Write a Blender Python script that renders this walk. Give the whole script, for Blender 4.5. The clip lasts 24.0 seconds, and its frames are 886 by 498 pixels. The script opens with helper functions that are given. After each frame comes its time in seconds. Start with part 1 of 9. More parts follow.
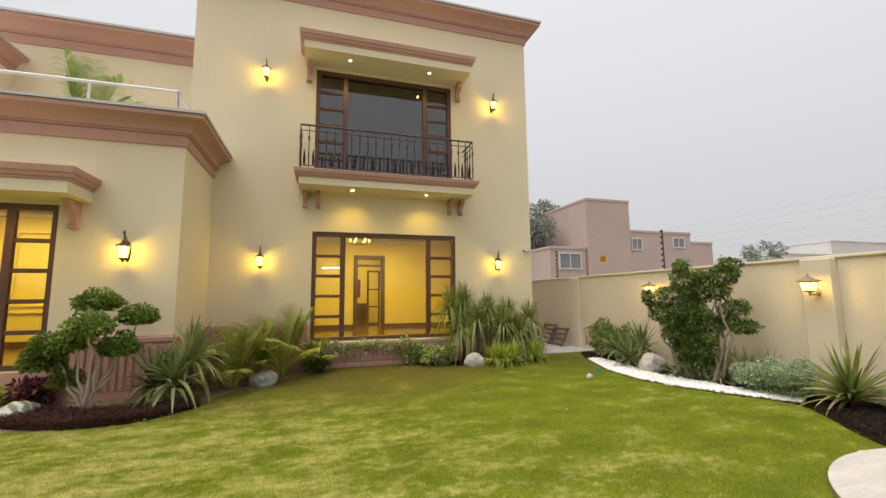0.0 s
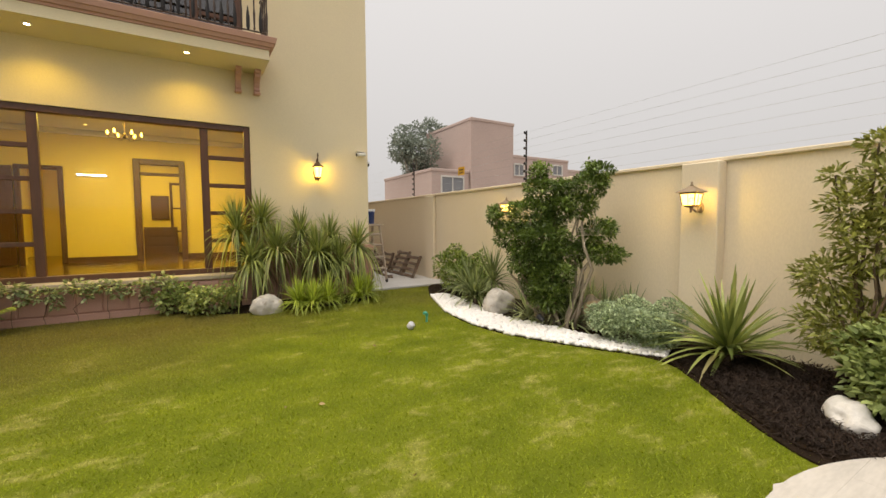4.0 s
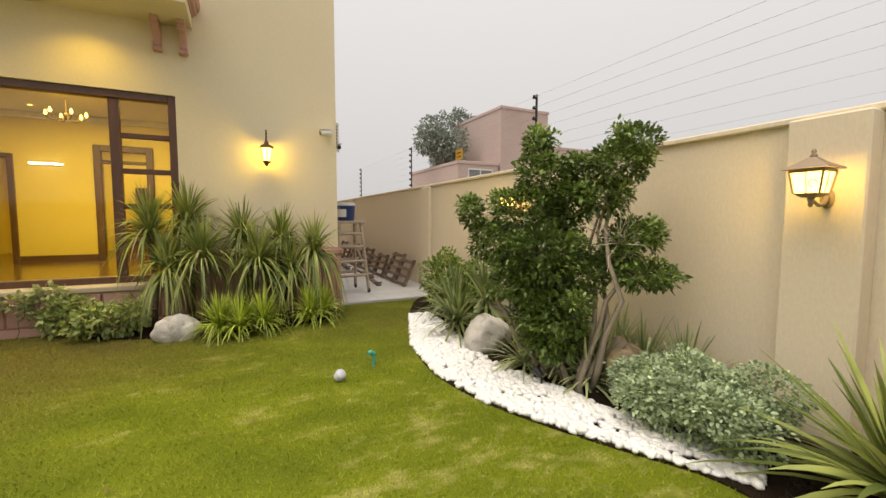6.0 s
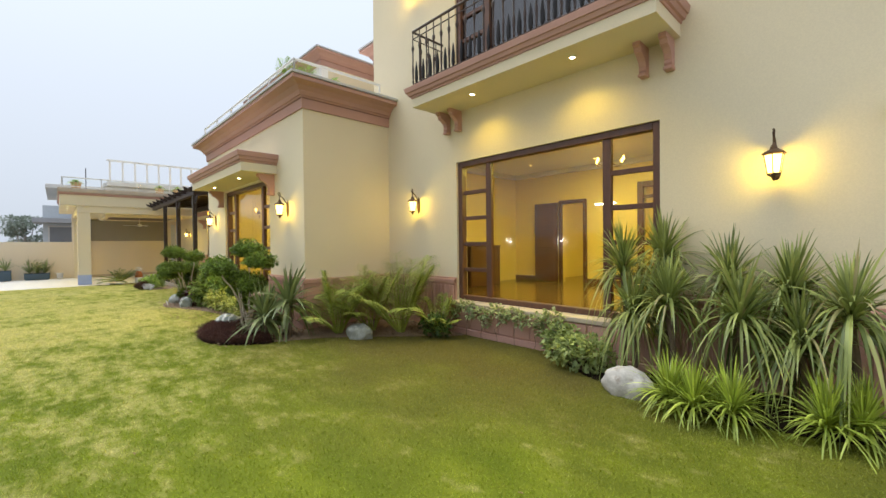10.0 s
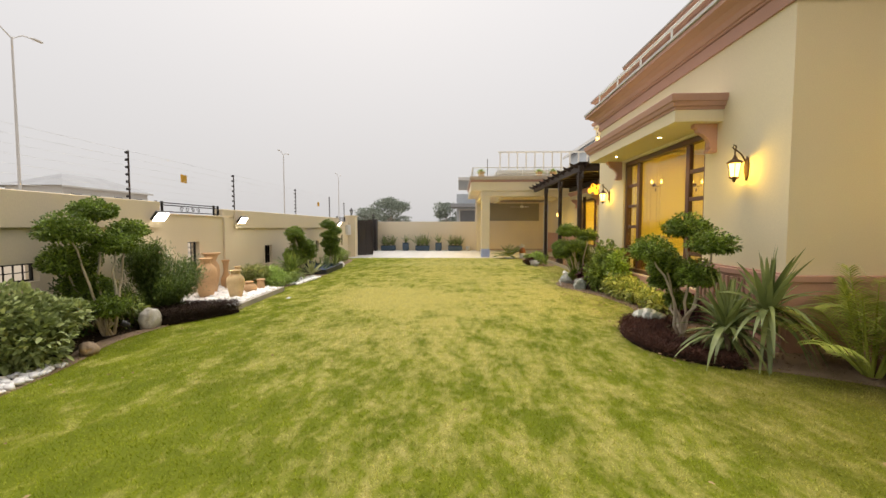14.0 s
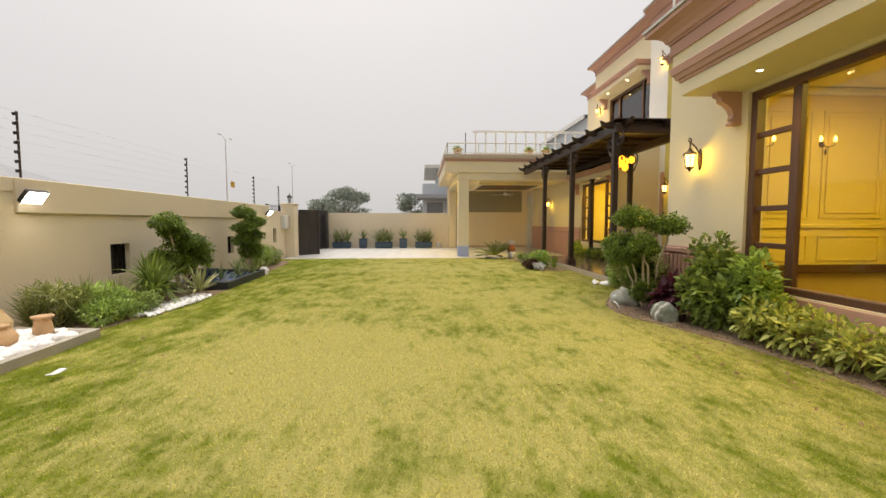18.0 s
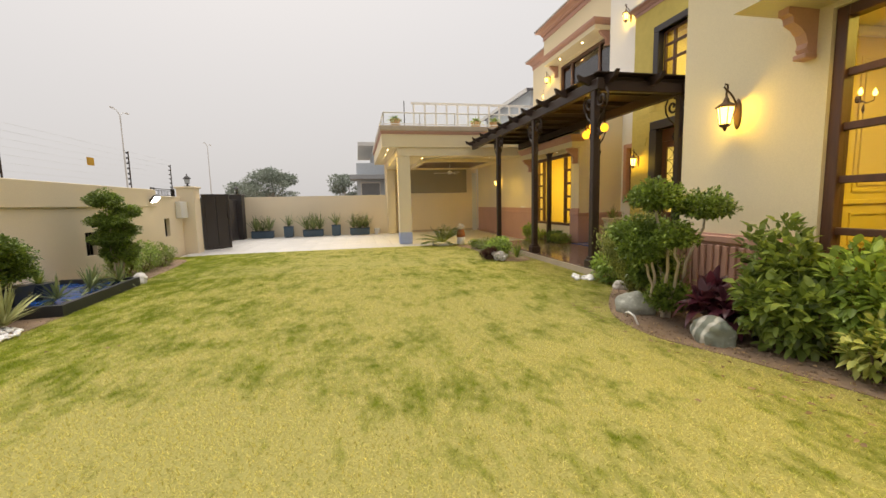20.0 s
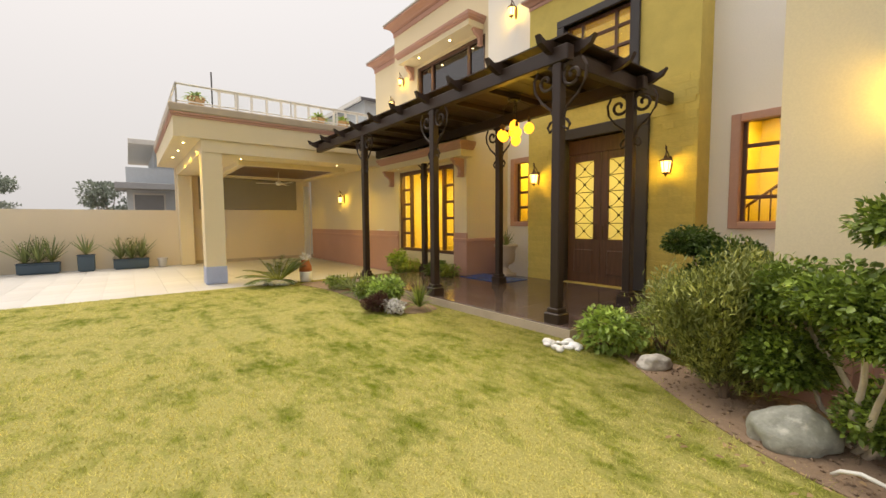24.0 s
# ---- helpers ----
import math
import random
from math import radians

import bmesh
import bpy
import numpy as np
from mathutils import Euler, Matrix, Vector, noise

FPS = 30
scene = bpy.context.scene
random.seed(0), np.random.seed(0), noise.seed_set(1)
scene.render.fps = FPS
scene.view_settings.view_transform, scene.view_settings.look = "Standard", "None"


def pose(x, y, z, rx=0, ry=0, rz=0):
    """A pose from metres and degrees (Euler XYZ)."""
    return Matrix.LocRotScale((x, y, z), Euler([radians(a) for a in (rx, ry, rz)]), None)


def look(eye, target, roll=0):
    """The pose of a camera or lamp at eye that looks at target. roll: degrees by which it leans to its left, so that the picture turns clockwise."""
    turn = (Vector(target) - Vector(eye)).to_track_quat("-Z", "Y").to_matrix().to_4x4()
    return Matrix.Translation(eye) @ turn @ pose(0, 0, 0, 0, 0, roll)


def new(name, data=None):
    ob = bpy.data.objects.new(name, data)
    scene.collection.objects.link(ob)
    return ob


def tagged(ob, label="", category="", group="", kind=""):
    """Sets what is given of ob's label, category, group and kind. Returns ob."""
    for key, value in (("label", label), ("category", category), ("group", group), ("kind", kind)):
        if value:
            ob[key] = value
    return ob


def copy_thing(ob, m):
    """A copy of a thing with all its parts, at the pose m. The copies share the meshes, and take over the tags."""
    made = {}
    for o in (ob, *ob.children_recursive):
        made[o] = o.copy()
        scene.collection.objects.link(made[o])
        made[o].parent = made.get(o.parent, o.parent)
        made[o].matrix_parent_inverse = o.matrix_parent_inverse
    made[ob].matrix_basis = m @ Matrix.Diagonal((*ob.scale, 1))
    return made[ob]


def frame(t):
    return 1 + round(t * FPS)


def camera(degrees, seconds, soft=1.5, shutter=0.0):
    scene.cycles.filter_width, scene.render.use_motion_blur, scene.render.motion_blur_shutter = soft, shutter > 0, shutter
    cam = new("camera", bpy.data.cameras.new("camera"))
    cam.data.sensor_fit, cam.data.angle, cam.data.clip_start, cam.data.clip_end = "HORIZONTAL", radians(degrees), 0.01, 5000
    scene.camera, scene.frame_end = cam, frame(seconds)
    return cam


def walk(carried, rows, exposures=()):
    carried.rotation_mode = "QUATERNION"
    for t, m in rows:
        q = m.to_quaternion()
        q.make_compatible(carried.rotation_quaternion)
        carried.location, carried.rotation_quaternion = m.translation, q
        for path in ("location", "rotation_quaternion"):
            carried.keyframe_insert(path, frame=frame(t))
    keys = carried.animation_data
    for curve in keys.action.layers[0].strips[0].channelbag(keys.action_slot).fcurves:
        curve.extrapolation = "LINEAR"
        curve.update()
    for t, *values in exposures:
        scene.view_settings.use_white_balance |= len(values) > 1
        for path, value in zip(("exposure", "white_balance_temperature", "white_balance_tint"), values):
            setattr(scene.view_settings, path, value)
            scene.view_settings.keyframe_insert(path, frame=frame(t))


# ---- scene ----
cam = camera(94.7, 24.0)
PATH = [
    (0, (0.126, -0.997, 1.586), (0.708, 0.903, 1.82), -0.6),
    (0.5, (0.314, -0.967, 1.538), (1.049, 0.887, 1.685), -0.6),
    (1, (0.447, -0.844, 1.495), (1.371, 0.929, 1.543), -0.1),
    (1.5, (0.732, -0.558, 1.446), (1.797, 1.135, 1.453), -0.4),
    (2, (1.039, -0.258, 1.438), (2.133, 1.416, 1.39), -1.0),
    (2.5, (1.44, 0.049, 1.454), (2.526, 1.725, 1.348), -0.4),
    (3, (1.864, 0.369, 1.418), (2.953, 2.044, 1.316), -0.3),
    (3.5, (2.258, 0.663, 1.426), (3.325, 2.351, 1.312), -0.4),
    (5.5, (3.925, 1.887, 1.459), (4.861, 3.649, 1.312), 0.5),
    (6, (4.363, 2.207, 1.468), (5.241, 3.997, 1.321), 0.1),
    (6.5, (4.791, 2.527, 1.492), (5.579, 4.359, 1.342), -0.0),
    (7, (5.173, 2.86, 1.506), (5.859, 4.734, 1.371), 0.4),
    (7.5, (5.463, 3.211, 1.547), (6.058, 5.118, 1.454), -0.5),
    (8, (5.763, 3.421, 1.596), (6.166, 5.379, 1.543), 0.6),
    (8.5, (5.879, 3.524, 1.626), (5.923, 5.522, 1.565), 0.9),
    (9, (5.702, 3.529, 1.552), (5.272, 5.482, 1.519), 0.4),
    (9.5, (5.456, 3.515, 1.521), (4.526, 5.285, 1.503), 0.5),
    (10, (5.426, 3.577, 1.64), (3.974, 4.953, 1.615), -0.6),
    (10.5, (5.373, 3.484, 1.661), (3.566, 4.342, 1.651), -0.1),
    (11, (5.375, 3.387, 1.684), (3.411, 3.766, 1.654), 0.5),
    (11.5, (5.222, 3.362, 1.68), (3.223, 3.409, 1.627), 1.2),
    (13.5, (3.598, 3.067, 1.6), (1.602, 3.001, 1.503), 0.5),
    (14, (3.01, 3.027, 1.575), (1.015, 2.951, 1.468), 0.0),
    (14.5, (2.413, 2.995, 1.584), (0.418, 2.893, 1.499), 0.7),
    (15, (1.823, 2.907, 1.566), (-0.175, 2.838, 1.491), -0.3),
    (15.5, (1.219, 2.893, 1.536), (-0.776, 2.791, 1.44), 0.0),
    (16, (0.628, 2.83, 1.498), (-1.366, 2.738, 1.381), 0.7),
    (16.5, (0.05, 2.799, 1.473), (-1.945, 2.742, 1.343), -0.3),
    (17, (-0.572, 2.76, 1.448), (-2.567, 2.668, 1.345), 0.1),
    (17.5, (-1.204, 2.654, 1.412), (-3.201, 2.657, 1.305), -0.4),
    (18, (-1.872, 2.661, 1.399), (-3.865, 2.767, 1.27), 0.0),
    (18.5, (-2.485, 2.693, 1.399), (-4.467, 2.897, 1.223), -0.3),
    (20.5, (-4.638, 2.725, 1.458), (-6.572, 3.19, 1.25), -0.2),
    (21, (-5.142, 2.751, 1.457), (-7.06, 3.289, 1.273), 1.0),
    (21.5, (-5.645, 2.756, 1.472), (-7.525, 3.394, 1.234), -1.2),
    (22, (-6.128, 2.78, 1.458), (-7.971, 3.503, 1.179), 1.2),
    (22.5, (-6.633, 2.723, 1.497), (-8.413, 3.617, 1.311), 0.9),
    (23, (-7.103, 2.714, 1.48), (-8.827, 3.71, 1.29), -0.0),
    (23.5, (-7.545, 2.78, 1.497), (-9.218, 3.861, 1.316), 1.0),
    (24, (-8.001, 2.752, 1.488), (-9.582, 3.97, 1.353), -0.4),
]
walk(cam, [(t, look(eye, target, roll)) for t, eye, target, roll in PATH],
     [(0, 0.34, 6750, 11), (3, 0.32, 7250, 12), (6, 0.38, 7200, 12), (8.1, 0.5, 7200, 11), (8.9, 0.8, 5900, 8), (10, 0.56, 5950, 8), (11.2, 0.53, 7200, 11),
      (14, 0.42, 7050, 12), (17, 0.4, 7150, 12), (18.3, 0.36, 7100, 12), (22, 0.4, 7300, 13), (24, 0.5, 7250, 13)])

# ---- world, sun, exposure ----
world = bpy.data.worlds.new("hazy_dusk")
scene.world = world
world.use_nodes = True
wn, wl = world.node_tree.nodes, world.node_tree.links
wn.clear()
sky = wn.new("ShaderNodeTexSky")
sky.sky_type, sky.sun_disc = "NISHITA", False
sky.sun_elevation, sky.sun_rotation = radians(52), radians(255)
sky.air_density, sky.dust_density, sky.ozone_density = 1.0, 6.0, 1.0
haze = wn.new("ShaderNodeMix")
haze.data_type = "RGBA"
haze.inputs["Factor"].default_value = 0.955
tc = wn.new("ShaderNodeTexCoord")
sz = wn.new("ShaderNodeSeparateXYZ")
over = wn.new("ShaderNodeMix")
over.data_type = "RGBA"
over.inputs["A"].default_value = (4.72, 4.86, 5.15, 1)
over.inputs["B"].default_value = (7.8, 8.05, 8.55, 1)
wl.new(tc.outputs["Generated"], sz.inputs[0])
wl.new(sz.outputs["Z"], over.inputs["Factor"])
wl.new(over.outputs["Result"], haze.inputs["B"])
bg = wn.new("ShaderNodeBackground")
bg.inputs["Strength"].default_value = 0.1
wo = wn.new("ShaderNodeOutputWorld")
wl.new(sky.outputs[0], haze.inputs["A"])
wl.new(haze.outputs["Result"], bg.inputs["Color"])
wl.new(bg.outputs[0], wo.inputs["Surface"])
sun = new("sun", bpy.data.lights.new("sun", "SUN"))
sun.data.energy, sun.data.angle, sun.data.color = 2.1, radians(60), (1.0, 0.96, 0.88)
sun.matrix_world = look((-13, -2.5, 36), (0, 0, 0))
WARM = (1.0, 0.68, 0.06)


def lamp_at(name, kind, where, watts, size, colour=WARM, target=None, spot=None):
    d = bpy.data.lights.new(name, kind)
    d.energy, d.color = watts, colour
    if kind == "AREA":
        d.shape, d.size, d.size_y = "RECTANGLE", size[0], size[1]
    else:
        d.shadow_soft_size = size
    if spot:
        d.spot_size, d.spot_blend = radians(spot), 0.9
    ob = new(name, d)
    ob.matrix_world = look(where, target or (where[0], where[1] + 0.001, where[2] - 1))
    return ob


# ---- materials ----
def principled(name):
    m = bpy.data.materials.new(name)
    m.use_nodes = True
    return m, m.node_tree.nodes, m.node_tree.links, m.node_tree.nodes["Principled BSDF"]


def mixed(nodes, links, factor, a, b):
    mx = nodes.new("ShaderNodeMix")
    mx.data_type = "RGBA"
    if isinstance(factor, float):
        mx.inputs["Factor"].default_value = factor
    else:
        links.new(factor, mx.inputs["Factor"])
    for key, value in (("A", a), ("B", b)):
        if isinstance(value, tuple):
            mx.inputs[key].default_value = (*value, 1)
        else:
            links.new(value, mx.inputs[key])
    return mx.outputs["Result"]


def noise_at(nodes, links, scale, detail=4.0, stretch=None):
    tc = nodes.new("ShaderNodeTexCoord")
    n = nodes.new("ShaderNodeTexNoise")
    n.inputs["Scale"].default_value, n.inputs["Detail"].default_value = scale, detail
    if stretch:
        mp = nodes.new("ShaderNodeMapping")
        mp.inputs["Scale"].default_value = stretch
        links.new(tc.outputs["Object"], mp.inputs["Vector"])
        links.new(mp.outputs[0], n.inputs["Vector"])
    else:
        links.new(tc.outputs["Object"], n.inputs["Vector"])
    return n.outputs["Fac"]


def ramp_on(nodes, links, fac, lo, hi):
    r = nodes.new("ShaderNodeMapRange")
    r.inputs["From Min"].default_value, r.inputs["From Max"].default_value = lo, hi
    links.new(fac, r.inputs["Value"])
    return r.outputs["Result"]


def surface(name, col, rough=0.6, metal=0.0, coarse=1.2, fine=40.0, spread=0.18, bump=0.15, depth=0.004, stain=None, stretch=None, spec=0.5, rand=0.0):
    """Paint, plaster, stone, wood or metal, varied at two scales."""
    m, n, l, p = principled(name)
    dark = tuple(c * (1 - spread) for c in col)
    light = tuple(min(1, c * (1 + spread)) for c in col)
    big = ramp_on(n, l, noise_at(n, l, coarse, 5, stretch), 0.3, 0.7)
    small = noise_at(n, l, fine, 6, stretch)
    c = mixed(n, l, big, dark, light)
    c2 = mixed(n, l, ramp_on(n, l, small, 0.35, 0.75), tuple(v * 0.86 for v in col), light)
    c = mixed(n, l, 0.4, c, c2)
    if stain:
        spots = ramp_on(n, l, noise_at(n, l, coarse * 2.7, 8), 0.56, 0.72)
        c = mixed(n, l, spots, c, stain)
    if rand:
        oi = n.new("ShaderNodeObjectInfo")
        hv = n.new("ShaderNodeHueSaturation")
        l.new(c, hv.inputs["Color"])
        l.new(ramp_on(n, l, oi.outputs["Random"], -1 / (2 * rand) + 0.5, 1 / (2 * rand) + 0.5), hv.inputs["Value"])
        mr = hv.inputs["Value"].links[0].from_node
        mr.inputs["From Min"].default_value, mr.inputs["From Max"].default_value = 0, 1
        mr.inputs["To Min"].default_value, mr.inputs["To Max"].default_value = 1 - rand, 1 + rand
        c = hv.outputs["Color"]
    l.new(c, p.inputs["Base Color"])
    p.inputs["Metallic"].default_value = metal
    p.inputs["Specular IOR Level"].default_value = spec
    rr = n.new("ShaderNodeMapRange")
    rr.inputs["To Min"].default_value, rr.inputs["To Max"].default_value = max(0.03, rough - 0.1), min(1, rough + 0.1)
    l.new(small, rr.inputs["Value"])
    l.new(rr.outputs[0], p.inputs["Roughness"])
    if bump:
        b = n.new("ShaderNodeBump")
        b.inputs["Strength"].default_value, b.inputs["Distance"].default_value = bump, depth
        l.new(small, b.inputs["Height"])
        l.new(b.outputs[0], p.inputs["Normal"])
    return m


def leafy(name, c1, c2, rough=0.45, old=None):
    """Leaves: each one its own shade, a little light through them."""
    m, n, l, p = principled(name)
    c1, c2 = tuple(v * 0.72 for v in c1), tuple(v * 1.5 for v in c2)
    g = n.new("ShaderNodeNewGeometry")
    c = mixed(n, l, g.outputs["Random Per Island"], c1, c2)
    big = ramp_on(n, l, noise_at(n, l, 3.0, 3), 0.35, 0.7)
    c = mixed(n, l, big, c, tuple(0.8 * a + 0.2 * b for a, b in zip(c1, c2)))
    if old:
        pick = ramp_on(n, l, g.outputs["Random Per Island"], 0.9, 0.97)
        c = mixed(n, l, pick, c, old)
    l.new(c, p.inputs["Base Color"])
    p.inputs["Roughness"].default_value = rough
    p.inputs["Specular IOR Level"].default_value = 0.5
    t = n.new("ShaderNodeBsdfTranslucent")
    l.new(c, t.inputs["Color"])
    ms = n.new("ShaderNodeMixShader")
    ms.inputs[0].default_value = 0.25
    l.new(p.outputs[0], ms.inputs[1])
    l.new(t.outputs[0], ms.inputs[2])
    l.new(ms.outputs[0], n["Material Output"].inputs["Surface"])
    return m


def glowing(name, col, strength):
    m, n, l, p = principled(name)
    p.inputs["Base Color"].default_value = (*col, 1)
    p.inputs["Emission Color"].default_value = (*col, 1)
    p.inputs["Emission Strength"].default_value = strength
    return m


def glazing(name, tint, gloss=0.05, least=0.035):
    """Clear pane: see-through with a real mirror gloss."""
    m, n, l, p = principled(name)
    tr = n.new("ShaderNodeBsdfTransparent")
    tr.inputs["Color"].default_value = (*tint, 1)
    gl = n.new("ShaderNodeBsdfGlossy")
    gl.inputs["Roughness"].default_value = gloss
    fr = n.new("ShaderNodeLayerWeight")
    pw = n.new("ShaderNodeMath")
    pw.operation, pw.inputs[1].default_value = "POWER", 5.0
    fr.inputs["Blend"].default_value = 0.5
    sc = n.new("ShaderNodeMapRange")
    sc.inputs["To Min"].default_value, sc.inputs["To Max"].default_value = least, 0.8
    l.new(fr.outputs["Facing"], pw.inputs[0])
    l.new(pw.outputs[0], sc.inputs["Value"])
    ms = n.new("ShaderNodeMixShader")
    l.new(sc.outputs[0], ms.inputs[0])
    l.new(tr.outputs[0], ms.inputs[1])
    l.new(gl.outputs[0], ms.inputs[2])
    l.new(ms.outputs[0], n["Material Output"].inputs["Surface"])
    return m


STUCCO = surface("cream_stucco", (0.74, 0.645, 0.455), 0.85, coarse=0.5, fine=70, spread=0.05, bump=0.25, depth=0.003)
WHITEWALL = surface("white_stucco", (0.84, 0.81, 0.76), 0.85, coarse=0.6, fine=60, spread=0.05, bump=0.25, depth=0.003)
YARDWALL = surface("buff_wall_paint", (0.74, 0.64, 0.485), 0.85, coarse=0.45, fine=60, spread=0.07, bump=0.2, depth=0.003, stretch=(1, 1, 0.45))
TERRA = surface("terracotta_paint", (0.50, 0.29, 0.23), 0.7, coarse=1.1, fine=50, spread=0.08, bump=0.15)
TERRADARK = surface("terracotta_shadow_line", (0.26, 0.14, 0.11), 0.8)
WOOD = surface("dark_wood", (0.10, 0.045, 0.028), 0.42, coarse=3, fine=30, spread=0.3, stretch=(6, 6, 0.7), bump=0.1)
DOORWOOD = surface("walnut_door_wood", (0.10, 0.045, 0.022), 0.35, coarse=3, fine=24, spread=0.35, stretch=(7, 7, 0.6), bump=0.1)
STEEL = surface("brown_black_steel", (0.028, 0.014, 0.009), 0.5, metal=0.0, spread=0.25, bump=0.1)
IRON = surface("black_iron", (0.02, 0.018, 0.018), 0.45, metal=0.5, spread=0.3, bump=0.1)
BRONZE = surface("aged_bronze", (0.11, 0.065, 0.035), 0.45, metal=0.6, spread=0.35, fine=90)
STONE = surface("ochre_split_stone", (0.60, 0.48, 0.13), 0.9, coarse=4, fine=60, spread=0.12, bump=0.6, depth=0.01, rand=0.05)
GREYSTONE = surface("dark_grey_surround", (0.036, 0.030, 0.030), 0.5)
GRANITE = surface("polished_brown_granite", (0.10, 0.07, 0.06), 0.13, coarse=2, fine=120, spread=0.35, bump=0.02, rand=0.12)
RISER = surface("beige_marble_riser", (0.48, 0.40, 0.31), 0.45, coarse=3, spread=0.15)
PAVE = surface("pale_paving", (0.51, 0.505, 0.50), 0.5, coarse=1.5, fine=40, spread=0.08, bump=0.08, rand=0.05)
TRAVERTINE = surface("pale_travertine", (0.54, 0.505, 0.46), 0.55, coarse=2.5, fine=20, spread=0.2, stretch=(0.6, 2.5, 1), bump=0.15, rand=0.02)
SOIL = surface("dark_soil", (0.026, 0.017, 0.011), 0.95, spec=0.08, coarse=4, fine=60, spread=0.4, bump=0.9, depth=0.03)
SAND = surface("sandy_soil", (0.26, 0.18, 0.12), 0.95, coarse=3, fine=50, spread=0.25, bump=0.8, depth=0.02)
ROCKPALE = surface("pale_river_rock", (0.52, 0.49, 0.45), 0.7, coarse=5, fine=40, spread=0.22, bump=0.5, depth=0.01, stain=(0.33, 0.28, 0.23))
ROCKBROWN = surface("ochre_boulder", (0.34, 0.25, 0.17), 0.8, coarse=4, fine=40, spread=0.3, bump=0.6, depth=0.012, stain=(0.42, 0.27, 0.12))
ROCKGREY = surface("grey_green_boulder", (0.30, 0.31, 0.27), 0.6, coarse=5, fine=40, spread=0.3, bump=0.5, depth=0.01, stain=(0.5, 0.5, 0.45))
def veined(name, col, vein, rough=0.5):
    """Rock with pale crooked veins and a little grime."""
    m, n, l, q = principled(name)
    w = n.new("ShaderNodeTexWave")
    w.inputs["Scale"].default_value, w.inputs["Distortion"].default_value, w.inputs["Detail"].default_value = 2.2, 9.0, 4.0
    tc = n.new("ShaderNodeTexCoord")
    l.new(tc.outputs["Object"], w.inputs["Vector"])
    c = mixed(n, l, ramp_on(n, l, w.outputs["Fac"], 0.55, 0.9), col, vein)
    small = noise_at(n, l, 26, 6)
    c = mixed(n, l, ramp_on(n, l, small, 0.35, 0.75), mixed(n, l, 0.3, c, (0.1, 0.09, 0.07)), c)
    l.new(c, q.inputs["Base Color"])
    q.inputs["Roughness"].default_value = rough
    b = n.new("ShaderNodeBump")
    b.inputs["Strength"].default_value, b.inputs["Distance"].default_value = 0.5, 0.01
    l.new(small, b.inputs["Height"])
    l.new(b.outputs[0], q.inputs["Normal"])
    return m


ROCKVEIN = veined("green_veined_marble", (0.22, 0.25, 0.21), (0.62, 0.62, 0.57))
ROCKSTRIPE = veined("ochre_striped_boulder", (0.30, 0.24, 0.17), (0.47, 0.34, 0.19), 0.8)
PEBBLE = surface("white_pebble", (0.82, 0.81, 0.81), 0.55, coarse=8, fine=60, spread=0.08, bump=0.1, rand=0.1)
TERRACOTTA = surface("fired_clay", (0.55, 0.35, 0.19), 0.8, coarse=4, fine=50, spread=0.2, bump=0.25, stain=(0.58, 0.36, 0.2))
CLAYPALE = surface("pale_clay", (0.62, 0.45, 0.24), 0.8, coarse=4, fine=50, spread=0.2, bump=0.25, stain=(0.52, 0.28, 0.14))
PALEBARK = surface("pale_bark", (0.52, 0.45, 0.36), 0.9, coarse=6, fine=50, spread=0.3, bump=0.7, depth=0.01)
BARK = surface("brown_bark", (0.15, 0.105, 0.07), 0.9, coarse=6, fine=40, spread=0.35, bump=0.8, depth=0.012)
WHITEMETAL = surface("white_painted_metal", (0.75, 0.74, 0.72), 0.4, spread=0.04)
BLACKPLASTIC = surface("black_plastic", (0.02, 0.02, 0.022), 0.4)
BLUEGREY = surface("blue_grey_planter", (0.05, 0.085, 0.125), 0.5, spread=0.2)
GATE = surface("dark_gate_paint", (0.03, 0.025, 0.027), 0.45, spread=0.2)
INWALL = surface("warm_room_paint", (0.70, 0.54, 0.17), 0.7, spread=0.03, bump=0.05)
# near-black colour carries the gloom of rooms that have no lamps
INDARK = surface("unlit_room_gloom", (0.10, 0.085, 0.08), 0.8, spread=0.05, bump=0.05)
INFLOOR = surface("glossy_wood_floor", (0.13, 0.07, 0.03), 0.15, coarse=2, fine=20, stretch=(1, 8, 1), spread=0.2)
CEILING = surface("white_ceiling", (0.78, 0.74, 0.66), 0.8, spread=0.03)
GLASS = glazing("clear_glass", (0.97, 0.98, 0.97))
DARKGLASS = glazing("tinted_glass", (0.34, 0.28, 0.27), 0.02, 0.15)


def frosted(name, col):
    """Milky glass: lets light through and scatters it."""
    m, n, l, p = principled(name)
    t = n.new("ShaderNodeBsdfTranslucent")
    t.inputs["Color"].default_value = (*col, 1)
    p.inputs["Base Color"].default_value = (*col, 1)
    p.inputs["Roughness"].default_value = 0.25
    ms = n.new("ShaderNodeMixShader")
    ms.inputs[0].default_value = 0.7
    l.new(p.outputs[0], ms.inputs[1])
    l.new(t.outputs[0], ms.inputs[2])
    l.new(ms.outputs[0], n["Material Output"].inputs["Surface"])
    return m


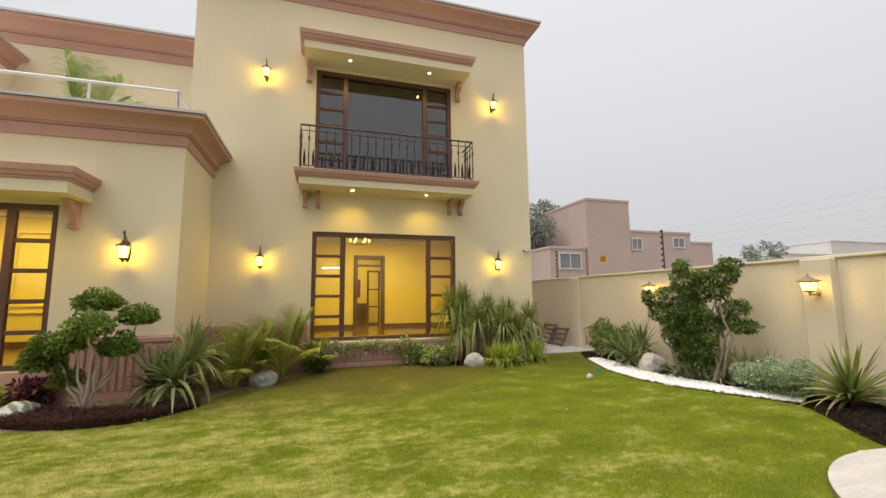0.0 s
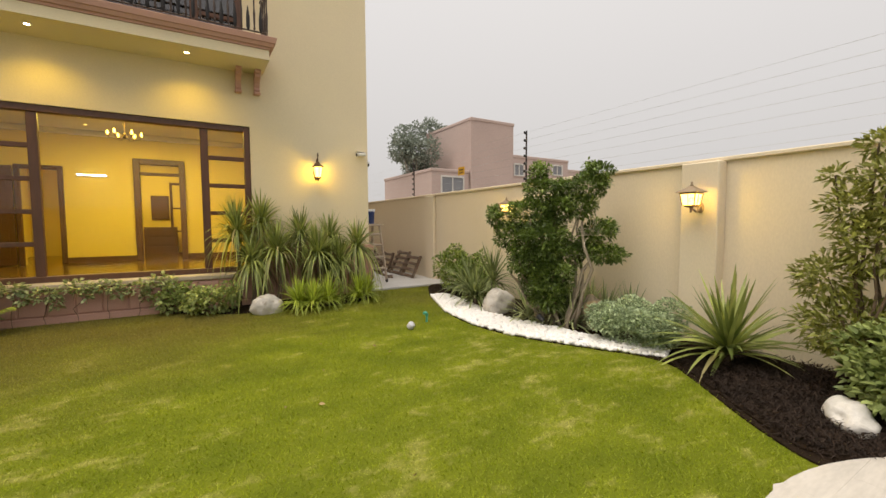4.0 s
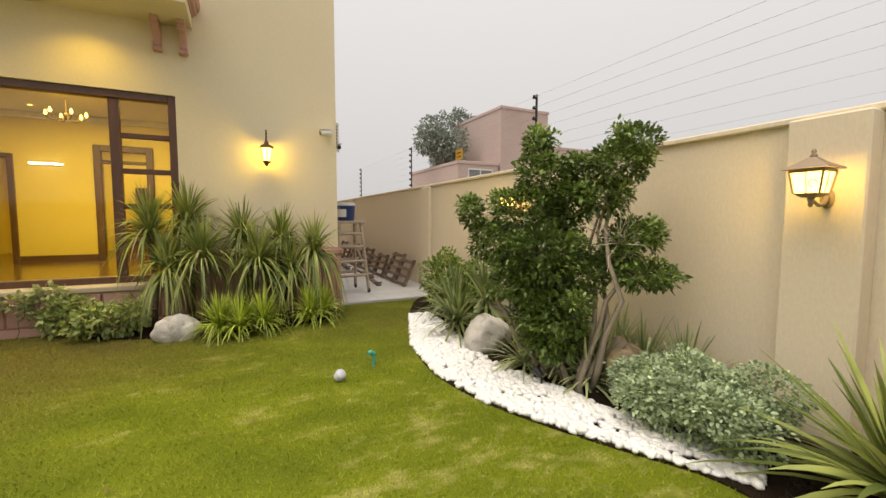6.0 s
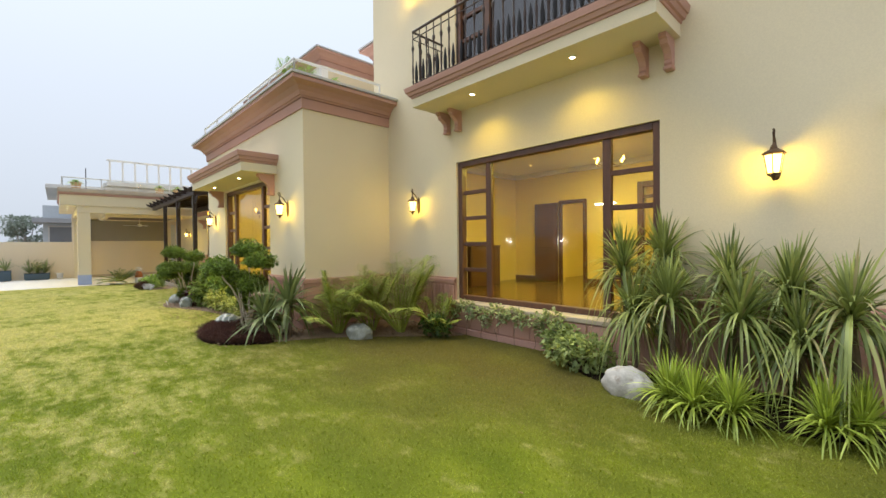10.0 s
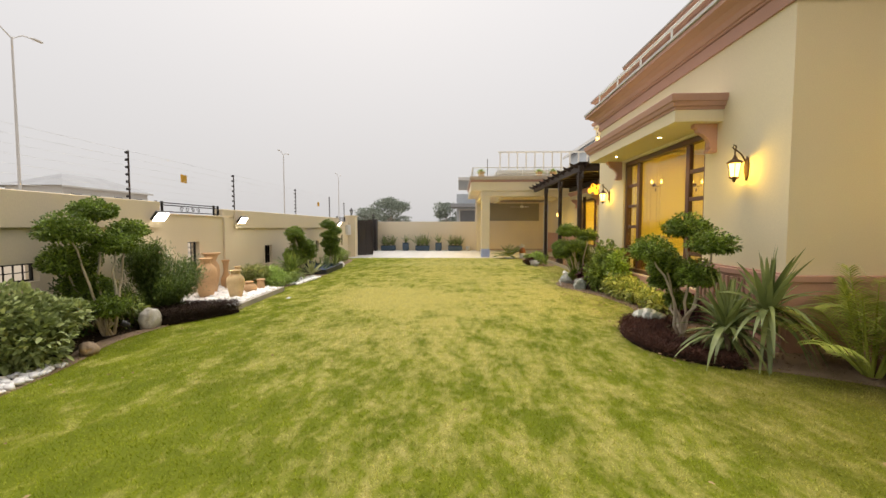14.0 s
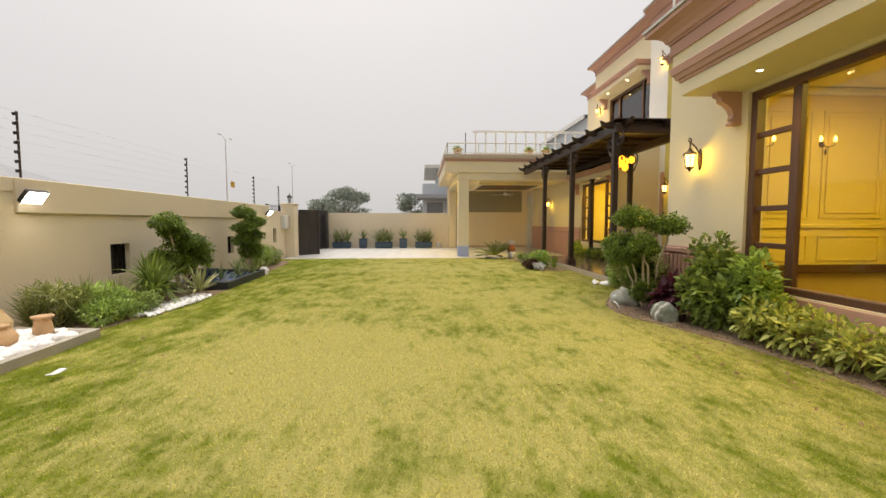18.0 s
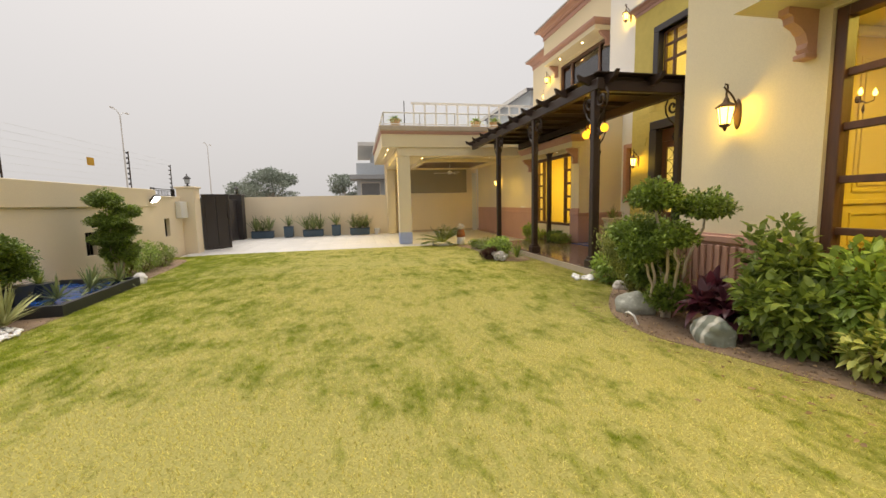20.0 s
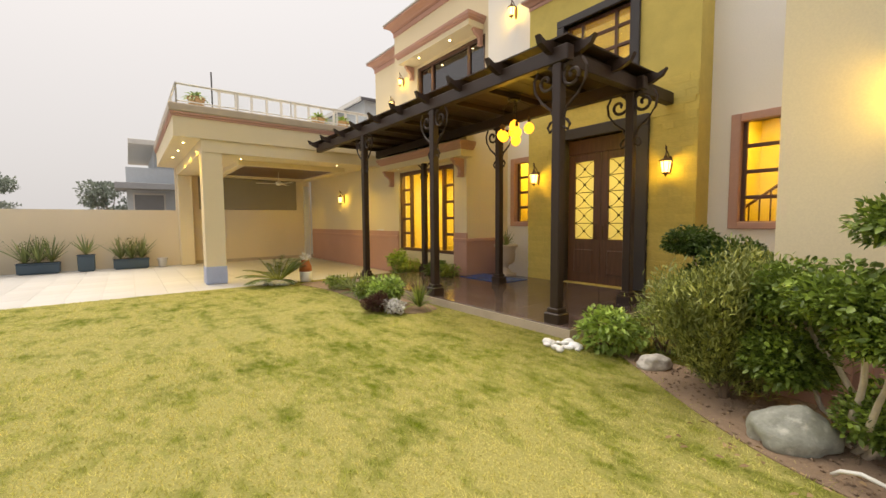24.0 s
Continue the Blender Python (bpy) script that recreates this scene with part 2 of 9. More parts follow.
FROSTED = frosted("frosted_cream_glass", (0.62, 0.60, 0.53))
LANTERNGLASS = glowing("lit_lantern_glass", (1.0, 0.62, 0.16), 4.5)
BULB = glowing("lit_bulb", (1.0, 0.74, 0.34), 45.0)
GLOBE = glowing("lit_globe", (1.0, 0.46, 0.03), 1.7)
FLOODFACE = glowing("lit_flood_face", (1.0, 0.96, 0.86), 26.0)
L_DARK = leafy("dark_green_leaf", (0.030, 0.062, 0.016), (0.13, 0.21, 0.045), 0.35)
L_TOPI = leafy("topiary_leaf", (0.05, 0.10, 0.016), (0.28, 0.38, 0.07), 0.4)
L_MID = leafy("mid_green_leaf", (0.085, 0.145, 0.026), (0.33, 0.41, 0.09), 0.4)
L_LIME = leafy("lime_leaf", (0.162, 0.257, 0.041), (0.405, 0.540, 0.121), 0.4)
L_STRAP = leafy("strap_leaf", (0.09, 0.145, 0.03), (0.46, 0.50, 0.15), 0.4, old=(0.40, 0.35, 0.16))
L_TUFT = leafy("bright_tuft_leaf", (0.22, 0.30, 0.03), (0.52, 0.60, 0.10), 0.4)
L_SPEAR = leafy("grey_green_spear", (0.13, 0.175, 0.055), (0.27, 0.31, 0.12), 0.45)
L_VARI = leafy("yellow_variegated_leaf", (0.22, 0.30, 0.045), (0.58, 0.57, 0.17), 0.45)
L_PALM = leafy("palm_leaflet", (0.17, 0.23, 0.03), (0.44, 0.48, 0.10), 0.4, old=(0.32, 0.27, 0.1))
L_SILVER = leafy("silver_leaf", (0.21, 0.30, 0.17), (0.50, 0.58, 0.36), 0.6)
L_RED = leafy("crimson_leaf", (0.06, 0.018, 0.028), (0.15, 0.035, 0.055), 0.35)
L_MULCH = leafy("red_brown_needle", (0.036, 0.012, 0.008), (0.111, 0.042, 0.026), 0.8)
L_BROWN = leafy("brown_mulch_fibre", (0.026, 0.014, 0.010), (0.068, 0.040, 0.028), 0.9)
L_PALE = leafy("pale_variegated_leaf", (0.182, 0.260, 0.091), (0.520, 0.546, 0.286), 0.45)
L_FICUS = leafy("glossy_ficus_leaf", (0.034, 0.07, 0.015), (0.19, 0.27, 0.06), 0.32)
L_YOUNG = leafy("young_ficus_leaf", (0.12, 0.20, 0.04), (0.32, 0.42, 0.11), 0.3)
# far leaves: distance haze is mixed into the base colour
L_FAR = leafy("haze_paled_leaf", (0.24, 0.28, 0.23), (0.27, 0.31, 0.26), 0.8)
L_CONIFER = leafy("conifer_spray", (0.045, 0.09, 0.018), (0.18, 0.25, 0.055), 0.5)
L_WHITE = leafy("white_petal", (0.600, 0.580, 0.550), (0.700, 0.700, 0.700), 0.5)


# ---- mesh tools ----
class Buf:
    """Vertices and faces of one mesh."""

    def __init__(self):
        self.v, self.f = [], []

    def add(self, verts, faces):
        k = len(self.v)
        self.v += [tuple(p) for p in verts]
        self.f += [tuple(i + k for i in f) for f in faces]
        return self

    def box(self, x0, x1, y0, y1, z0, z1, c=0.0):
        lo, hi = (x0, y0, z0), (x1, y1, z1)
        if c <= 0:
            v = [(a, b, d) for d in (z0, z1) for b in (y0, y1) for a in (x0, x1)]
            return self.add(v, [(0, 2, 3, 1), (4, 5, 7, 6), (0, 1, 5, 4), (2, 6, 7, 3), (0, 4, 6, 2), (1, 3, 7, 5)])
        c = min(c, 0.45 * min(hi[i] - lo[i] for i in range(3)))
        idx, v = {}, []
        for s in [(i, j, k) for i in (0, 1) for j in (0, 1) for k in (0, 1)]:
            for ax in range(3):
                p = [(lo[d], hi[d])[s[d]] + (0 if d == ax else (c, -c)[s[d]]) for d in range(3)]
                idx[s, ax] = len(v)
                v.append(p)
        f = []
        for ax in range(3):
            b, d = [q for q in range(3) if q != ax]
            for side in (0, 1):
                ring = []
                for i, j in ((0, 0), (1, 0), (1, 1), (0, 1)):
                    s = [0, 0, 0]
                    s[ax], s[b], s[d] = side, i, j
                    ring.append(idx[tuple(s), ax])
                f.append(ring)
        for ax in range(3):
            b, d = [q for q in range(3) if q != ax]
            for i in (0, 1):
                for j in (0, 1):
                    s0, s1 = [0, 0, 0], [0, 0, 0]
                    s0[b] = s1[b] = i
                    s0[d] = s1[d] = j
                    s1[ax] = 1
                    s0, s1 = tuple(s0), tuple(s1)
                    f.append((idx[s0, b], idx[s1, b], idx[s1, d], idx[s0, d]))
        for s in [(i, j, k) for i in (0, 1) for j in (0, 1) for k in (0, 1)]:
            f.append((idx[s, 0], idx[s, 1], idx[s, 2]))
        return self.add(v, f)

    def tube(self, pts, radii, n=8, cap=True):
        pts = [Vector(p) for p in pts]
        if isinstance(radii, (int, float)):
            radii = [radii] * len(pts)
        v, f = [], []
        for i, p in enumerate(pts):
            d = (pts[min(i + 1, len(pts) - 1)] - pts[max(i - 1, 0)]).normalized()
            a = d.cross(Vector((0.31, 0.95, 0.06)) if abs(d.z) > 0.9 else Vector((0, 0, 1))).normalized()
            b = d.cross(a)
            for k in range(n):
                t = 2 * math.pi * k / n
                v.append(p + (a * math.cos(t) + b * math.sin(t)) * radii[i])
        for i in range(len(pts) - 1):
            for k in range(n):
                q = (k + 1) % n
                f.append((i * n + k, i * n + q, (i + 1) * n + q, (i + 1) * n + k))
        if cap:
            f += [tuple(range(n - 1, -1, -1)), tuple(range((len(pts) - 1) * n, len(pts) * n))]
        return self.add(v, f)

    def lathe(self, prof, n=16, at=(0, 0, 0), square=False):
        v, f = [], []
        for r, z in prof:
            for k in range(n):
                t = 2 * math.pi * (k + 0.5) / n
                q = r / math.cos(math.pi / n) if square else r
                v.append((at[0] + q * math.cos(t), at[1] + q * math.sin(t), at[2] + z))
        for i in range(len(prof) - 1):
            for k in range(n):
                q = (k + 1) % n
                f.append((i * n + k, i * n + q, (i + 1) * n + q, (i + 1) * n + k))
        f += [tuple(range(n - 1, -1, -1)), tuple(range((len(prof) - 1) * n, len(prof) * n))]
        return self.add(v, f)

    def sweep(self, prof, path, closed=False):
        """A profile of (outward, z) run along a path of (x, y); outward is to the right of the way."""
        v, f, n, k = [], [], len(path), len(prof)
        for i in range(n):
            p = Vector(path[i])
            ds = []
            if i > 0 or closed:
                ds.append((p - Vector(path[i - 1])).normalized())
            if i < n - 1 or closed:
                ds.append((Vector(path[(i + 1) % n]) - p).normalized())
            ns = [Vector((d.y, -d.x)) for d in ds]
            m = ns[0] if len(ns) == 1 else (ns[0] + ns[1]) / max(0.3, 1 + ns[0].dot(ns[1]))
            v += [(p.x + m.x * o, p.y + m.y * o, z) for o, z in prof]
        for i in range(n if closed else n - 1):
            for j in range(k):
                q, e = (j + 1) % k, (i + 1) % n
                f.append((i * k + j, e * k + j, e * k + q, i * k + q))
        if not closed:
            f += [tuple(range(k)), tuple(range(n * k - 1, (n - 1) * k - 1, -1))]
        return self.add(v, f)

    def plate(self, ring, z0, z1):
        """A flat slab over a ring of (x, y)."""
        n = len(ring)
        v = [(x, y, z0) for x, y in ring] + [(x, y, z1) for x, y in ring]
        f = [tuple(range(n - 1, -1, -1)), tuple(range(n, 2 * n))]
        return self.add(v, f + [(i, (i + 1) % n, n + (i + 1) % n, n + i) for i in range(n)])

    def moved(self, m):
        self.v = [tuple(m @ Vector(p)) for p in self.v]
        return self

    def mesh(self, name, material, smooth=False):
        me = bpy.data.meshes.new(name)
        me.from_pydata(self.v, [], self.f)
        if len(self.f) < 4000:
            bm = bmesh.new()
            bm.from_mesh(me)
            bmesh.ops.recalc_face_normals(bm, faces=bm.faces)
            bm.to_mesh(me)
            bm.free()
        if smooth:
            me.polygons.foreach_set("use_smooth", [True] * len(me.polygons))
        me.materials.append(material)
        return me


def np_mesh(name, verts, faces, material, smooth=False):
    """A mesh from arrays; all faces have the same number of corners."""
    me = bpy.data.meshes.new(name)
    nv, (nf, k) = len(verts), faces.shape
    me.vertices.add(nv)
    me.vertices.foreach_set("co", np.ascontiguousarray(verts, dtype=np.float32).ravel())
    me.loops.add(nf * k)
    me.loops.foreach_set("vertex_index", np.ascontiguousarray(faces, dtype=np.int32).ravel())
    me.polygons.add(nf)
    me.polygons.foreach_set("loop_start", np.arange(0, nf * k, k, dtype=np.int32))
    me.polygons.foreach_set("loop_total", np.full(nf, k, dtype=np.int32))
    if smooth:
        me.polygons.foreach_set("use_smooth", np.ones(nf, dtype=bool))
    me.update(calc_edges=True)
    me.materials.append(material)
    return me


def ground_z(x, y):
    """The garden falls a little towards the front wall and the driveway."""
    return min(-0.1 * min(1.0, max(0.0, (0.8 - y) / 3.4)), -0.08 * min(1.0, max(0.0, (-14.5 - x) / 4.2)))


def ground_zs(x, y):
    return np.minimum(-0.1 * np.clip((0.8 - y) / 3.4, 0, 1), -0.08 * np.clip((-14.5 - x) / 4.2, 0, 1))


def planted(at):
    """A place given by its height over the garden's ground."""
    return (at[0], at[1], at[2] + ground_z(at[0], at[1]))


def thing(name, at, label, category, group="", kind="", turn=0.0):
    ob = new(name)
    ob.empty_display_size = 0.1
    ob.matrix_world = pose(*at, 0, 0, turn)
    return tagged(ob, label, category, group, kind)


def part(name, geo, material, parent, label="", smooth=False):
    me = geo.mesh(name, material, smooth) if isinstance(geo, Buf) else geo
    ob = new(name, me)
    ob.parent = parent
    return tagged(ob, label)


def setting(name, geo, material, label, category, smooth=False):
    me = geo.mesh(name, material, smooth) if isinstance(geo, Buf) else geo
    return tagged(new(name, me), label, category, "", "structure")


def wall_with(axis, a0, a1, b0, b1, z0, z1, holes=()):
    """A wall along axis 'x' or 'y' from a0 to a1, b0 to b1 thick, with openings (a0, a1, z0, z1) through it."""
    xs = sorted({a0, a1, *[h[0] for h in holes], *[h[1] for h in holes]})
    zs = sorted({z0, z1, *[h[2] for h in holes], *[h[3] for h in holes]})
    buf = Buf()

    def solid(i, j):
        if not (0 <= i < len(xs) - 1 and 0 <= j < len(zs) - 1):
            return False
        cx, cz = (xs[i] + xs[i + 1]) / 2, (zs[j] + zs[j + 1]) / 2
        return not any(h[0] < cx < h[1] and h[2] < cz < h[3] for h in holes)

    def pt(a, b, z):
        return (a, b, z) if axis == "x" else (b, a, z)

    for i in range(len(xs) - 1):
        for j in range(len(zs) - 1):
            if not solid(i, j):
                continue
            p, q, r, s = xs[i], xs[i + 1], zs[j], zs[j + 1]
            for b in (b0, b1):
                buf.add([pt(p, b, r), pt(q, b, r), pt(q, b, s), pt(p, b, s)], [(0, 1, 2, 3)])
            for di, dj, ends in ((-1, 0, ((p, r), (p, s))), (1, 0, ((q, r), (q, s))), (0, -1, ((p, r), (q, r))), (0, 1, ((p, s), (q, s)))):
                if not solid(i + di, j + dj):
                    (u, w), (u2, w2) = ends
                    buf.add([pt(u, b0, w), pt(u2, b0, w2), pt(u2, b1, w2), pt(u, b1, w)], [(0, 1, 2, 3)])
    return buf

# ---- ground ----
def lawn_material(name, level):
    m, n, l, p = principled(name)
    sx = n.new("ShaderNodeSeparateXYZ")
    tc = n.new("ShaderNodeTexCoord")
    l.new(tc.outputs["Object"], sx.inputs[0])

    def add(u, v, k):
        q = n.new("ShaderNodeMath")
        q.operation, q.inputs[1].default_value = "MULTIPLY_ADD", k
        l.new(u, q.inputs[0])
        l.new(v, q.inputs[2])
        return q.outputs[0]

    # worn dry along the middle of the west half, lush by the beds and to the east
    west = ramp_on(n, l, sx.outputs["X"], 3.0, -5.0)
    south = ramp_on(n, l, sx.outputs["Y"], 2.2, -1.2)
    big, mid, tuft = noise_at(n, l, 0.33, 3), noise_at(n, l, 1.5, 4, (1, 1.5, 1)), noise_at(n, l, 8.5, 4, (1, 1.5, 1))
    zero = n.new("ShaderNodeValue")
    zero.outputs[0].default_value = -3.18
    v = add(west, zero.outputs[0], 0.78)
    v = add(south, v, -0.5)
    v = add(ramp_on(n, l, sx.outputs["Y"], 4.0, 6.0), v, -0.15)
    v = add(big, v, 1.2)
    v = add(mid, v, 1.75)
    v = add(noise_at(n, l, 2.8, 3, (1.0, 1.9, 1)), v, 1.6)
    v = add(tuft, v, 1.65)
    worn = n.new("ShaderNodeVectorMath")
    worn.operation = "DISTANCE"
    worn.inputs[1].default_value = (-6.1, 1.5, 0)
    l.new(tc.outputs["Object"], worn.inputs[0])
    spot = ramp_on(n, l, add(mid, worn.outputs["Value"], 1.2), 2.3, 1.3)
    v = add(spot, v, 0.55)
    dry = ramp_on(n, l, v, 0.0, 0.85)
    fine = noise_at(n, l, 60, 6)
    c = mixed(n, l, ramp_on(n, l, mid, 0.35, 0.7), (0.175, 0.222, 0.011), (0.29, 0.335, 0.021))
    c = mixed(n, l, dry, c, (0.60, 0.54, 0.19))
    # thin grass over brown earth beside the house, the house's shade coloured in too
    thin = add(noise_at(n, l, 0.9, 4), ramp_on(n, l, sx.outputs["Y"], 4.3, 7.7), 0.9)
    thin = add(ramp_on(n, l, sx.outputs["X"], -5.0, -1.0), thin, 0.35)
    thin = add(ramp_on(n, l, sx.outputs["X"], 2.0, 4.5), thin, -0.5)
    c = mixed(n, l, ramp_on(n, l, thin, 0.85, 1.75), c, (0.175, 0.138, 0.037))
    c = mixed(n, l, ramp_on(n, l, fine, 0.3, 0.75), mixed(n, l, 0.45, c, (0.08, 0.11, 0.012)), c)
    g = n.new("ShaderNodeNewGeometry")
    c = mixed(n, l, ramp_on(n, l, g.outputs["Random Per Island"], 0.55, 1.0), c, mixed(n, l, 0.15, c, (0.60, 0.57, 0.22)))
    hv = n.new("ShaderNodeHueSaturation")
    hv.inputs["Value"].default_value = level
    hv.inputs["Saturation"].default_value = 1.0
    l.new(c, hv.inputs["Color"])
    c = hv.outputs["Color"]
    l.new(c, p.inputs["Base Color"])
    p.inputs["Roughness"].default_value = 0.8
    p.inputs["Specular IOR Level"].default_value = 0.15
    t = n.new("ShaderNodeBsdfTranslucent")
    l.new(c, t.inputs["Color"])
    ms = n.new("ShaderNodeMixShader")
    ms.inputs[0].default_value = 0.3
    l.new(p.outputs[0], ms.inputs[1])
    l.new(t.outputs[0], ms.inputs[2])
    l.new(ms.outputs[0], n["Material Output"].inputs["Surface"])
    b = n.new("ShaderNodeBump")
    b.inputs["Strength"].default_value, b.inputs["Distance"].default_value = 0.3, 0.02
    l.new(fine, b.inputs["Height"])
    l.new(b.outputs[0], p.inputs["Normal"])
    return m


LAWN = lawn_material("lawn_thatch", 0.92)
BLADES = lawn_material("lawn_blades", 1.5)
DUST = surface("dusty_ground", (0.30, 0.25, 0.19), 0.95, coarse=0.05, fine=3, spread=0.15)
setting("ground", Buf().add([(-600, -600, -0.16), (600, -600, -0.16), (600, 600, -0.16), (-600, 600, -0.16)], [(0, 1, 2, 3)]), DUST,
        "dusty pale ground running out to the hazy horizon", "ground")
def lawn_sheet():
    xs = [-18.86, -17.8, -16.7, -15.6, -14.5, -9.0, -3.0, 2.0, 7.85]
    ys = [-3.2, -2.6, -0.9, 0.8, 3.0, 6.0, 9.1]
    v = [(x, y, ground_z(x, y)) for x in xs for y in ys]
    k = len(ys)
    f = [(i * k + j, (i + 1) * k + j, (i + 1) * k + j + 1, i * k + j + 1) for i in range(len(xs) - 1) for j in range(k - 1)]
    b = Buf().add(v, f)
    return b.add([(-18.86, y, z) for y in ys for z in (-0.13, ground_z(-18.86, y))], [(2 * j, 2 * j + 1, 2 * j + 3, 2 * j + 2) for j in range(k - 1)])


lawn = setting("lawn", lawn_sheet(), LAWN,
               "mown green lawn with yellowed dry patches", "lawn")

# ---- house shell ----
# garden block with the balcony
E_Y = 9.12
setting("wall_garden_block", wall_with("x", -2.75, 5.79, E_Y, E_Y + 0.28, 0, 8.98, [(-0.03, 3.57, 0.58, 3.18), (-0.03, 3.5, 4.5, 7.3)]), STUCCO,
        "cream stucco two-storey garden front with wide window openings", "wall")
setting("wall_garden_side", wall_with("y", E_Y + 0.28, 22, 5.51, 5.79, 0, 8.98), STUCCO, "cream stucco side wall of the house", "wall")
setting("wall_garden_west", wall_with("y", E_Y + 0.28, 22, -2.75, -2.5, 4.3, 8.98), STUCCO, "cream stucco upper side wall", "wall")
setting("roof_garden_block", Buf().box(-2.75, 5.79, E_Y, 22, 8.98, 9.3), CEILING, "flat roof slab of the garden block", "roof")
# low front wing
W_Y = 7.09
setting("wall_wing", wall_with("x", -9.02, -2.2, W_Y, W_Y + 0.28, 0, 4.3, [(-7.28, -3.95, 0.52, 3.15)]), STUCCO,
        "cream stucco front of the low wing with a wide window", "wall")
setting("wall_wing_east", wall_with("y", W_Y + 0.28, E_Y + 0.0, -2.48, -2.2, 0, 4.3), STUCCO, "cream stucco end wall of the low wing", "wall")
setting("wall_wing_west", wall_with("y", W_Y + 0.28, 11.0, -9.02, -8.74, 0, 4.3), STUCCO, "cream stucco entry-side wall of the low wing", "wall")
setting("roof_wing", Buf().box(-9.02, -2.2, W_Y, E_Y, 4.3, 4.7).box(-8.73, -2.76, E_Y, 13.75, 4.3, 4.7).box(-9.5, -2.76, 13.75, 18, 9.35, 9.5), CEILING, "flat terrace roof of the low wing", "roof")
setting("wall_terrace_back", wall_with("x", -9.5, -2.75, 13.75, 14.0, 4.7, 9.35), STUCCO, "cream stucco upper wall behind the terrace", "wall")
setting("wall_terrace_back_west", wall_with("y", 14.0, 18, -9.5, -9.25, 7.5, 9.35), STUCCO, "cream stucco upper wall turning back from the terrace", "wall")
# entry: stone bay in a white wall
S_Y, N_Y = 10.35, 10.85
setting("wall_entry_east", wall_with("y", N_Y + 0.28, 18, -9.02, -8.74, 4.3, 8.36), STUCCO, "cream stucco upper side wall of the entry block", "wall")
setting("wall_entry_white", wall_with("x", -16.4, -8.74, N_Y, N_Y + 0.28, 0, 8.36, [(-10.48, -9.43, 1.43, 3.12), (-15.45, -14.85, 1.45, 3.0), (-14.2, -11.2, 0.2, 6.1)]), WHITEWALL,
        "white stucco entry wall with small wooden windows", "wall")
setting("wall_entry_stone", wall_with("x", -14.5, -10.87, S_Y, S_Y + 0.5, 0, 6.3, [(-13.55, -11.85, 0.15, 3.2), (-13.62, -11.98, 4.0, 5.6)]), STONE,
        "ochre split-stone entry bay round the front door", "wall")
# far block
F_Y = 9.4
setting("wall_far_block", wall_with("x", -26.4, -15.66, F_Y, F_Y + 0.28, -0.1, 4.25, [(-18.82, -16.14, 0.62, 2.97)]), STUCCO,
        "cream stucco front of the far block with a tall window", "wall")
U_Y = 11.3
setting("wall_far_upper", wall_with("x", -22.1, -16.4, U_Y, U_Y + 0.28, 4.2, 8.6, [(-20.55, -17.0, 5.3, 7.0)]), STUCCO,
        "cream stucco upper storey of the far block", "wall")
setting("wall_far_upper_back", wall_with("x", -25.7, -22.1, U_Y + 1.1, U_Y + 1.38, 4.2, 8.5), STUCCO, "cream stucco set-back upper wall", "wall")
setting("wall_far_upper_west", wall_with("y", U_Y + 0.28, 17, -22.1, -21.85, 4.2, 8.6), STUCCO, "cream stucco upper side wall of the far block", "wall")
setting("wall_far_east", wall_with("y", F_Y + 0.28, N_Y - 0.002, -15.94, -15.66, 0, 4.25), STUCCO, "cream stucco return wall of the far block", "wall")
setting("roof_far_block", Buf().box(-26.4, -15.66, F_Y, 17, 4.25, 4.45).box(-22.1, -16.4, U_Y, 17, 8.6, 8.8).box(-25.7, -22.1, U_Y + 1.1, 17, 8.5, 8.7).box(-16.4, -8.74, N_Y, 18, 8.36, 8.5), CEILING, "flat roofs of the far block", "roof")

# cornices
CORN = [(0.0, 0.0), (0.035, 0.0), (0.035, 0.2), (0.06, 0.205), (0.06, 0.235), (0.09, 0.24), (0.12, 0.31), (0.2, 0.38), (0.3, 0.42), (0.34, 0.43), (0.34, 0.5), (0.30, 0.51), (0.0, 0.51)]


def cornice(name, path, z, scale=1.0, label="terracotta painted roof cornice with stepped moulding"):
    prof = [(o * scale, z + h * scale) for o, h in CORN]
    ob = setting(name, Buf().sweep(prof, path), TERRA, label, "cornice")
    # no groove is cut here; a darker strip gives its shadow
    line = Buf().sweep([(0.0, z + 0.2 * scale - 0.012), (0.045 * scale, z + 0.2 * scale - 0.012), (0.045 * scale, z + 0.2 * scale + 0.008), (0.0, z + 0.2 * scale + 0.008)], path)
    part("groove_shadow_strip", line, TERRADARK, ob, "dark strip painted as a groove's shadow")
    cap = Buf().sweep([(0.0, z + 0.511 * scale), (0.37 * scale, z + 0.511 * scale), (0.37 * scale, z + 0.56 * scale), (0.0, z + 0.56 * scale)], path)
    part("coping", cap, PAVE, ob, "pale coping strip")
    return ob


cornice("cornice_wing", [(-9.02, 11.0), (-9.02, W_Y), (-2.2, W_Y), (-2.2, E_Y)], 4.3, 1.0)
cornice("cornice_garden", [(-2.75, 18), (-2.75, E_Y), (5.79, E_Y), (5.79, 22)], 8.98, 1.05)
cornice("cornice_terrace_back", [(-9.5, 18), (-9.5, 13.75), (-2.75, 13.75)], 9.35, 1.4)
cornice("cornice_entry_block", [(-16.4, N_Y), (-8.74, N_Y), (-8.74, 13.75)], 8.36, 0.95)
cornice("cornice_entry", [(-14.5, N_Y), (-14.5, S_Y), (-10.87, S_Y), (-10.87, N_Y)], 6.3, 0.42)
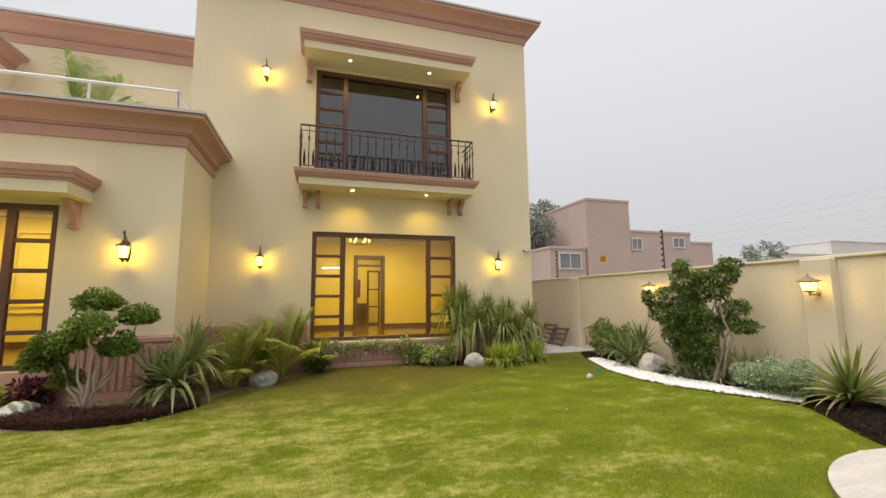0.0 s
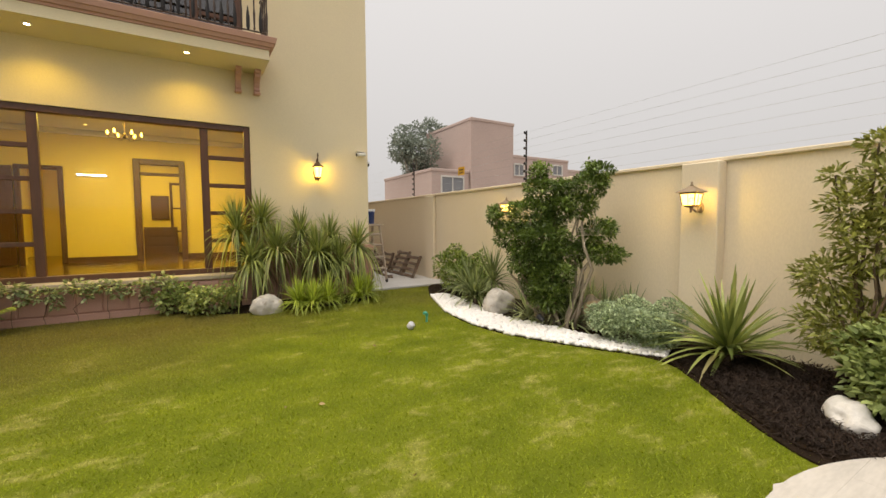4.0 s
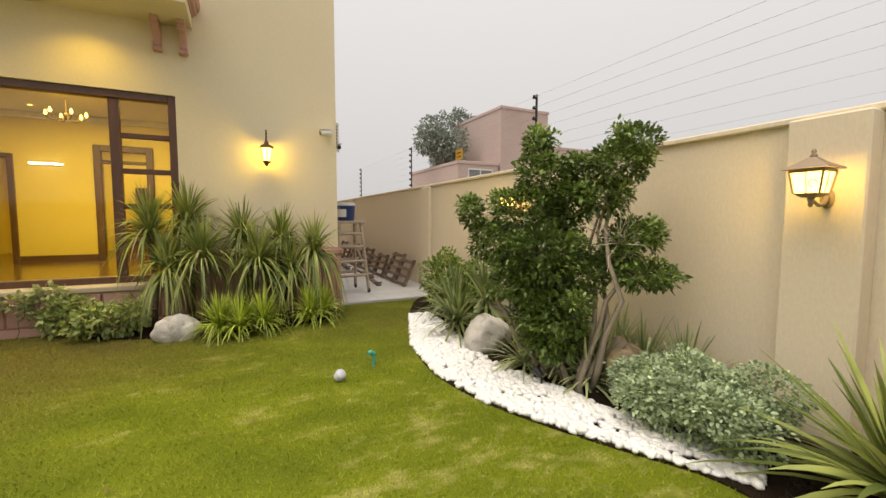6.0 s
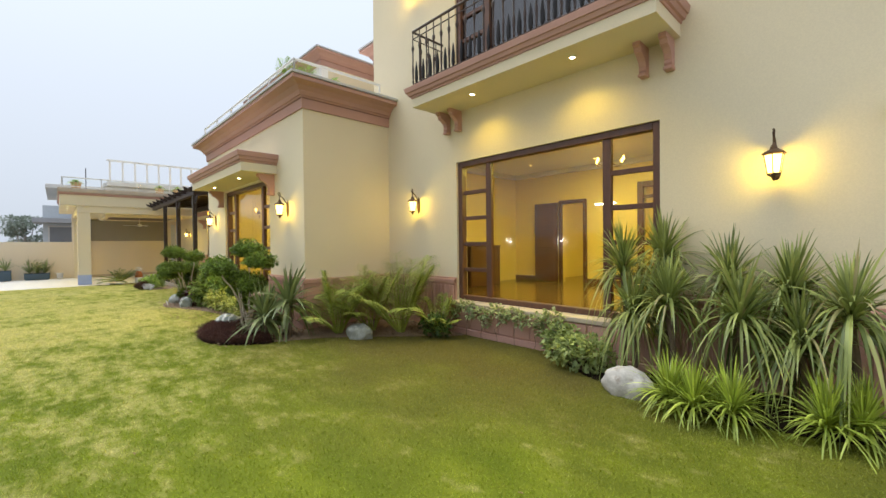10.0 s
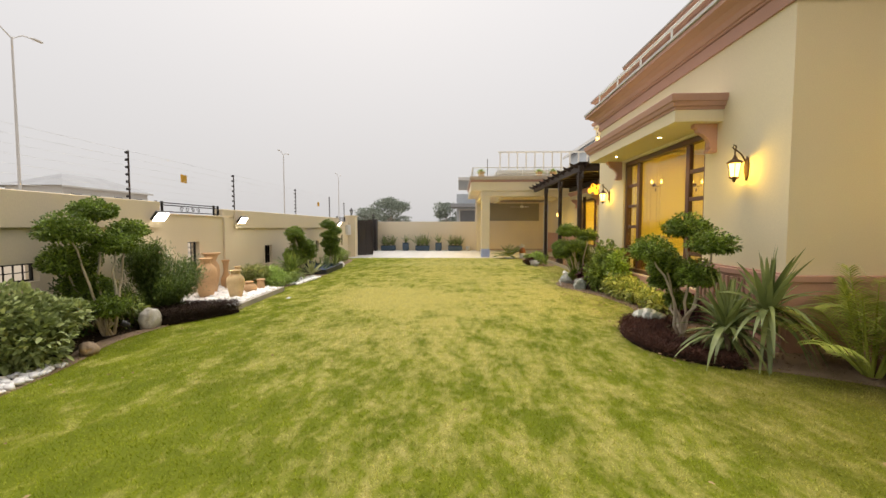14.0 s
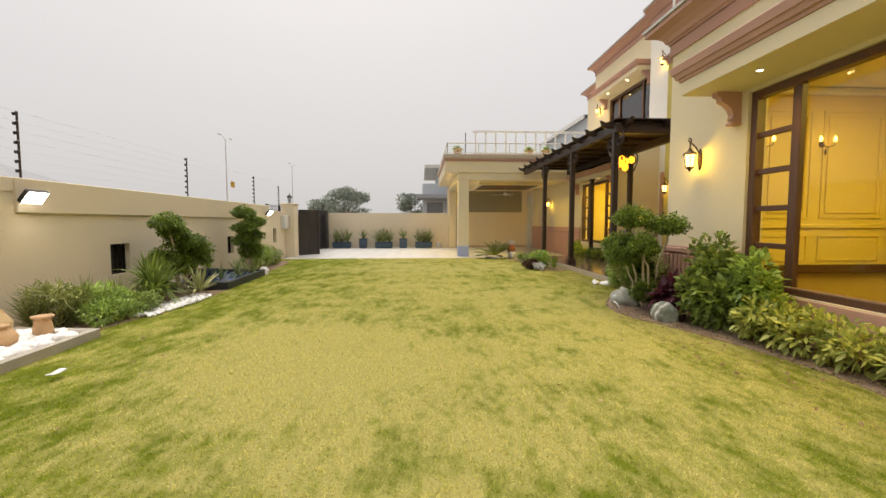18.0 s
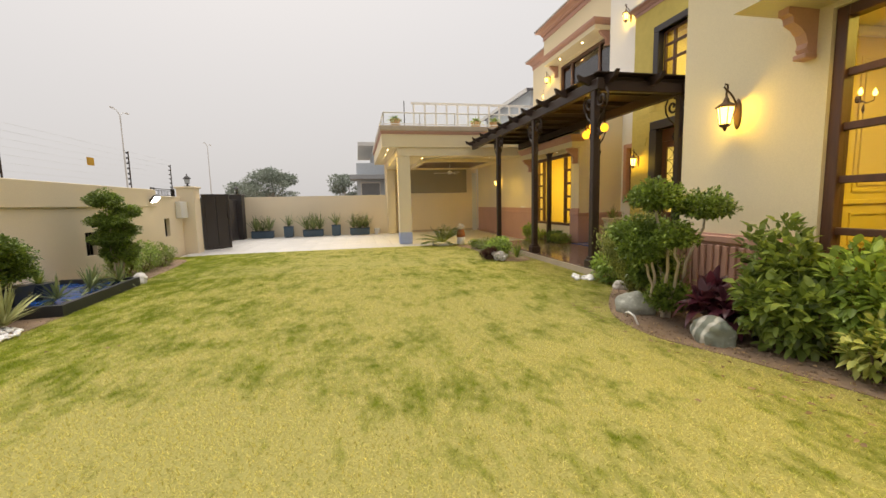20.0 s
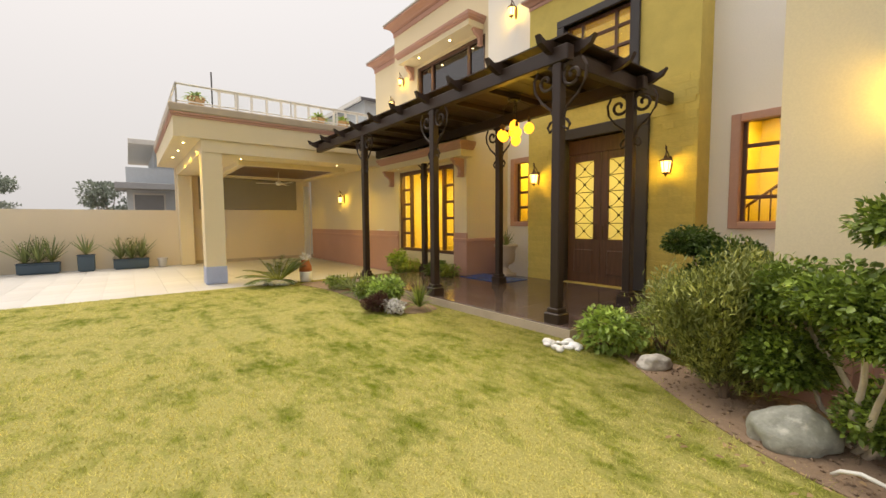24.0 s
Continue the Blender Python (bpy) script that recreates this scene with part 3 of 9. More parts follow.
setting("roof_entry_bay", Buf().box(-14.5, -10.87, S_Y, N_Y, 6.3, 6.34), CEILING, "flat roof slab of the entry bay", "roof")
cornice("cornice_far", [(-22.1, 16), (-22.1, U_Y), (-16.4, U_Y)], 8.6, 0.9)
cornice("cornice_far_setback", [(-25.7, 16), (-25.7, U_Y + 1.1), (-22.1, U_Y + 1.1)], 8.5, 0.9)

# terracotta dado with fluted panels
def dado(name, x0, x1, y, top, base=0.0, fluted=True, holes=()):
    ob = setting(name, wall_with("x", x0, x1, y - 0.045, y - 0.002, base, top - 0.09, holes), TERRA, "terracotta painted plinth with vertical flutes", "plinth")
    spans, x = [], x0
    for h in sorted(holes):
        spans.append((x, h[0]))
        x = h[1]
    spans.append((x, x1))
    for a, b in spans:
        part("plinth_cap", Buf().box(a, b, y - 0.075, y - 0.001, top - 0.09, top, 0.012), TERRA, ob)
        part("plinth_foot", Buf().box(a, b, y - 0.06, y - 0.046, base, base + 0.12, 0.005), TERRA, ob)
        k = int((b - a) / 0.105)
        if fluted:
            for i in range(k):
                u = a + (b - a) * (i + 0.5) / k
                part("flute", Buf().box(u - 0.036, u + 0.036, y - 0.072, y - 0.046, base + 0.14, top - 0.12, 0.01), TERRA, ob)
    return ob


dado("plinth_wing", -9.02, -2.16, W_Y, 0.98, holes=[(-7.3, -3.93, 0.5, 1.0)])
dado("plinth_garden", -2.2, 5.83, E_Y, 0.97, holes=[(-0.05, 3.59, 0.4, 1.0)])
dado("plinth_far", -26.2, -15.62, F_Y, 1.06, base=-0.1, fluted=False, holes=[(-18.84, -16.12, 0.3, 1.2)])
side = setting("plinth_returns", Buf().box(-2.2, -2.155, W_Y, E_Y - 0.05, 0, 0.89).box(-15.66, -15.615, F_Y, N_Y, 0, 0.97).box(5.79, 5.835, E_Y, 22, 0, 0.88).box(-9.065, -9.02, W_Y, 10.7, 0, 0.89), TERRA, "terracotta painted plinth on the return walls", "plinth")
part("plinth_cap", Buf().box(-2.2, -2.125, W_Y - 0.075, E_Y - 0.05, 0.89, 0.98, 0.012), TERRA, side)
part("plinth_cap", Buf().box(-15.66, -15.585, F_Y - 0.075, N_Y, 0.97, 1.06, 0.012), TERRA, side)
part("plinth_cap", Buf().box(5.79, 5.865, E_Y - 0.075, 22, 0.88, 0.97, 0.012), TERRA, side)


# ---- windows ----
def glazed_front(name, x0, x1, z0, z1, y, side_w, rows, label, wood=WOOD, pane=GLASS, both=True, mid=()):
    """A wide wooden window: ladder-like side lights and one big middle pane, set back in its opening."""
    ob = thing(name, ((x0 + x1) / 2, y, z0), label, "window", kind="structure")
    w, h, d0, d1 = (x1 - x0) / 2, z1 - z0, 0.07, 0.17
    part("jamb", Buf().box(-w, -w + 0.1, d0 - 0.03, d1, 0, h, 0.008), wood, ob)
    part("jamb", Buf().box(w - 0.1, w, d0 - 0.03, d1, 0, h, 0.008), wood, ob)
    part("head", Buf().box(-w + 0.1, w - 0.1, d0 - 0.03, d1, h - 0.1, h, 0.008), wood, ob)
    part("window_sill", Buf().box(-w + 0.1, w - 0.1, d0 - 0.03, d1, 0, 0.09, 0.008), wood, ob)
    edges = [(-w + 0.1, -w + 0.1 + side_w), (w - 0.1 - side_w, w - 0.1)] if both else [(-w + 0.1, -w + 0.1 + side_w)]
    lo, hi = 0.09, h - 0.1
    for a, b in edges:
        inner = b if a < 0 else a
        part("mullion", Buf().box(inner - 0.06, inner + 0.06, d0, d1 - 0.02, lo, hi, 0.008), wood, ob)
        pa, pb = (a, b - 0.06) if a < 0 else (a + 0.06, b)
        for i in range(1, rows):
            zc = lo + (hi - lo) * i / rows
            part("glazing_bar", Buf().box(pa, pb, d0 + 0.01, d1 - 0.03, zc - 0.035, zc + 0.035, 0.006), wood, ob)
        for i in range(rows):
            za, zb = lo + (hi - lo) * i / rows, lo + (hi - lo) * (i + 1) / rows
            p = part("pane", Buf().box(pa, pb, 0.115, 0.121, za, zb), pane, ob, "clear glass pane")
            p.visible_shadow = False
    ma = edges[0][1] + 0.06
    mb = edges[1][0] - 0.06 if both else w - 0.1
    for k, u in enumerate(mid):
        part("mullion", Buf().box(-w + u - 0.04, -w + u + 0.04, d0, d1 - 0.02, lo, hi, 0.008), wood, ob)
    p = part("pane", Buf().box(ma, mb, 0.128, 0.134, lo, hi), pane, ob, "large clear glass pane")
    p.visible_shadow = False
    return ob


glazed_front("window_1", -0.03, 3.57, 0.58, 3.18, E_Y, 0.62, 5, "wide dark wooden sliding window with laddered side lights")
glazed_front("window_2", -0.03, 3.5, 4.5, 7.3, E_Y, 0.62, 6, "upper dark wooden balcony window with tinted panes", pane=DARKGLASS)
glazed_front("window_3", -7.28, -3.95, 0.52, 3.15, W_Y, 0.55, 5, "wide dark wooden window of the lit sitting room")
glazed_front("window_4", -18.82, -16.14, 0.62, 2.97, F_Y, 0.45, 5, "tall dark wooden window of the lit far room")
glazed_front("window_5", -20.55, -17.0, 5.3, 7.0, U_Y, 0.72, 1, "upper tinted window of the far block", pane=DARKGLASS)


def small_window(name, x0, x1, z0, z1, y, rows, label):
    ob = thing(name, ((x0 + x1) / 2, y, z0), label, "window", kind="structure")
    w, h = (x1 - x0) / 2, z1 - z0
    for s in (-1, 1):
        part("surround", Buf().box(s * w - 0.07, s * w + 0.07, -0.05, 0.1, -0.1, h + 0.1, 0.01), TERRA, ob, "terracotta surround")
        part("jamb", Buf().box(s * (w - 0.1) - 0.03, s * (w - 0.1) + 0.03, 0.08, 0.15, 0, h, 0.006), WOOD, ob)
    part("surround", Buf().box(-w + 0.07, w - 0.07, -0.05, 0.1, h - 0.03, h + 0.1, 0.01), TERRA, ob, "terracotta surround")
    part("window_sill", Buf().box(-w + 0.07, w - 0.07, -0.07, 0.1, -0.1, 0.02, 0.01), TERRA, ob, "terracotta sill")
    for i in range(rows + 1):
        zc = h * i / rows
        part("glazing_bar", Buf().box(-w + 0.13, w - 0.13, 0.085, 0.145, max(0.02, zc - 0.03), min(h - 0.03, zc + 0.03), 0.006), WOOD, ob)
    p = part("pane", Buf().box(-w + 0.13, w - 0.13, 0.112, 0.118, 0.03, h - 0.03), GLASS, ob, "clear glass pane")
    p.visible_shadow = False
    return ob


small_window("window_6", -10.48, -9.43, 1.43, 3.12, N_Y, 4, "narrow wooden stair window in a terracotta surround")
small_window("window_7", -15.45, -14.85, 1.45, 3.0, N_Y, 4, "narrow wooden window in a terracotta surround")


def entry_window():
    x0, x1, z0, z1 = -13.62, -11.98, 4.0, 5.6
    ob = thing("window_8", ((x0 + x1) / 2, S_Y, z0), "upper entry window with grey surround and lit yellow blind", "window", kind="structure")
    w, h = (x1 - x0) / 2, z1 - z0
    for s in (-1, 1):
        part("surround", Buf().box(s * w - 0.09, s * w + 0.09, -0.06, 0.12, 0, h, 0.012), GREYSTONE, ob, "grey stone surround")
    part("surround", Buf().box(-w - 0.09, w + 0.09, -0.06, 0.12, h, h + 0.16, 0.012), GREYSTONE, ob, "grey stone surround")
    part("window_sill", Buf().box(-w - 0.12, w + 0.12, -0.09, 0.12, -0.12, 0, 0.012), GREYSTONE, ob, "grey stone sill")
    for u in (-w + 0.14, -w + 0.45, w - 0.45, w - 0.14):
        part("mullion", Buf().box(u - 0.03, u + 0.03, 0.1, 0.17, 0, h, 0.006), WOOD, ob)
    for zc in (0.03, h * 0.55, h * 0.78, h - 0.03):
        part("glazing_bar", Buf().box(-w + 0.1, w - 0.1, 0.105, 0.165, zc - 0.03, zc + 0.03, 0.006), WOOD, ob)
    p = part("pane", Buf().box(-w + 0.1, w - 0.1, 0.13, 0.136, 0, h), GLASS, ob, "clear glass pane")
    p.visible_shadow = False


entry_window()


def front_door():
    x0, x1, z0, z1 = -13.55, -11.85, 0.15, 3.18
    ob = thing("door_1", ((x0 + x1) / 2, S_Y, z0), "closed walnut double door with iron-grilled glass panels", "door", kind="structure")
    w, h = (x1 - x0) / 2, z1 - z0
    for s in (-1, 1):
        part("surround", Buf().box(s * (w + 0.06) - 0.14, s * (w + 0.06) + 0.12, -0.07, 0.16, 0, h + 0.02, 0.012), GREYSTONE, ob, "grey door surround")
    part("surround", Buf().box(-w - 0.18, w + 0.18, -0.075, 0.16, h + 0.02, h + 0.24, 0.012), GREYSTONE, ob, "grey door surround")
    iw = w - 0.08
    part("head", Buf().box(-iw, iw, 0.1, 0.24, h - 0.3, h + 0.01, 0.01), DOORWOOD, ob)
    for s in (-1, 1):
        a, b = (0.006, iw) if s > 0 else (-iw, -0.006)
        c = (a + b) / 2
        gw, g0, g1 = (b - a) / 2 - 0.16, 0.95, h - 0.45
        leaf = part("door_leaf", wall_with("x", a, b, 0.12, 0.18, 0.01, h - 0.3, [(c - gw, c + gw, g0, g1)]), DOORWOOD, ob)
        part("door_panel", Buf().box(c - gw, c + gw, 0.1, 0.13, 0.22, 0.72, 0.02), DOORWOOD, leaf)
        p = part("pane", Buf().box(c - gw, c + gw, 0.15, 0.156, g0, g1), FROSTED, leaf, "frosted cream glass panel")
        p.visible_shadow = False
        k = 5
        for i in range(k):
            za, zb = g0 + (g1 - g0) * i / k, g0 + (g1 - g0) * (i + 1) / k
            zm, half = (za + zb) / 2, (zb - za) / 2 - 0.02
            for way in (-1, 1):
                pts = [(c - gw + 2 * gw * t, 0.14, zm + way * (0.006 + half * math.sin(abs(2 * t - 1) * math.pi / 2))) for t in np.linspace(0, 1, 13)]
                part("scroll_bar", Buf().tube(pts, 0.007, 5), IRON, leaf, "black iron scroll")
            part("rosette", Buf().lathe([(0.004, -0.02), (0.026, -0.012), (0.026, 0.012), (0.004, 0.02)], 8).moved(pose(c, 0.135, zm, 90)), IRON, leaf)
            if i:
                part("cross_bar", Buf().tube([(c - gw, 0.14, za), (c + gw, 0.14, za)], 0.008, 5), IRON, leaf)
        part("door_handle", Buf().tube([(s * 0.09, 0.12, 0.95), (s * 0.09, 0.06, 0.97), (s * 0.09, 0.05, 1.1), (s * 0.09, 0.06, 1.23), (s * 0.09, 0.12, 1.25)], 0.014, 7), BRONZE, leaf, "bronze pull handle")


front_door()

# ---- lit rooms ----
def room(name, x0, x1, y0, y1, z0, z1, walls, label, floor=INFLOOR, doorway=None, ceil=CEILING, more=()):
    ob = setting(name, Buf().box(x0 - 0.1, x0, y0, y1, z0, z1).box(x1, x1 + 0.1, y0, y1, z0, z1), walls, label, "room")
    part("back_wall", wall_with("x", x0, x1, y1, y1 + 0.12, z0, z1, ([doorway] if doorway else []) + list(more)), walls, ob)
    part("room_floor", Buf().box(x0, x1, y0, y1 + (3.5 if doorway else 0), z0 - 0.08, z0), floor, ob)
    part("room_ceiling", Buf().box(x0, x1, y0, y1, z1, z1 + 0.08), ceil, ob)
    return ob


r1 = room("room_garden", -2.4, 5.4, E_Y + 0.28, 14.2, 0.5, 3.75, INWALL, "warm yellow empty room with doorways in the back wall", doorway=(1.5, 2.35, 0.5, 3.0), more=[(-0.75, -0.1, 0.5, 2.75)])
part("door_casing", Buf().box(1.36, 1.5, 14.12, 14.24, 0.5, 3.14, 0.01).box(2.35, 2.49, 14.12, 14.24, 0.5, 3.14, 0.01).box(1.5, 2.35, 14.12, 14.24, 3.0, 3.14, 0.01), WOOD, r1, "dark wooden door casing")
part("door_casing", Buf().box(-0.85, -0.75, 14.13, 14.23, 0.5, 2.85, 0.01).box(-0.1, 0.0, 14.13, 14.23, 0.5, 2.85, 0.01).box(-0.75, -0.1, 14.13, 14.23, 2.75, 2.85, 0.01), WOOD, r1, "dark wooden door casing")
dl = part("door_leaf", Buf().box(-1.62, -0.86, 14.08, 14.13, 0.51, 2.8, 0.008), DOORWOOD, r1, "dark panelled door leaf standing open")
for a, b in ((0.66, 1.35), (1.5, 2.05), (2.2, 2.65)):
    part("raised_panel", Buf().box(-1.52, -0.96, 14.065, 14.079, a, b, 0.006), DOORWOOD, dl)
part("skirting", Buf().box(2.49, 5.4, 14.17, 14.198, 0.5, 0.64).box(0.0, 1.36, 14.17, 14.198, 0.5, 0.64).box(-2.4, -1.63, 14.17, 14.198, 0.5, 0.64), WOOD, r1, "dark skirting board")
part("cornice_moulding", Buf().box(-2.4, 5.4, 14.1, 14.199, 3.62, 3.749, 0.02).box(-2.4, -2.3, 9.5, 14.1, 3.62, 3.749, 0.02), CEILING, r1, "plaster ceiling cornice")
part("back_room", Buf().box(-1.5, 4, 17.7, 17.8, 0.4, 3.7).box(-1.6, -1.5, 14.33, 17.8, 0.4, 3.7).box(4, 4.1, 14.33, 17.8, 0.4, 3.7).box(-1.5, 4, 14.33, 17.8, 3.6, 3.7), INWALL, r1, "second lit room beyond the doorway")
part("inner_frame", Buf().box(2.05, 2.12, 15.9, 16.0, 0.5, 2.7).box(2.5, 2.57, 15.9, 16.0, 0.5, 2.7).box(2.12, 2.5, 15.9, 16.0, 0.5, 0.57).box(2.12, 2.5, 15.9, 16.0, 1.2, 1.25).box(2.12, 2.5, 15.9, 16.0, 1.9, 1.95).box(2.12, 2.5, 15.9, 16.0, 2.63, 2.7), WOOD, r1, "dark laddered inner door frame")
part("transom", Buf().box(1.5, 2.35, 14.16, 14.22, 2.72, 2.8, 0.006), WOOD, r1, "dark transom bar")
sb = thing("sideboard", (1.72, 17.3, 0.4), "dark chest of drawers in the room beyond", "sideboard")
part("carcass", Buf().box(-0.45, 0.45, -0.2, 0.2, 0, 0.95, 0.01), WOOD, sb)
for i in range(3):
    part("drawer", Buf().box(-0.41, 0.41, -0.225, -0.201, 0.08 + i * 0.29, 0.32 + i * 0.29, 0.006), DOORWOOD, sb)
part("wall_mirror", Buf().box(1.45, 1.95, 17.64, 17.69, 1.6, 2.4, 0.01), WOOD, r1, "dark framed panel on the wall")
cab = thing("cabinet", (-2.05, 12.0, 0.5), "dark wooden glazed cabinet against the room wall", "cabinet")
part("body", Buf().box(-0.28, 0.28, -0.6, 0.6, 0, 1.05, 0.01), WOOD, cab)
part("top", Buf().box(-0.299, 0.31, -0.63, 0.63, 1.051, 1.09, 0.008), WOOD, cab)
for u in (-0.3, 0.3):
    part("door", Buf().box(0.281, 0.3, u - 0.27, u + 0.27, 0.08, 0.98, 0.006), DOORWOOD, cab)
BULBWARM = glowing("lit_candle_bulb", (1.0, 0.62, 0.12), 6.0)
ch = thing("chandelier", (1.41, 12.5, 3.75), "small brass chandelier with lit candle bulbs", "chandelier")
part("rod", Buf().tube([(0, 0, 0), (0, 0, -0.3)], 0.01, 6), BRONZE, ch)
part("hub", Buf().lathe([(0.02, -0.28), (0.05, -0.32), (0.03, -0.38), (0.01, -0.42)], 10), BRONZE, ch)
for k in range(6):
    ca, sa = math.cos(k * math.pi / 3), math.sin(k * math.pi / 3)
    part("arm", Buf().tube([(0.03 * ca, 0.03 * sa, -0.34), (0.15 * ca, 0.15 * sa, -0.43), (0.28 * ca, 0.28 * sa, -0.4), (0.3 * ca, 0.3 * sa, -0.34)], 0.009, 5), BRONZE, ch)
    part("candle_bulb", Buf().lathe([(0.012, 0), (0.028, 0.03), (0.02, 0.07), (0.004, 0.1)], 8, (0.3 * ca, 0.3 * sa, -0.34)), BULBWARM, ch, "lit candle bulb")
STRIP = glowing("lit_white_strip", (1.0, 0.93, 0.7), 9.0)
sl = thing("strip_light", (0.54, 14.198, 2.66), "lit white strip lamp on the back wall", "lamp")
part("strip_body", Buf().box(-0.3, 0.3, -0.05, 0, -0.03, 0.03, 0.006), WHITEMETAL, sl)
part("tube", Buf().tube([(-0.27, -0.065, 0), (0.27, -0.065, 0)], 0.016, 8), STRIP, sl, "lit tube")
for x, y in ((-0.6, 10.6), (0.6, 13.4), (3.6, 10.6), (4.2, 12.8), (-1.0, 13.0)):
    sp0 = thing("ceiling_spot", (x, y, 3.75), "small lit ceiling spot", "spotlight", "ceiling spots")
    part("trim_ring", Buf().lathe([(0.06, 0.0), (0.06, -0.008), (0.04, -0.012), (0.04, 0.0)], 12), WHITEMETAL, sp0)
    part("lens", Buf().lathe([(0.038, -0.002), (0.038, -0.008), (0.01, -0.01)], 12), BULBWARM, sp0, "glowing lens")
r2 = room("room_sitting", -8.7, -2.5, W_Y + 0.28, 11.1, 0.52, 3.7, INWALL, "warm yellow sitting room with panelled walls")
for u in (-7.6, -6.1, -4.6, -3.2):
    part("wall_moulding", Buf().sweep([(0, 0), (0.025, 0), (0.025, 0.025), (0, 0.025)], [(-0.55, 0), (0.55, 0), (0.55, 1.7), (-0.55, 1.7)], True).moved(pose(u, 11.07, 1.5, 90)), INWALL, r2, "raised panel moulding")
for u, w in ((8.0, 0.4), (9.0, 0.4), (10.2, 0.55)):
    for q in (0, 0.09):
        part("wall_moulding", Buf().sweep([(0, 0), (0.025, 0), (0.025, 0.02), (0, 0.02)], [(-w + q, q), (w - q, q), (w - q, 1.8 - q), (-w + q, 1.8 - q)], True).moved(pose(-8.7, u, 1.5, 90, 0, 90)), INWALL, r2, "raised panel moulding")
    part("wall_moulding", Buf().sweep([(0, 0), (0.025, 0), (0.025, 0.02), (0, 0.02)], [(-w, 0), (w, 0), (w, 0.4), (-w, 0.4)], True).moved(pose(-8.7, u, 0.75, 90, 0, 90)), INWALL, r2, "raised panel moulding")
part("dado_rail", Buf().box(-8.7, -2.5, 11.05, 11.09, 1.3, 1.37, 0.01).box(-8.7, -8.66, 7.4, 11.05, 1.3, 1.37, 0.01), INWALL, r2, "dado rail")
part("skirting", Buf().box(-8.7, -8.675, 7.4, 11.05, 0.52, 0.66, 0.008).box(-8.67, -2.5, 11.07, 11.095, 0.52, 0.66, 0.008), WOOD, r2, "dark skirting board")
part("cornice_moulding", Buf().box(-8.7, -8.58, 7.4, 10.9, 3.58, 3.699, 0.03).box(-8.57, -2.5, 10.98, 11.099, 3.58, 3.699, 0.03), CEILING, r2, "plaster ceiling cornice")
for y in (8.5, 9.6):
    sc = thing("wall_sconce", (-8.7, y, 2.75), "twin-arm brass wall sconce with lit candle bulbs", "sconce", "wall sconces")
    part("backplate", Buf().lathe([(0.05, 0), (0.04, 0.02), (0.015, 0.03)], 12).moved(pose(0, 0, 0, 0, 90)), BRONZE, sc)
    for s in (-1, 1):
        part("arm", Buf().tube([(0.02, 0, 0), (0.08, 0.05 * s, -0.06), (0.12, 0.12 * s, -0.03), (0.12, 0.13 * s, 0.03)], 0.009, 6), BRONZE, sc)
        part("candle_bulb", Buf().lathe([(0.012, 0), (0.028, 0.03), (0.02, 0.07), (0.004, 0.1)], 8, (0.12, 0.13 * s, 0.03)), BULBWARM, sc, "lit candle bulb")
    part("crystal_drop", Buf().lathe([(0.004, -0.2), (0.02, -0.15), (0.004, -0.08)], 8, (0.08, 0, 0)), BRONZE, sc)
room("room_far", -19.3, -16.0, F_Y + 0.28, 12.5, 0.6, 3.3, INWALL, "warm yellow far room", floor=INFLOOR)
room("room_hall", -14.6, -11.0, S_Y + 0.55, 14.5, 0.18, 3.6, INWALL, "warm yellow entrance hall", floor=GRANITE)
r5 = room("room_stair", -10.84, -9.1, N_Y + 0.3, 13.5, 0.2, 3.6, INWALL, "warm yellow stair room")
for i in range(9):
    part("stair_baluster", Buf().tube([(-10.7 + i * 0.17, 12.4, 1.0 + i * 0.13), (-10.7 + i * 0.17, 12.4, 1.75 + i * 0.13)], 0.016, 6), WOOD, r5)
part("stair_rail", Buf().tube([(-10.85, 12.4, 1.66), (-9.15, 12.4, 2.98)], 0.03, 6), WOOD, r5)
room("room_side_entry", -16.0, -14.82, N_Y + 0.3, 13, 0.2, 3.6, INWALL, "warm yellow side room")
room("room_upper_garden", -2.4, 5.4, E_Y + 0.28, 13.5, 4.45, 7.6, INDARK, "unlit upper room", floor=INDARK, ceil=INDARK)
UPWALL = surface("pale_curtain_wall", (0.74, 0.66, 0.50), 0.8, spread=0.04, bump=0.05)
room("room_upper_entry", -14.6, -11.0, S_Y + 0.55, 13.5, 3.75, 6.2, UPWALL, "warm lit upper hall with pale walls")
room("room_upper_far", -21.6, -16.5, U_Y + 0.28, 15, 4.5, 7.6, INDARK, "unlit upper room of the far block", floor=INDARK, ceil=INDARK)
ROOMLIGHT = (1.0, 0.80, 0.15)
for nm, at, w, s in (("room_light", (1.8, 11.6, 3.7), 190, (3.0, 2.0)), ("room_light", (1.6, 16.0, 3.55), 70, (1, 1)), ("room_light", (-5.6, 9.4, 3.65), 135, (3, 1.5)),
                     ("room_light", (-17.4, 11, 3.25), 110, (1.2, 1.2)), ("room_light", (-12.8, 12.6, 3.55), 130, (1.5, 1.5)), ("room_light", (-10, 12.3, 3.55), 50, (0.8, 0.8)),
                     ("room_light", (-15.4, 12, 3.55), 40, (0.6, 0.6)), ("room_light", (-12.8, 12.2, 6.1), 75, (1.5, 1.5))):
    lamp_at(nm, "AREA", at, w, s, ROOMLIGHT)

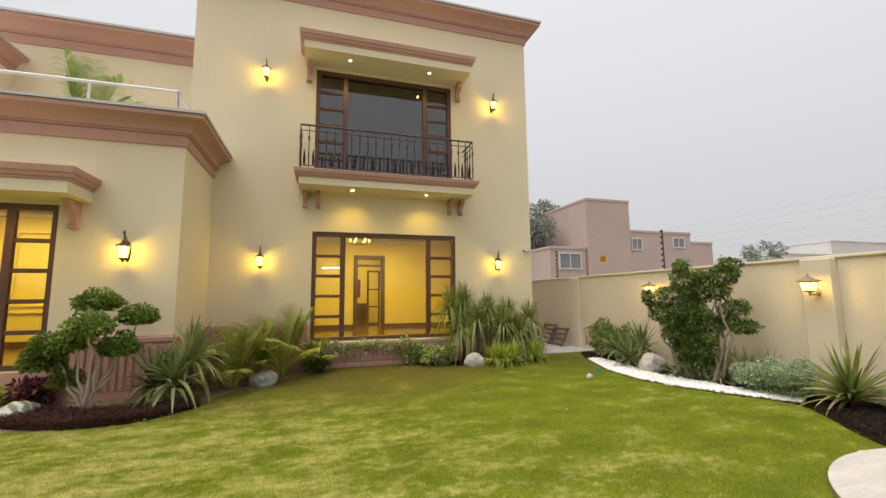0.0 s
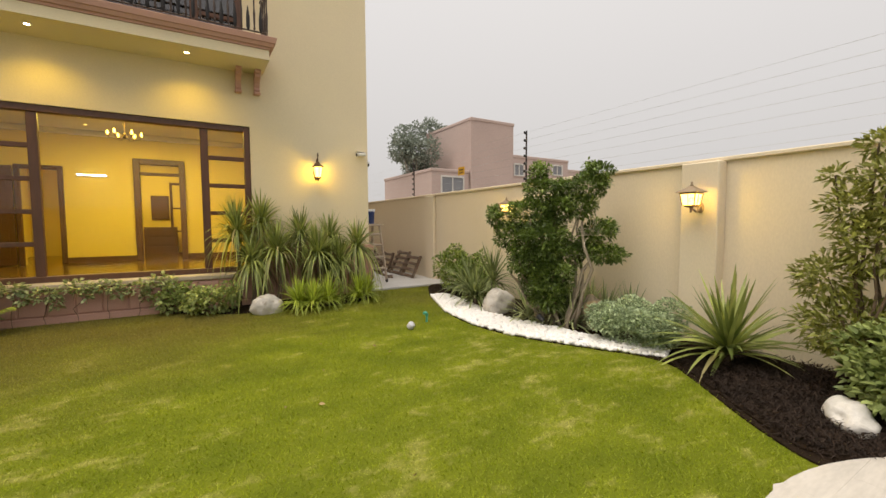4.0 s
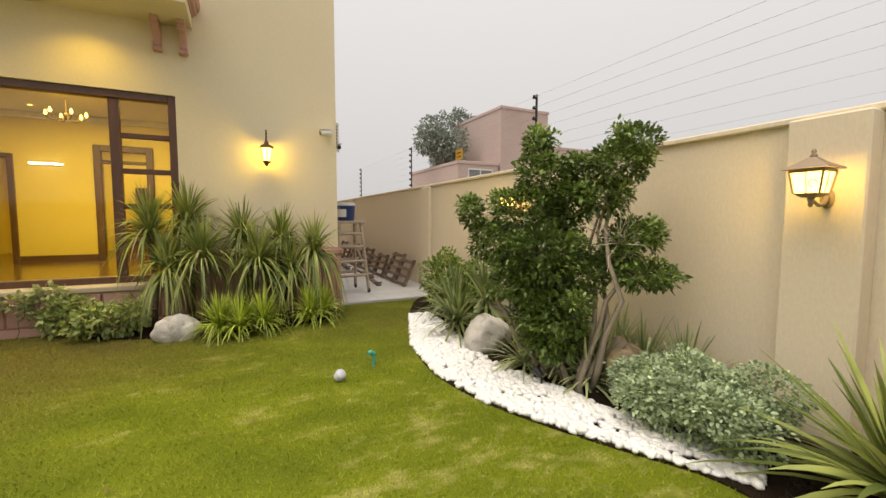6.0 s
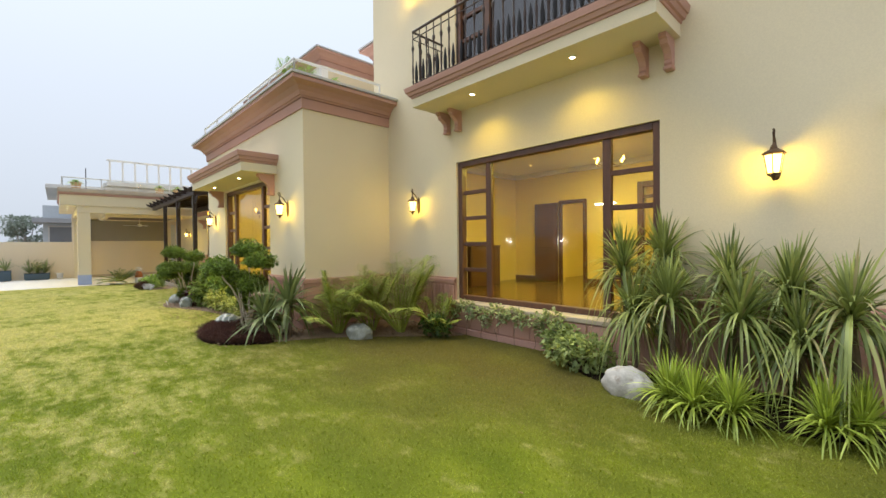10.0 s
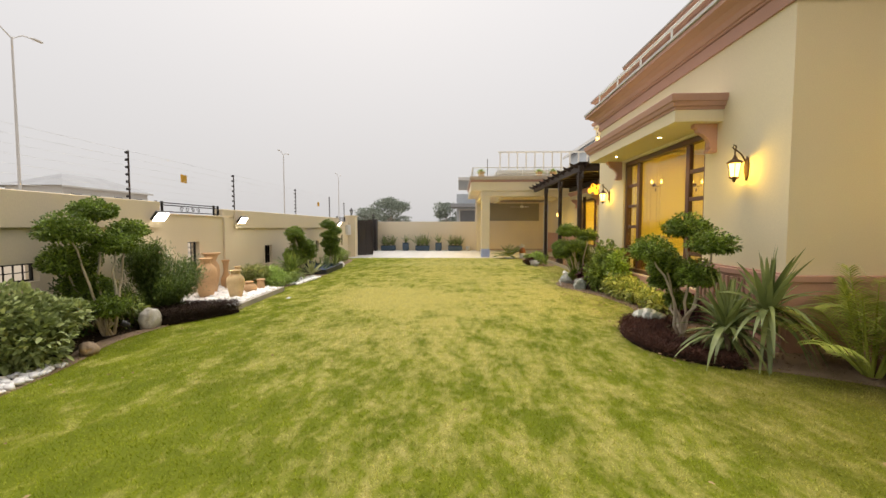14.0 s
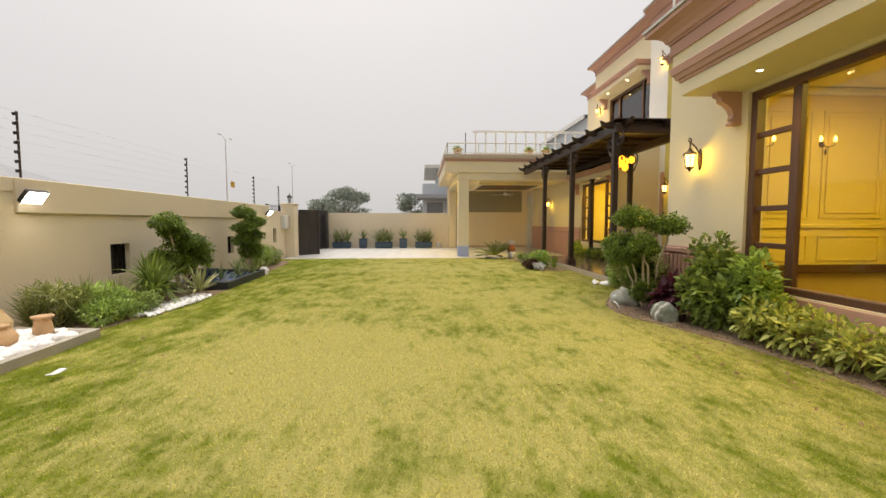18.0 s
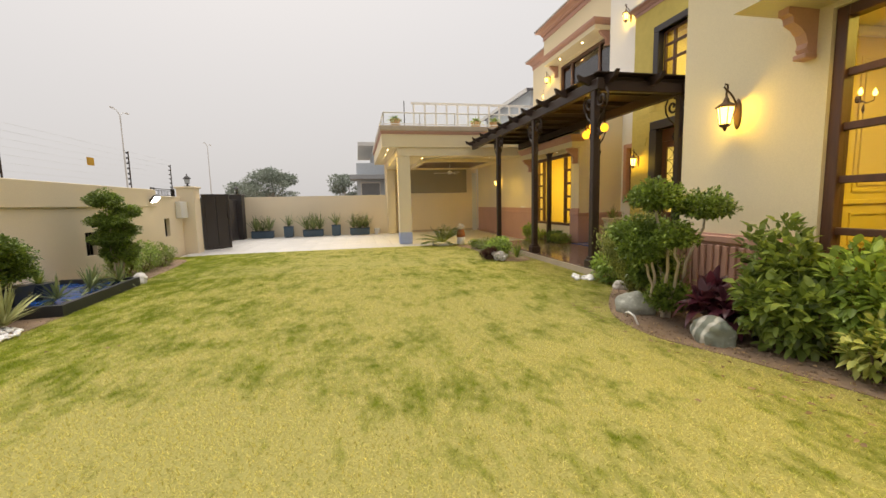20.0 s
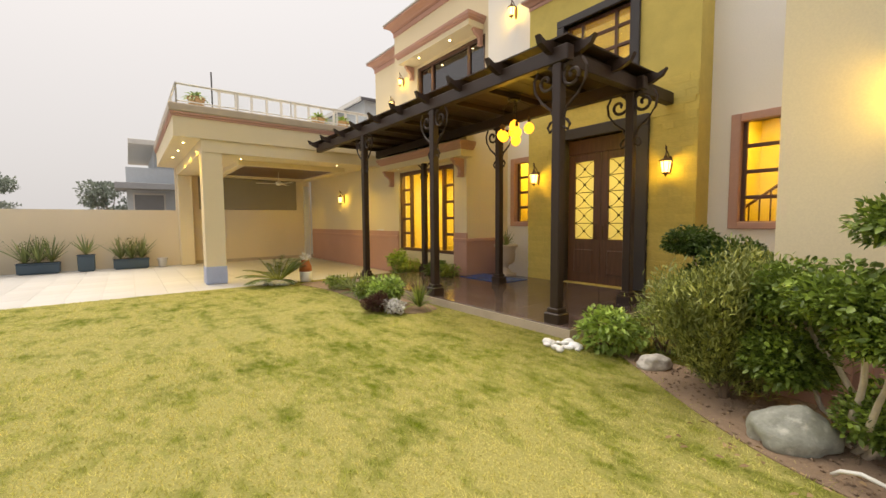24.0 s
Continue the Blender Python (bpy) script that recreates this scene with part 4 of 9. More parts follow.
# ---- canopies, balcony, corbels ----
def slab_edge(name, x0, x1, y0, yw, z0, z1, label):
    """A projecting slab with a stepped terracotta edge."""
    ob = thing(name, ((x0 + x1) / 2, yw, z0), label, "canopy", kind="structure")
    w, d, h = (x1 - x0) / 2, y0 - yw, z1 - z0
    part("slab", Buf().box(-w + 0.14, w - 0.14, d + 0.14, 0.0, 0, h - 0.02), STUCCO, ob, "cream painted slab")
    path = [(-w + 0.14, 0.0), (-w + 0.14, d + 0.14), (w - 0.14, d + 0.14), (w - 0.14, 0.0)]
    s = h / 0.36
    part("stucco_edge", Buf().sweep([(0, 0.0), (0.03, 0), (0.03, 0.16 * s), (0, 0.16 * s)], path), STUCCO, ob, "cream painted edge")
    part("moulding", Buf().sweep([(0, 0.16 * s), (0.045, 0.165 * s), (0.05, 0.2 * s), (0.08, 0.205 * s), (0.1, 0.26 * s), (0.12, 0.265 * s), (0.14, 0.35 * s), (0.13, 0.36 * s), (0, 0.36 * s)], path), TERRA, ob, "terracotta stepped moulding")
    return ob


slab_edge("canopy_upper", -0.42, 3.9, 8.2, E_Y, 7.35, 7.75, "cream canopy with terracotta moulded edge above the balcony window")
slab_edge("balcony_slab", -0.45, 3.92, 8.2, E_Y, 4.12, 4.46, "cream balcony slab with terracotta moulded edge")
slab_edge("canopy_wing", -7.75, -3.4, 6.25, W_Y, 3.2, 3.6, "cream canopy with terracotta moulded edge over the sitting-room window")
slab_edge("canopy_far", -19.35, -15.3, F_Y - 0.5, F_Y, 3.03, 3.38, "cream canopy with terracotta moulded edge over the far window")
slab_edge("canopy_far_upper", -21.0, -16.95, U_Y - 0.7, U_Y, 7.1, 7.45, "cream canopy with terracotta moulded edge on the far block")


def corbel(at, size=1.0, label="terracotta scrolled wall bracket"):
    ob = thing("corbel", at, label, "bracket", "corbels")
    s = size
    prof = [(0.0, 0.0), (-0.42, 0.0), (-0.42, -0.07), (-0.36, -0.09), (-0.34, -0.16), (-0.25, -0.2), (-0.17, -0.27), (-0.13, -0.36), (-0.15, -0.42), (-0.11, -0.47), (0.0, -0.47)]
    v = [(-0.06 * s, y * s, z * s) for y, z in prof] + [(0.06 * s, y * s, z * s) for y, z in prof]
    n = len(prof)
    f = [tuple(range(n)), tuple(range(2 * n - 1, n - 1, -1))] + [(i, n + i, n + (i + 1) % n, (i + 1) % n) for i in range(n)]
    part("scroll", Buf().add(v, f), TERRA, ob)
    part("foot", Buf().box(-0.075 * s, 0.075 * s, -0.17 * s, 0, -0.53 * s, -0.47 * s, 0.01), TERRA, ob)
    return ob


cb0 = corbel((-0.22, E_Y - 0.001, 4.118), 0.72)
for x in (0.08, 3.4, 3.7):
    copy_thing(cb0, pose(x, E_Y - 0.001, 4.118))
c0 = corbel((-7.45, W_Y - 0.001, 3.198), 0.85)
for x, y, z in ((-0.2, E_Y, 7.348), (3.66, E_Y, 7.348), (-3.7, W_Y, 3.198), (-19.15, F_Y, 3.028), (-15.8, F_Y, 3.028), (-20.8, U_Y, 7.098), (-17.15, U_Y, 7.098)):
    copy_thing(c0, pose(x, y - 0.001, z))


RAILBROWN = surface("dark_brown_ironwork", (0.055, 0.034, 0.026), 0.5, metal=0.2, spread=0.3, bump=0.1)
def balcony_rail():
    ob = thing("balcony_railing", (1.73, 8.33, 4.46), "dark iron balcony railing with turned balusters", "railing")
    w, h = 2.06, 1.02
    part("top_rail", Buf().tube([(-w, 0.75, h), (-w, 0, h), (w, 0, h), (w, 0.75, h)], 0.022, 6), RAILBROWN, ob)
    part("mid_rail", Buf().tube([(-w, 0.75, h - 0.13), (-w, 0, h - 0.13), (w, 0, h - 0.13), (w, 0.75, h - 0.13)], 0.01, 6), RAILBROWN, ob)
    part("bottom_rail", Buf().tube([(-w, 0.75, 0.08), (-w, 0, 0.08), (w, 0, 0.08), (w, 0.75, 0.08)], 0.012, 6), RAILBROWN, ob)
    spots = [(-w + 2 * w * i / 22, 0.0) for i in range(23)] + [(s * w, y) for s in (-1, 1) for y in (0.19, 0.38, 0.57)]
    me = Buf().lathe([(0.009, 0.0), (0.009, 0.1), (0.02, 0.12), (0.013, 0.15), (0.019, 0.3), (0.02, 0.36), (0.013, 0.42), (0.012, 0.45), (0.014, 0.66), (0.026, 0.7), (0.026, 0.74), (0.012, 0.78), (0.009, h)], 6).mesh("baluster", RAILBROWN)
    for x, y in spots:
        part("baluster", me, RAILBROWN, ob).location = (x, y, 0)
    short = Buf().lathe([(0.012, 0.08), (0.022, 0.1), (0.03, 0.14), (0.03, 0.28), (0.02, 0.36), (0.012, 0.42), (0.004, 0.46)], 6).mesh("short_spindle", IRON)
    for i in range(22):
        part("short_spindle", short, IRON, ob).location = (-w + 2 * w * (i + 0.5) / 22, 0, 0)


balcony_rail()


# ---- lanterns and downlights ----
def lantern(at, turn=0.0, size=1.0):
    ob = thing("wall_lantern", at, "lit bronze wall lantern with warm glass", "lantern", "wall lanterns", turn=turn)
    s = size
    part("backplate", Buf().lathe([(0.055 * s, 0), (0.06 * s, 0.012), (0.04 * s, 0.022), (0.03 * s, 0.035)], 14).moved(pose(0, 0, 0.0, 90) @ Matrix.Diagonal((0.85, 3.0, 1, 1))), BRONZE, ob, smooth=True)
    pts = [(0, -0.015 * s, 0.05 * s), (0, -0.045 * s, 0.13 * s), (0, -0.09 * s, 0.2 * s), (0, -0.14 * s, 0.245 * s), (0, -0.185 * s, 0.27 * s), (0, -0.215 * s, 0.3 * s), (0, -0.2 * s, 0.335 * s), (0, -0.17 * s, 0.325 * s), (0, -0.165 * s, 0.295 * s), (0, -0.18 * s, 0.25 * s), (0, -0.18 * s, 0.19 * s)]
    part("arm", Buf().tube(pts, 0.011 * s, 7), BRONZE, ob, smooth=True)
    c = -0.18 * s
    part("cap", Buf().lathe([(0.012 * s, 0.19 * s), (0.03 * s, 0.16 * s), (0.04 * s, 0.13 * s), (0.085 * s, 0.105 * s), (0.115 * s, 0.085 * s), (0.11 * s, 0.075 * s), (0.09 * s, 0.07 * s)], 6, (0, c, 0)), BRONZE, ob)
    part("finial", Buf().lathe([(0.004, 0.25 * s), (0.012 * s, 0.23 * s), (0.006 * s, 0.21 * s), (0.016 * s, 0.19 * s)], 8, (0, c, 0)), BRONZE, ob)
    g = part("lantern_glass", Buf().lathe([(0.085 * s, 0.068 * s), (0.082 * s, 0.03 * s), (0.062 * s, -0.1 * s), (0.055 * s, -0.125 * s)], 6, (0, c, 0)), LANTERNGLASS, ob, "lit warm glass")
    g.visible_shadow = False
    for k in range(6):
        t = 2 * math.pi * (k + 0.5) / 6
        part("cage_bar", Buf().tube([(0.09 * s * math.cos(t), c + 0.09 * s * math.sin(t), 0.072 * s), (0.058 * s * math.cos(t), c + 0.058 * s * math.sin(t), -0.13 * s)], 0.005 * s, 5), BRONZE, ob)
    part("base_ring", Buf().lathe([(0.065 * s, -0.122 * s), (0.06 * s, -0.14 * s), (0.025 * s, -0.16 * s), (0.02 * s, -0.18 * s), (0.004 * s, -0.2 * s)], 8, (0, c, 0)), BRONZE, ob)
    return ob


lan = lantern((-1.14, E_Y, 2.45), 0, 0.98)
LANTERNS = [(-1.14, E_Y, 2.45), (4.72, E_Y, 2.45), (-1.17, E_Y, 6.95), (4.69, E_Y, 6.9), (-2.95, W_Y, 2.4), (-8.2, W_Y, 2.4),
            (-11.3, S_Y, 2.43), (-14.2, S_Y, 2.47), (-22.8, F_Y, 2.36),
            (-15.38, N_Y, 6.78), (-21.45, U_Y, 6.75), (-24.0, U_Y + 1.1, 6.7)]
for i, (x, y, z) in enumerate(LANTERNS):
    if i:
        copy_thing(lan, pose(x, y, z))
    lamp_at("lantern_light", "POINT", (x, y - 0.2, z - 0.02), 8, 0.05)


def bracket_lantern(at, turn):
    """A four-sided lantern on a scrolled foot, with a broad hipped cap."""
    ob = thing("bracket_lantern", at, "pale bronze four-sided bracket lantern, lit", "lantern", "bracket lanterns", turn=turn)
    c = -0.3
    ob.scale = (0.72, 0.72, 0.72)

    def frustum(w0, w1, z0, z1):
        v = [(sx * w, c + sy * w, z) for w, z in ((w0, z0), (w1, z1)) for sx, sy in ((-1, -1), (1, -1), (1, 1), (-1, 1))]
        return Buf().add(v, [(3, 2, 1, 0), (4, 5, 6, 7)] + [(i, (i + 1) % 4, 4 + (i + 1) % 4, 4 + i) for i in range(4)])

    part("backplate", Buf().lathe([(0.05, 0), (0.055, 0.012), (0.03, 0.03)], 14).moved(pose(0, 0, -0.14, 90) @ Matrix.Diagonal((1, 1.6, 1, 1))), PALEBRONZE, ob)
    part("arm", Buf().tube([(0, -0.02, -0.13), (0, -0.08, -0.19), (0, -0.16, -0.2), (0, -0.24, -0.17), (0, c, -0.15)], [0.022, 0.018, 0.016, 0.014, 0.014], 8), PALEBRONZE, ob, smooth=True)
    part("base_tray", frustum(0.05, 0.095, -0.135, -0.1), PALEBRONZE, ob)
    part("drop_finial", Buf().lathe([(0.004, -0.22), (0.02, -0.2), (0.016, -0.18), (0.03, -0.135)], 10, (0, c, 0)), PALEBRONZE, ob, smooth=True)
    g = part("lantern_glass", frustum(0.083, 0.108, -0.098, 0.075), LANTERNGLASS, ob, "lit warm glass")
    g.visible_shadow = False
    for sx, sy in ((-1, -1), (1, -1), (1, 1), (-1, 1)):
        part("corner_bar", Buf().tube([(sx * 0.09, c + sy * 0.09, -0.1), (sx * 0.117, c + sy * 0.117, 0.08)], 0.009, 5), PALEBRONZE, ob)
    for sx, sy in ((0, -1), (1, 0), (0, 1), (-1, 0)):
        part("glazing_bar", Buf().tube([(sx * 0.088, c + sy * 0.088, -0.1), (sx * 0.114, c + sy * 0.114, 0.08)], 0.004, 5), PALEBRONZE, ob)
        px, py = -sy, sx
        pts = [(sx * 0.098 + px * (0.045 + 0.03 * math.cos(q)), c + sy * 0.098 + py * (0.045 + 0.03 * math.cos(q)), -0.02 + 0.028 * math.sin(q)) for q in np.linspace(0, 4.6, 9)]
        part("pane_scroll", Buf().tube(pts, 0.004, 4), PALEBRONZE, ob)
    part("head_band", frustum(0.116, 0.122, 0.072, 0.1), PALEBRONZE, ob)
    cap = frustum(0.165, 0.155, 0.1, 0.115)
    cap.add(*((lambda f: (f.v, f.f))(frustum(0.155, 0.07, 0.115, 0.165))))
    cap.add(*((lambda f: (f.v, f.f))(frustum(0.07, 0.03, 0.165, 0.2))))
    part("cap", cap, PALEBRONZE, ob)
    part("finial", Buf().lathe([(0.022, 0.2), (0.028, 0.215), (0.012, 0.23), (0.022, 0.25), (0.004, 0.275)], 10, (0, c, 0)), PALEBRONZE, ob, smooth=True)
    lamp_at("lantern_light", "POINT", pose(*at, 0, 0, turn) @ Vector((0, c * 0.72, 0.0)), 5, 0.05)


PALEBRONZE = surface("pale_worn_bronze", (0.30, 0.22, 0.14), 0.5, metal=0.4, spread=0.25, fine=80)
bracket_lantern((7.70, 3.47, 1.70), -90)
bracket_lantern((7.88, 6.9, 1.72), -90)


def downlight(at, watts=42):
    ob = thing("downlight", at, "small lit recessed downlight", "downlight", "downlights")
    part("trim_ring", Buf().lathe([(0.055, 0.0), (0.055, -0.008), (0.035, -0.012), (0.035, 0.0)], 12), WHITEMETAL, ob)
    part("lens", Buf().lathe([(0.034, -0.002), (0.034, -0.007), (0.01, -0.009)], 12), BULB, ob, "glowing lens")
    lamp_at("downlight_beam", "SPOT", (at[0], at[1], at[2] - 0.03), watts, 0.03, spot=135)
    return ob


DOWN = [(0.85, 8.62, 4.118), (2.65, 8.62, 4.118), (0.75, 8.6, 7.348), (2.75, 8.6, 7.348), (-6.6, 6.65, 3.198), (-4.6, 6.65, 3.198), (-18.4, F_Y - 0.27, 3.028), (-16.6, F_Y - 0.27, 3.028), (-19.9, U_Y - 0.37, 7.098), (-18.2, U_Y - 0.37, 7.098),
        (-20.7, 4.0, 3.598), (-22.2, 4.0, 3.598), (-23.7, 4.0, 3.598), (-20.9, 5.4, 3.318), (-20.7, 8.2, 3.318), (-25.0, 8.15, 3.318)]
for i, d in enumerate(DOWN):
    downlight(d, 30 if i < 10 else 80)

# ---- yard walls ----
yw = setting("wall_east", wall_with("y", -3.42, 45, 7.88, 8.1, -0.16, 2.13), YARDWALL, "tall buff rendered boundary wall", "wall")
part("coping", Buf().box(7.84, 8.14, -3.42, 45, 2.13, 2.18, 0.01), YARDWALL, yw)
for y in (-2.9, 3.5, 10.1, 16.7, 23.2, 29.7, 36.2):
    part("pilaster", Buf().box(7.70 if y == 3.5 else 7.80, 7.879, y - 0.21, y + 0.21, -0.05, 2.13, 0.012), YARDWALL, yw)
S = -3.2
GRILLES = [(-2.8, -1.9, 0.78, 1.05), (-6.57, -6.14, 0.45, 1.23), (-10.4, -9.88, 0.4, 0.99), (-14.95, -14.55, 0.45, 0.98), (-18.76, -18.4, 0.6, 1.17)]
sw = setting("wall_south", wall_with("x", -19.75, 8.1, S - 0.22, S, -0.16, 1.84, GRILLES), YARDWALL,
             "buff rendered front boundary wall with small barred openings", "wall")
part("upper_band", Buf().box(-5.25, 8.1, S - 0.24, S + 0.05, 1.56, 2.1, 0.012), YARDWALL, sw)
part("upper_band", Buf().box(-17.9, -8.1, S - 0.24, S + 0.05, 1.54, 2.05, 0.012), YARDWALL, sw)
part("upper_band", Buf().box(-8.1, -7.55, S - 0.24, S + 0.02, 1.84, 2.05, 0.012), YARDWALL, sw)
part("coping", Buf().box(-7.54, -5.26, S - 0.25, S + 0.03, 1.841, 1.87, 0.01).box(-19.7, -17.91, S - 0.25, S + 0.03, 1.841, 1.87, 0.01), YARDWALL, sw)
part("pilaster", Buf().box(-7.85, -7.56, S + 0.001, S + 0.05, -0.16, 1.84, 0.01), YARDWALL, sw)
setting("wall_west", wall_with("y", -3.4, 4.25, -26.82, -26.6, -0.16, 1.98), YARDWALL, "buff rendered far boundary wall", "wall")


def wall_railing(at, w):
    ob = thing("wall_railing", at, "black iron railing with scrolls on the wall top", "railing")
    for z in (0.03, 0.17, 0.22):
        part("rail", Buf().box(-w, w, -0.015, 0.015, z, z + 0.02), IRON, ob)
    for x in (-w, -w + 0.18, w - 0.18, w):
        part("upright", Buf().box(x - 0.02, x + 0.02, -0.02, 0.02, 0, 0.26, 0.004), IRON, ob)
    for s in (-1, 1):
        for k in range(2):
            pts = [(s * (0.1 + k * 0.2 + 0.07 * t * math.cos(9 * t)), 0, 0.1 + 0.06 * t * math.sin(9 * t)) for t in np.linspace(0.1, 1, 14)]
            part("scroll", Buf().tube(pts, 0.008, 5), IRON, ob)


wall_railing((-6.42, S - 0.1, 1.87), 1.1)
wall_railing((-18.75, S - 0.1, 1.87), 0.78)


def grille(x0, x1, z0, z1):
    ob = thing("window_grille", ((x0 + x1) / 2, S - 0.12, z0), "black iron bars in a small wall opening", "grille", "wall grilles")
    w, h = (x1 - x0) / 2, z1 - z0
    part("rim", Buf().box(-w, -w + 0.025, -0.02, 0.02, 0, h).box(w - 0.025, w, -0.02, 0.02, 0, h).box(-w + 0.025, w - 0.025, -0.02, 0.02, 0, 0.025).box(-w + 0.025, w - 0.025, -0.02, 0.02, h - 0.025, h), IRON, ob)
    n = max(3, round(2 * w / 0.13))
    for i in range(1, n):
        part("bar", Buf().box(-w + 2 * w * i / n - 0.007, -w + 2 * w * i / n + 0.007, -0.008, 0.008, 0.025, h - 0.025), IRON, ob)
    k = max(2, round(h / 0.13))
    for i in range(1, k):
        part("cross_bar", Buf().box(-w + 0.025, w - 0.025, -0.012, 0.012, h * i / k - 0.006, h * i / k + 0.006), IRON, ob)
    return ob


# added backing panel that makes the opening look dark inside
def shutter(ob, x0, x1, h):
    w = (x1 - x0) / 2
    part("shutter", Buf().box(-w, w, -0.07, -0.04, 0.0, h, 0.004), GREYSTONE, ob, "dark panel added behind the bars")


for g in GRILLES:
    gr = grille(*g)
    if g[0] < -9:
        shutter(gr, g[0], g[1], g[3] - g[2])


def fence_pole(at, h=1.0):
    ob = thing("fence_pole", at, "dark electric fence pole with black insulators on the wall", "fence pole", "fence poles")
    part("pole", Buf().box(-0.012, 0.012, -0.012, 0.012, -0.12, h, 0.003), STEEL, ob)
    for i in range(7):
        part("insulator", Buf().lathe([(0.012, -0.02), (0.028, -0.015), (0.02, 0), (0.028, 0.015), (0.012, 0.02)], 8).moved(pose(-0.035, 0, h - 0.04 - i * 0.14, 0, 90)), BLACKPLASTIC, ob)
    return ob


fp = fence_pole((7.95, 1.83, 2.18), 0.95)
for y in (-2.7, 6.68, 11.2, 15.7, 20.1, 24.5, 29, 33.5):
    copy_thing(fp, pose(7.95, y, 2.18))
for x in (3.2, -0.9, -4.68, -8.36, -12.75, -16.95, -19.5):
    copy_thing(fp, pose(x, S - 0.12, 2.1 if x > -19 else 1.98, 0, 0, 90))
WIREGREY = surface("galvanised_wire", (0.42, 0.42, 0.42), 0.4, metal=0.6, spread=0.1)
wires = thing("fence_wire", (0, 0, 0), "thin bare electric fence wires above the wall", "wire")
for i in range(7):
    z = 3.09 - i * 0.14
    part("wire", Buf().tube([(7.91, -2.7, z), (7.91, 33.5, z)], 0.0014, 4), WIREGREY, wires)
    part("wire", Buf().tube([(7.7, S - 0.08, z - 0.06), (-19.5, S - 0.08, z - 0.06)], 0.0014, 4), WIREGREY, wires)
WARNYELLOW = surface("yellow_sign_plate", (0.62, 0.34, 0.03), 0.6, spread=0.08)


def warning_plate(at, turn):
    ob = thing("warning_plate", at, "small yellow warning plate hung on the fence wire", "sign", "warning plates", turn=turn)
    part("plate", Buf().box(-0.13, 0.13, -0.003, 0.003, -0.09, 0.09), WARNYELLOW, ob)
    part("mark", Buf().box(-0.08, 0.08, -0.0045, -0.003, -0.05, -0.03).box(-0.08, 0.08, -0.0045, -0.003, 0.02, 0.04), BLACKPLASTIC, ob, "dark unreadable lines")


warning_plate((-6.2, S - 0.08, 2.68), 8)
warning_plate((7.89, 8.75, 2.62), -90)
warning_plate((-15.2, S - 0.08, 2.6), 0)


def flood(at):
    ob = thing("flood_light", at, "lit square flood lamp on the wall", "flood lamp", "flood lamps")
    body = Buf().box(-0.17, 0.17, -0.02, 0.05, -0.11, 0.11, 0.015).moved(pose(0, 0.12, 0.0, -38))
    part("body", body, BLACKPLASTIC, ob)
    part("face", Buf().box(-0.155, 0.155, 0.051, 0.056, -0.095, 0.095).moved(pose(0, 0.12, 0.0, -38)), FLOODFACE, ob, "glowing face")
    part("bracket", Buf().box(-0.02, 0.02, 0, 0.13, -0.03, -0.01), BLACKPLASTIC, ob)
    lamp_at("flood_beam", "SPOT", (at[0], at[1] + 0.25, at[2] - 0.05), 18, 0.1, (1, 0.95, 0.85), (at[0], at[1] + 2.2, 0.0), 120)


flood((-5.05, S + 0.051, 1.81))
flood((-8.2, S + 0.051, 1.79))
flood((-17.5, S + 0.051, 1.78))

# ---- gate ----
def pillar_lantern(at):
    ob = thing("pillar_lantern", at, "unlit black lantern on a gate pillar", "lantern", "pillar lanterns")
    part("stem", Buf().lathe([(0.1, 0), (0.1, 0.03), (0.03, 0.05), (0.03, 0.09), (0.09, 0.11)], 10), IRON, ob)
    part("lantern_glass", Buf().lathe([(0.075, 0.11), (0.1, 0.27)], 6), LANTERNGLASS2, ob)
    part("cap", Buf().lathe([(0.13, 0.27), (0.12, 0.29), (0.05, 0.36), (0.015, 0.39), (0.02, 0.42), (0.002, 0.45)], 8), IRON, ob)
    return ob


LANTERNGLASS2 = glazing("smoky_lantern_glass", (0.6, 0.6, 0.58))
gp = setting("gate_pillar_near", Buf().box(-20.4, -19.85, -3.36, -2.81, -0.12, 2.16, 0.015), YARDWALL, "buff rendered gate pillar", "pillar")
part("capstone", Buf().box(-20.45, -19.8, -3.41, -2.76, 2.16, 2.23, 0.015), YARDWALL, gp)
gp2 = setting("gate_pillar_far", Buf().box(-26.35, -25.8, -3.36, -2.81, -0.12, 2.05, 0.015), GREYSTONE, "dark gate pillar", "pillar")
part("capstone", Buf().box(-26.4, -25.75, -3.41, -2.76, 2.05, 2.11, 0.015), GREYSTONE, gp2)
pillar_lantern((-20.12, -3.08, 2.23))
pillar_lantern((-26.1, -3.08, 2.11))


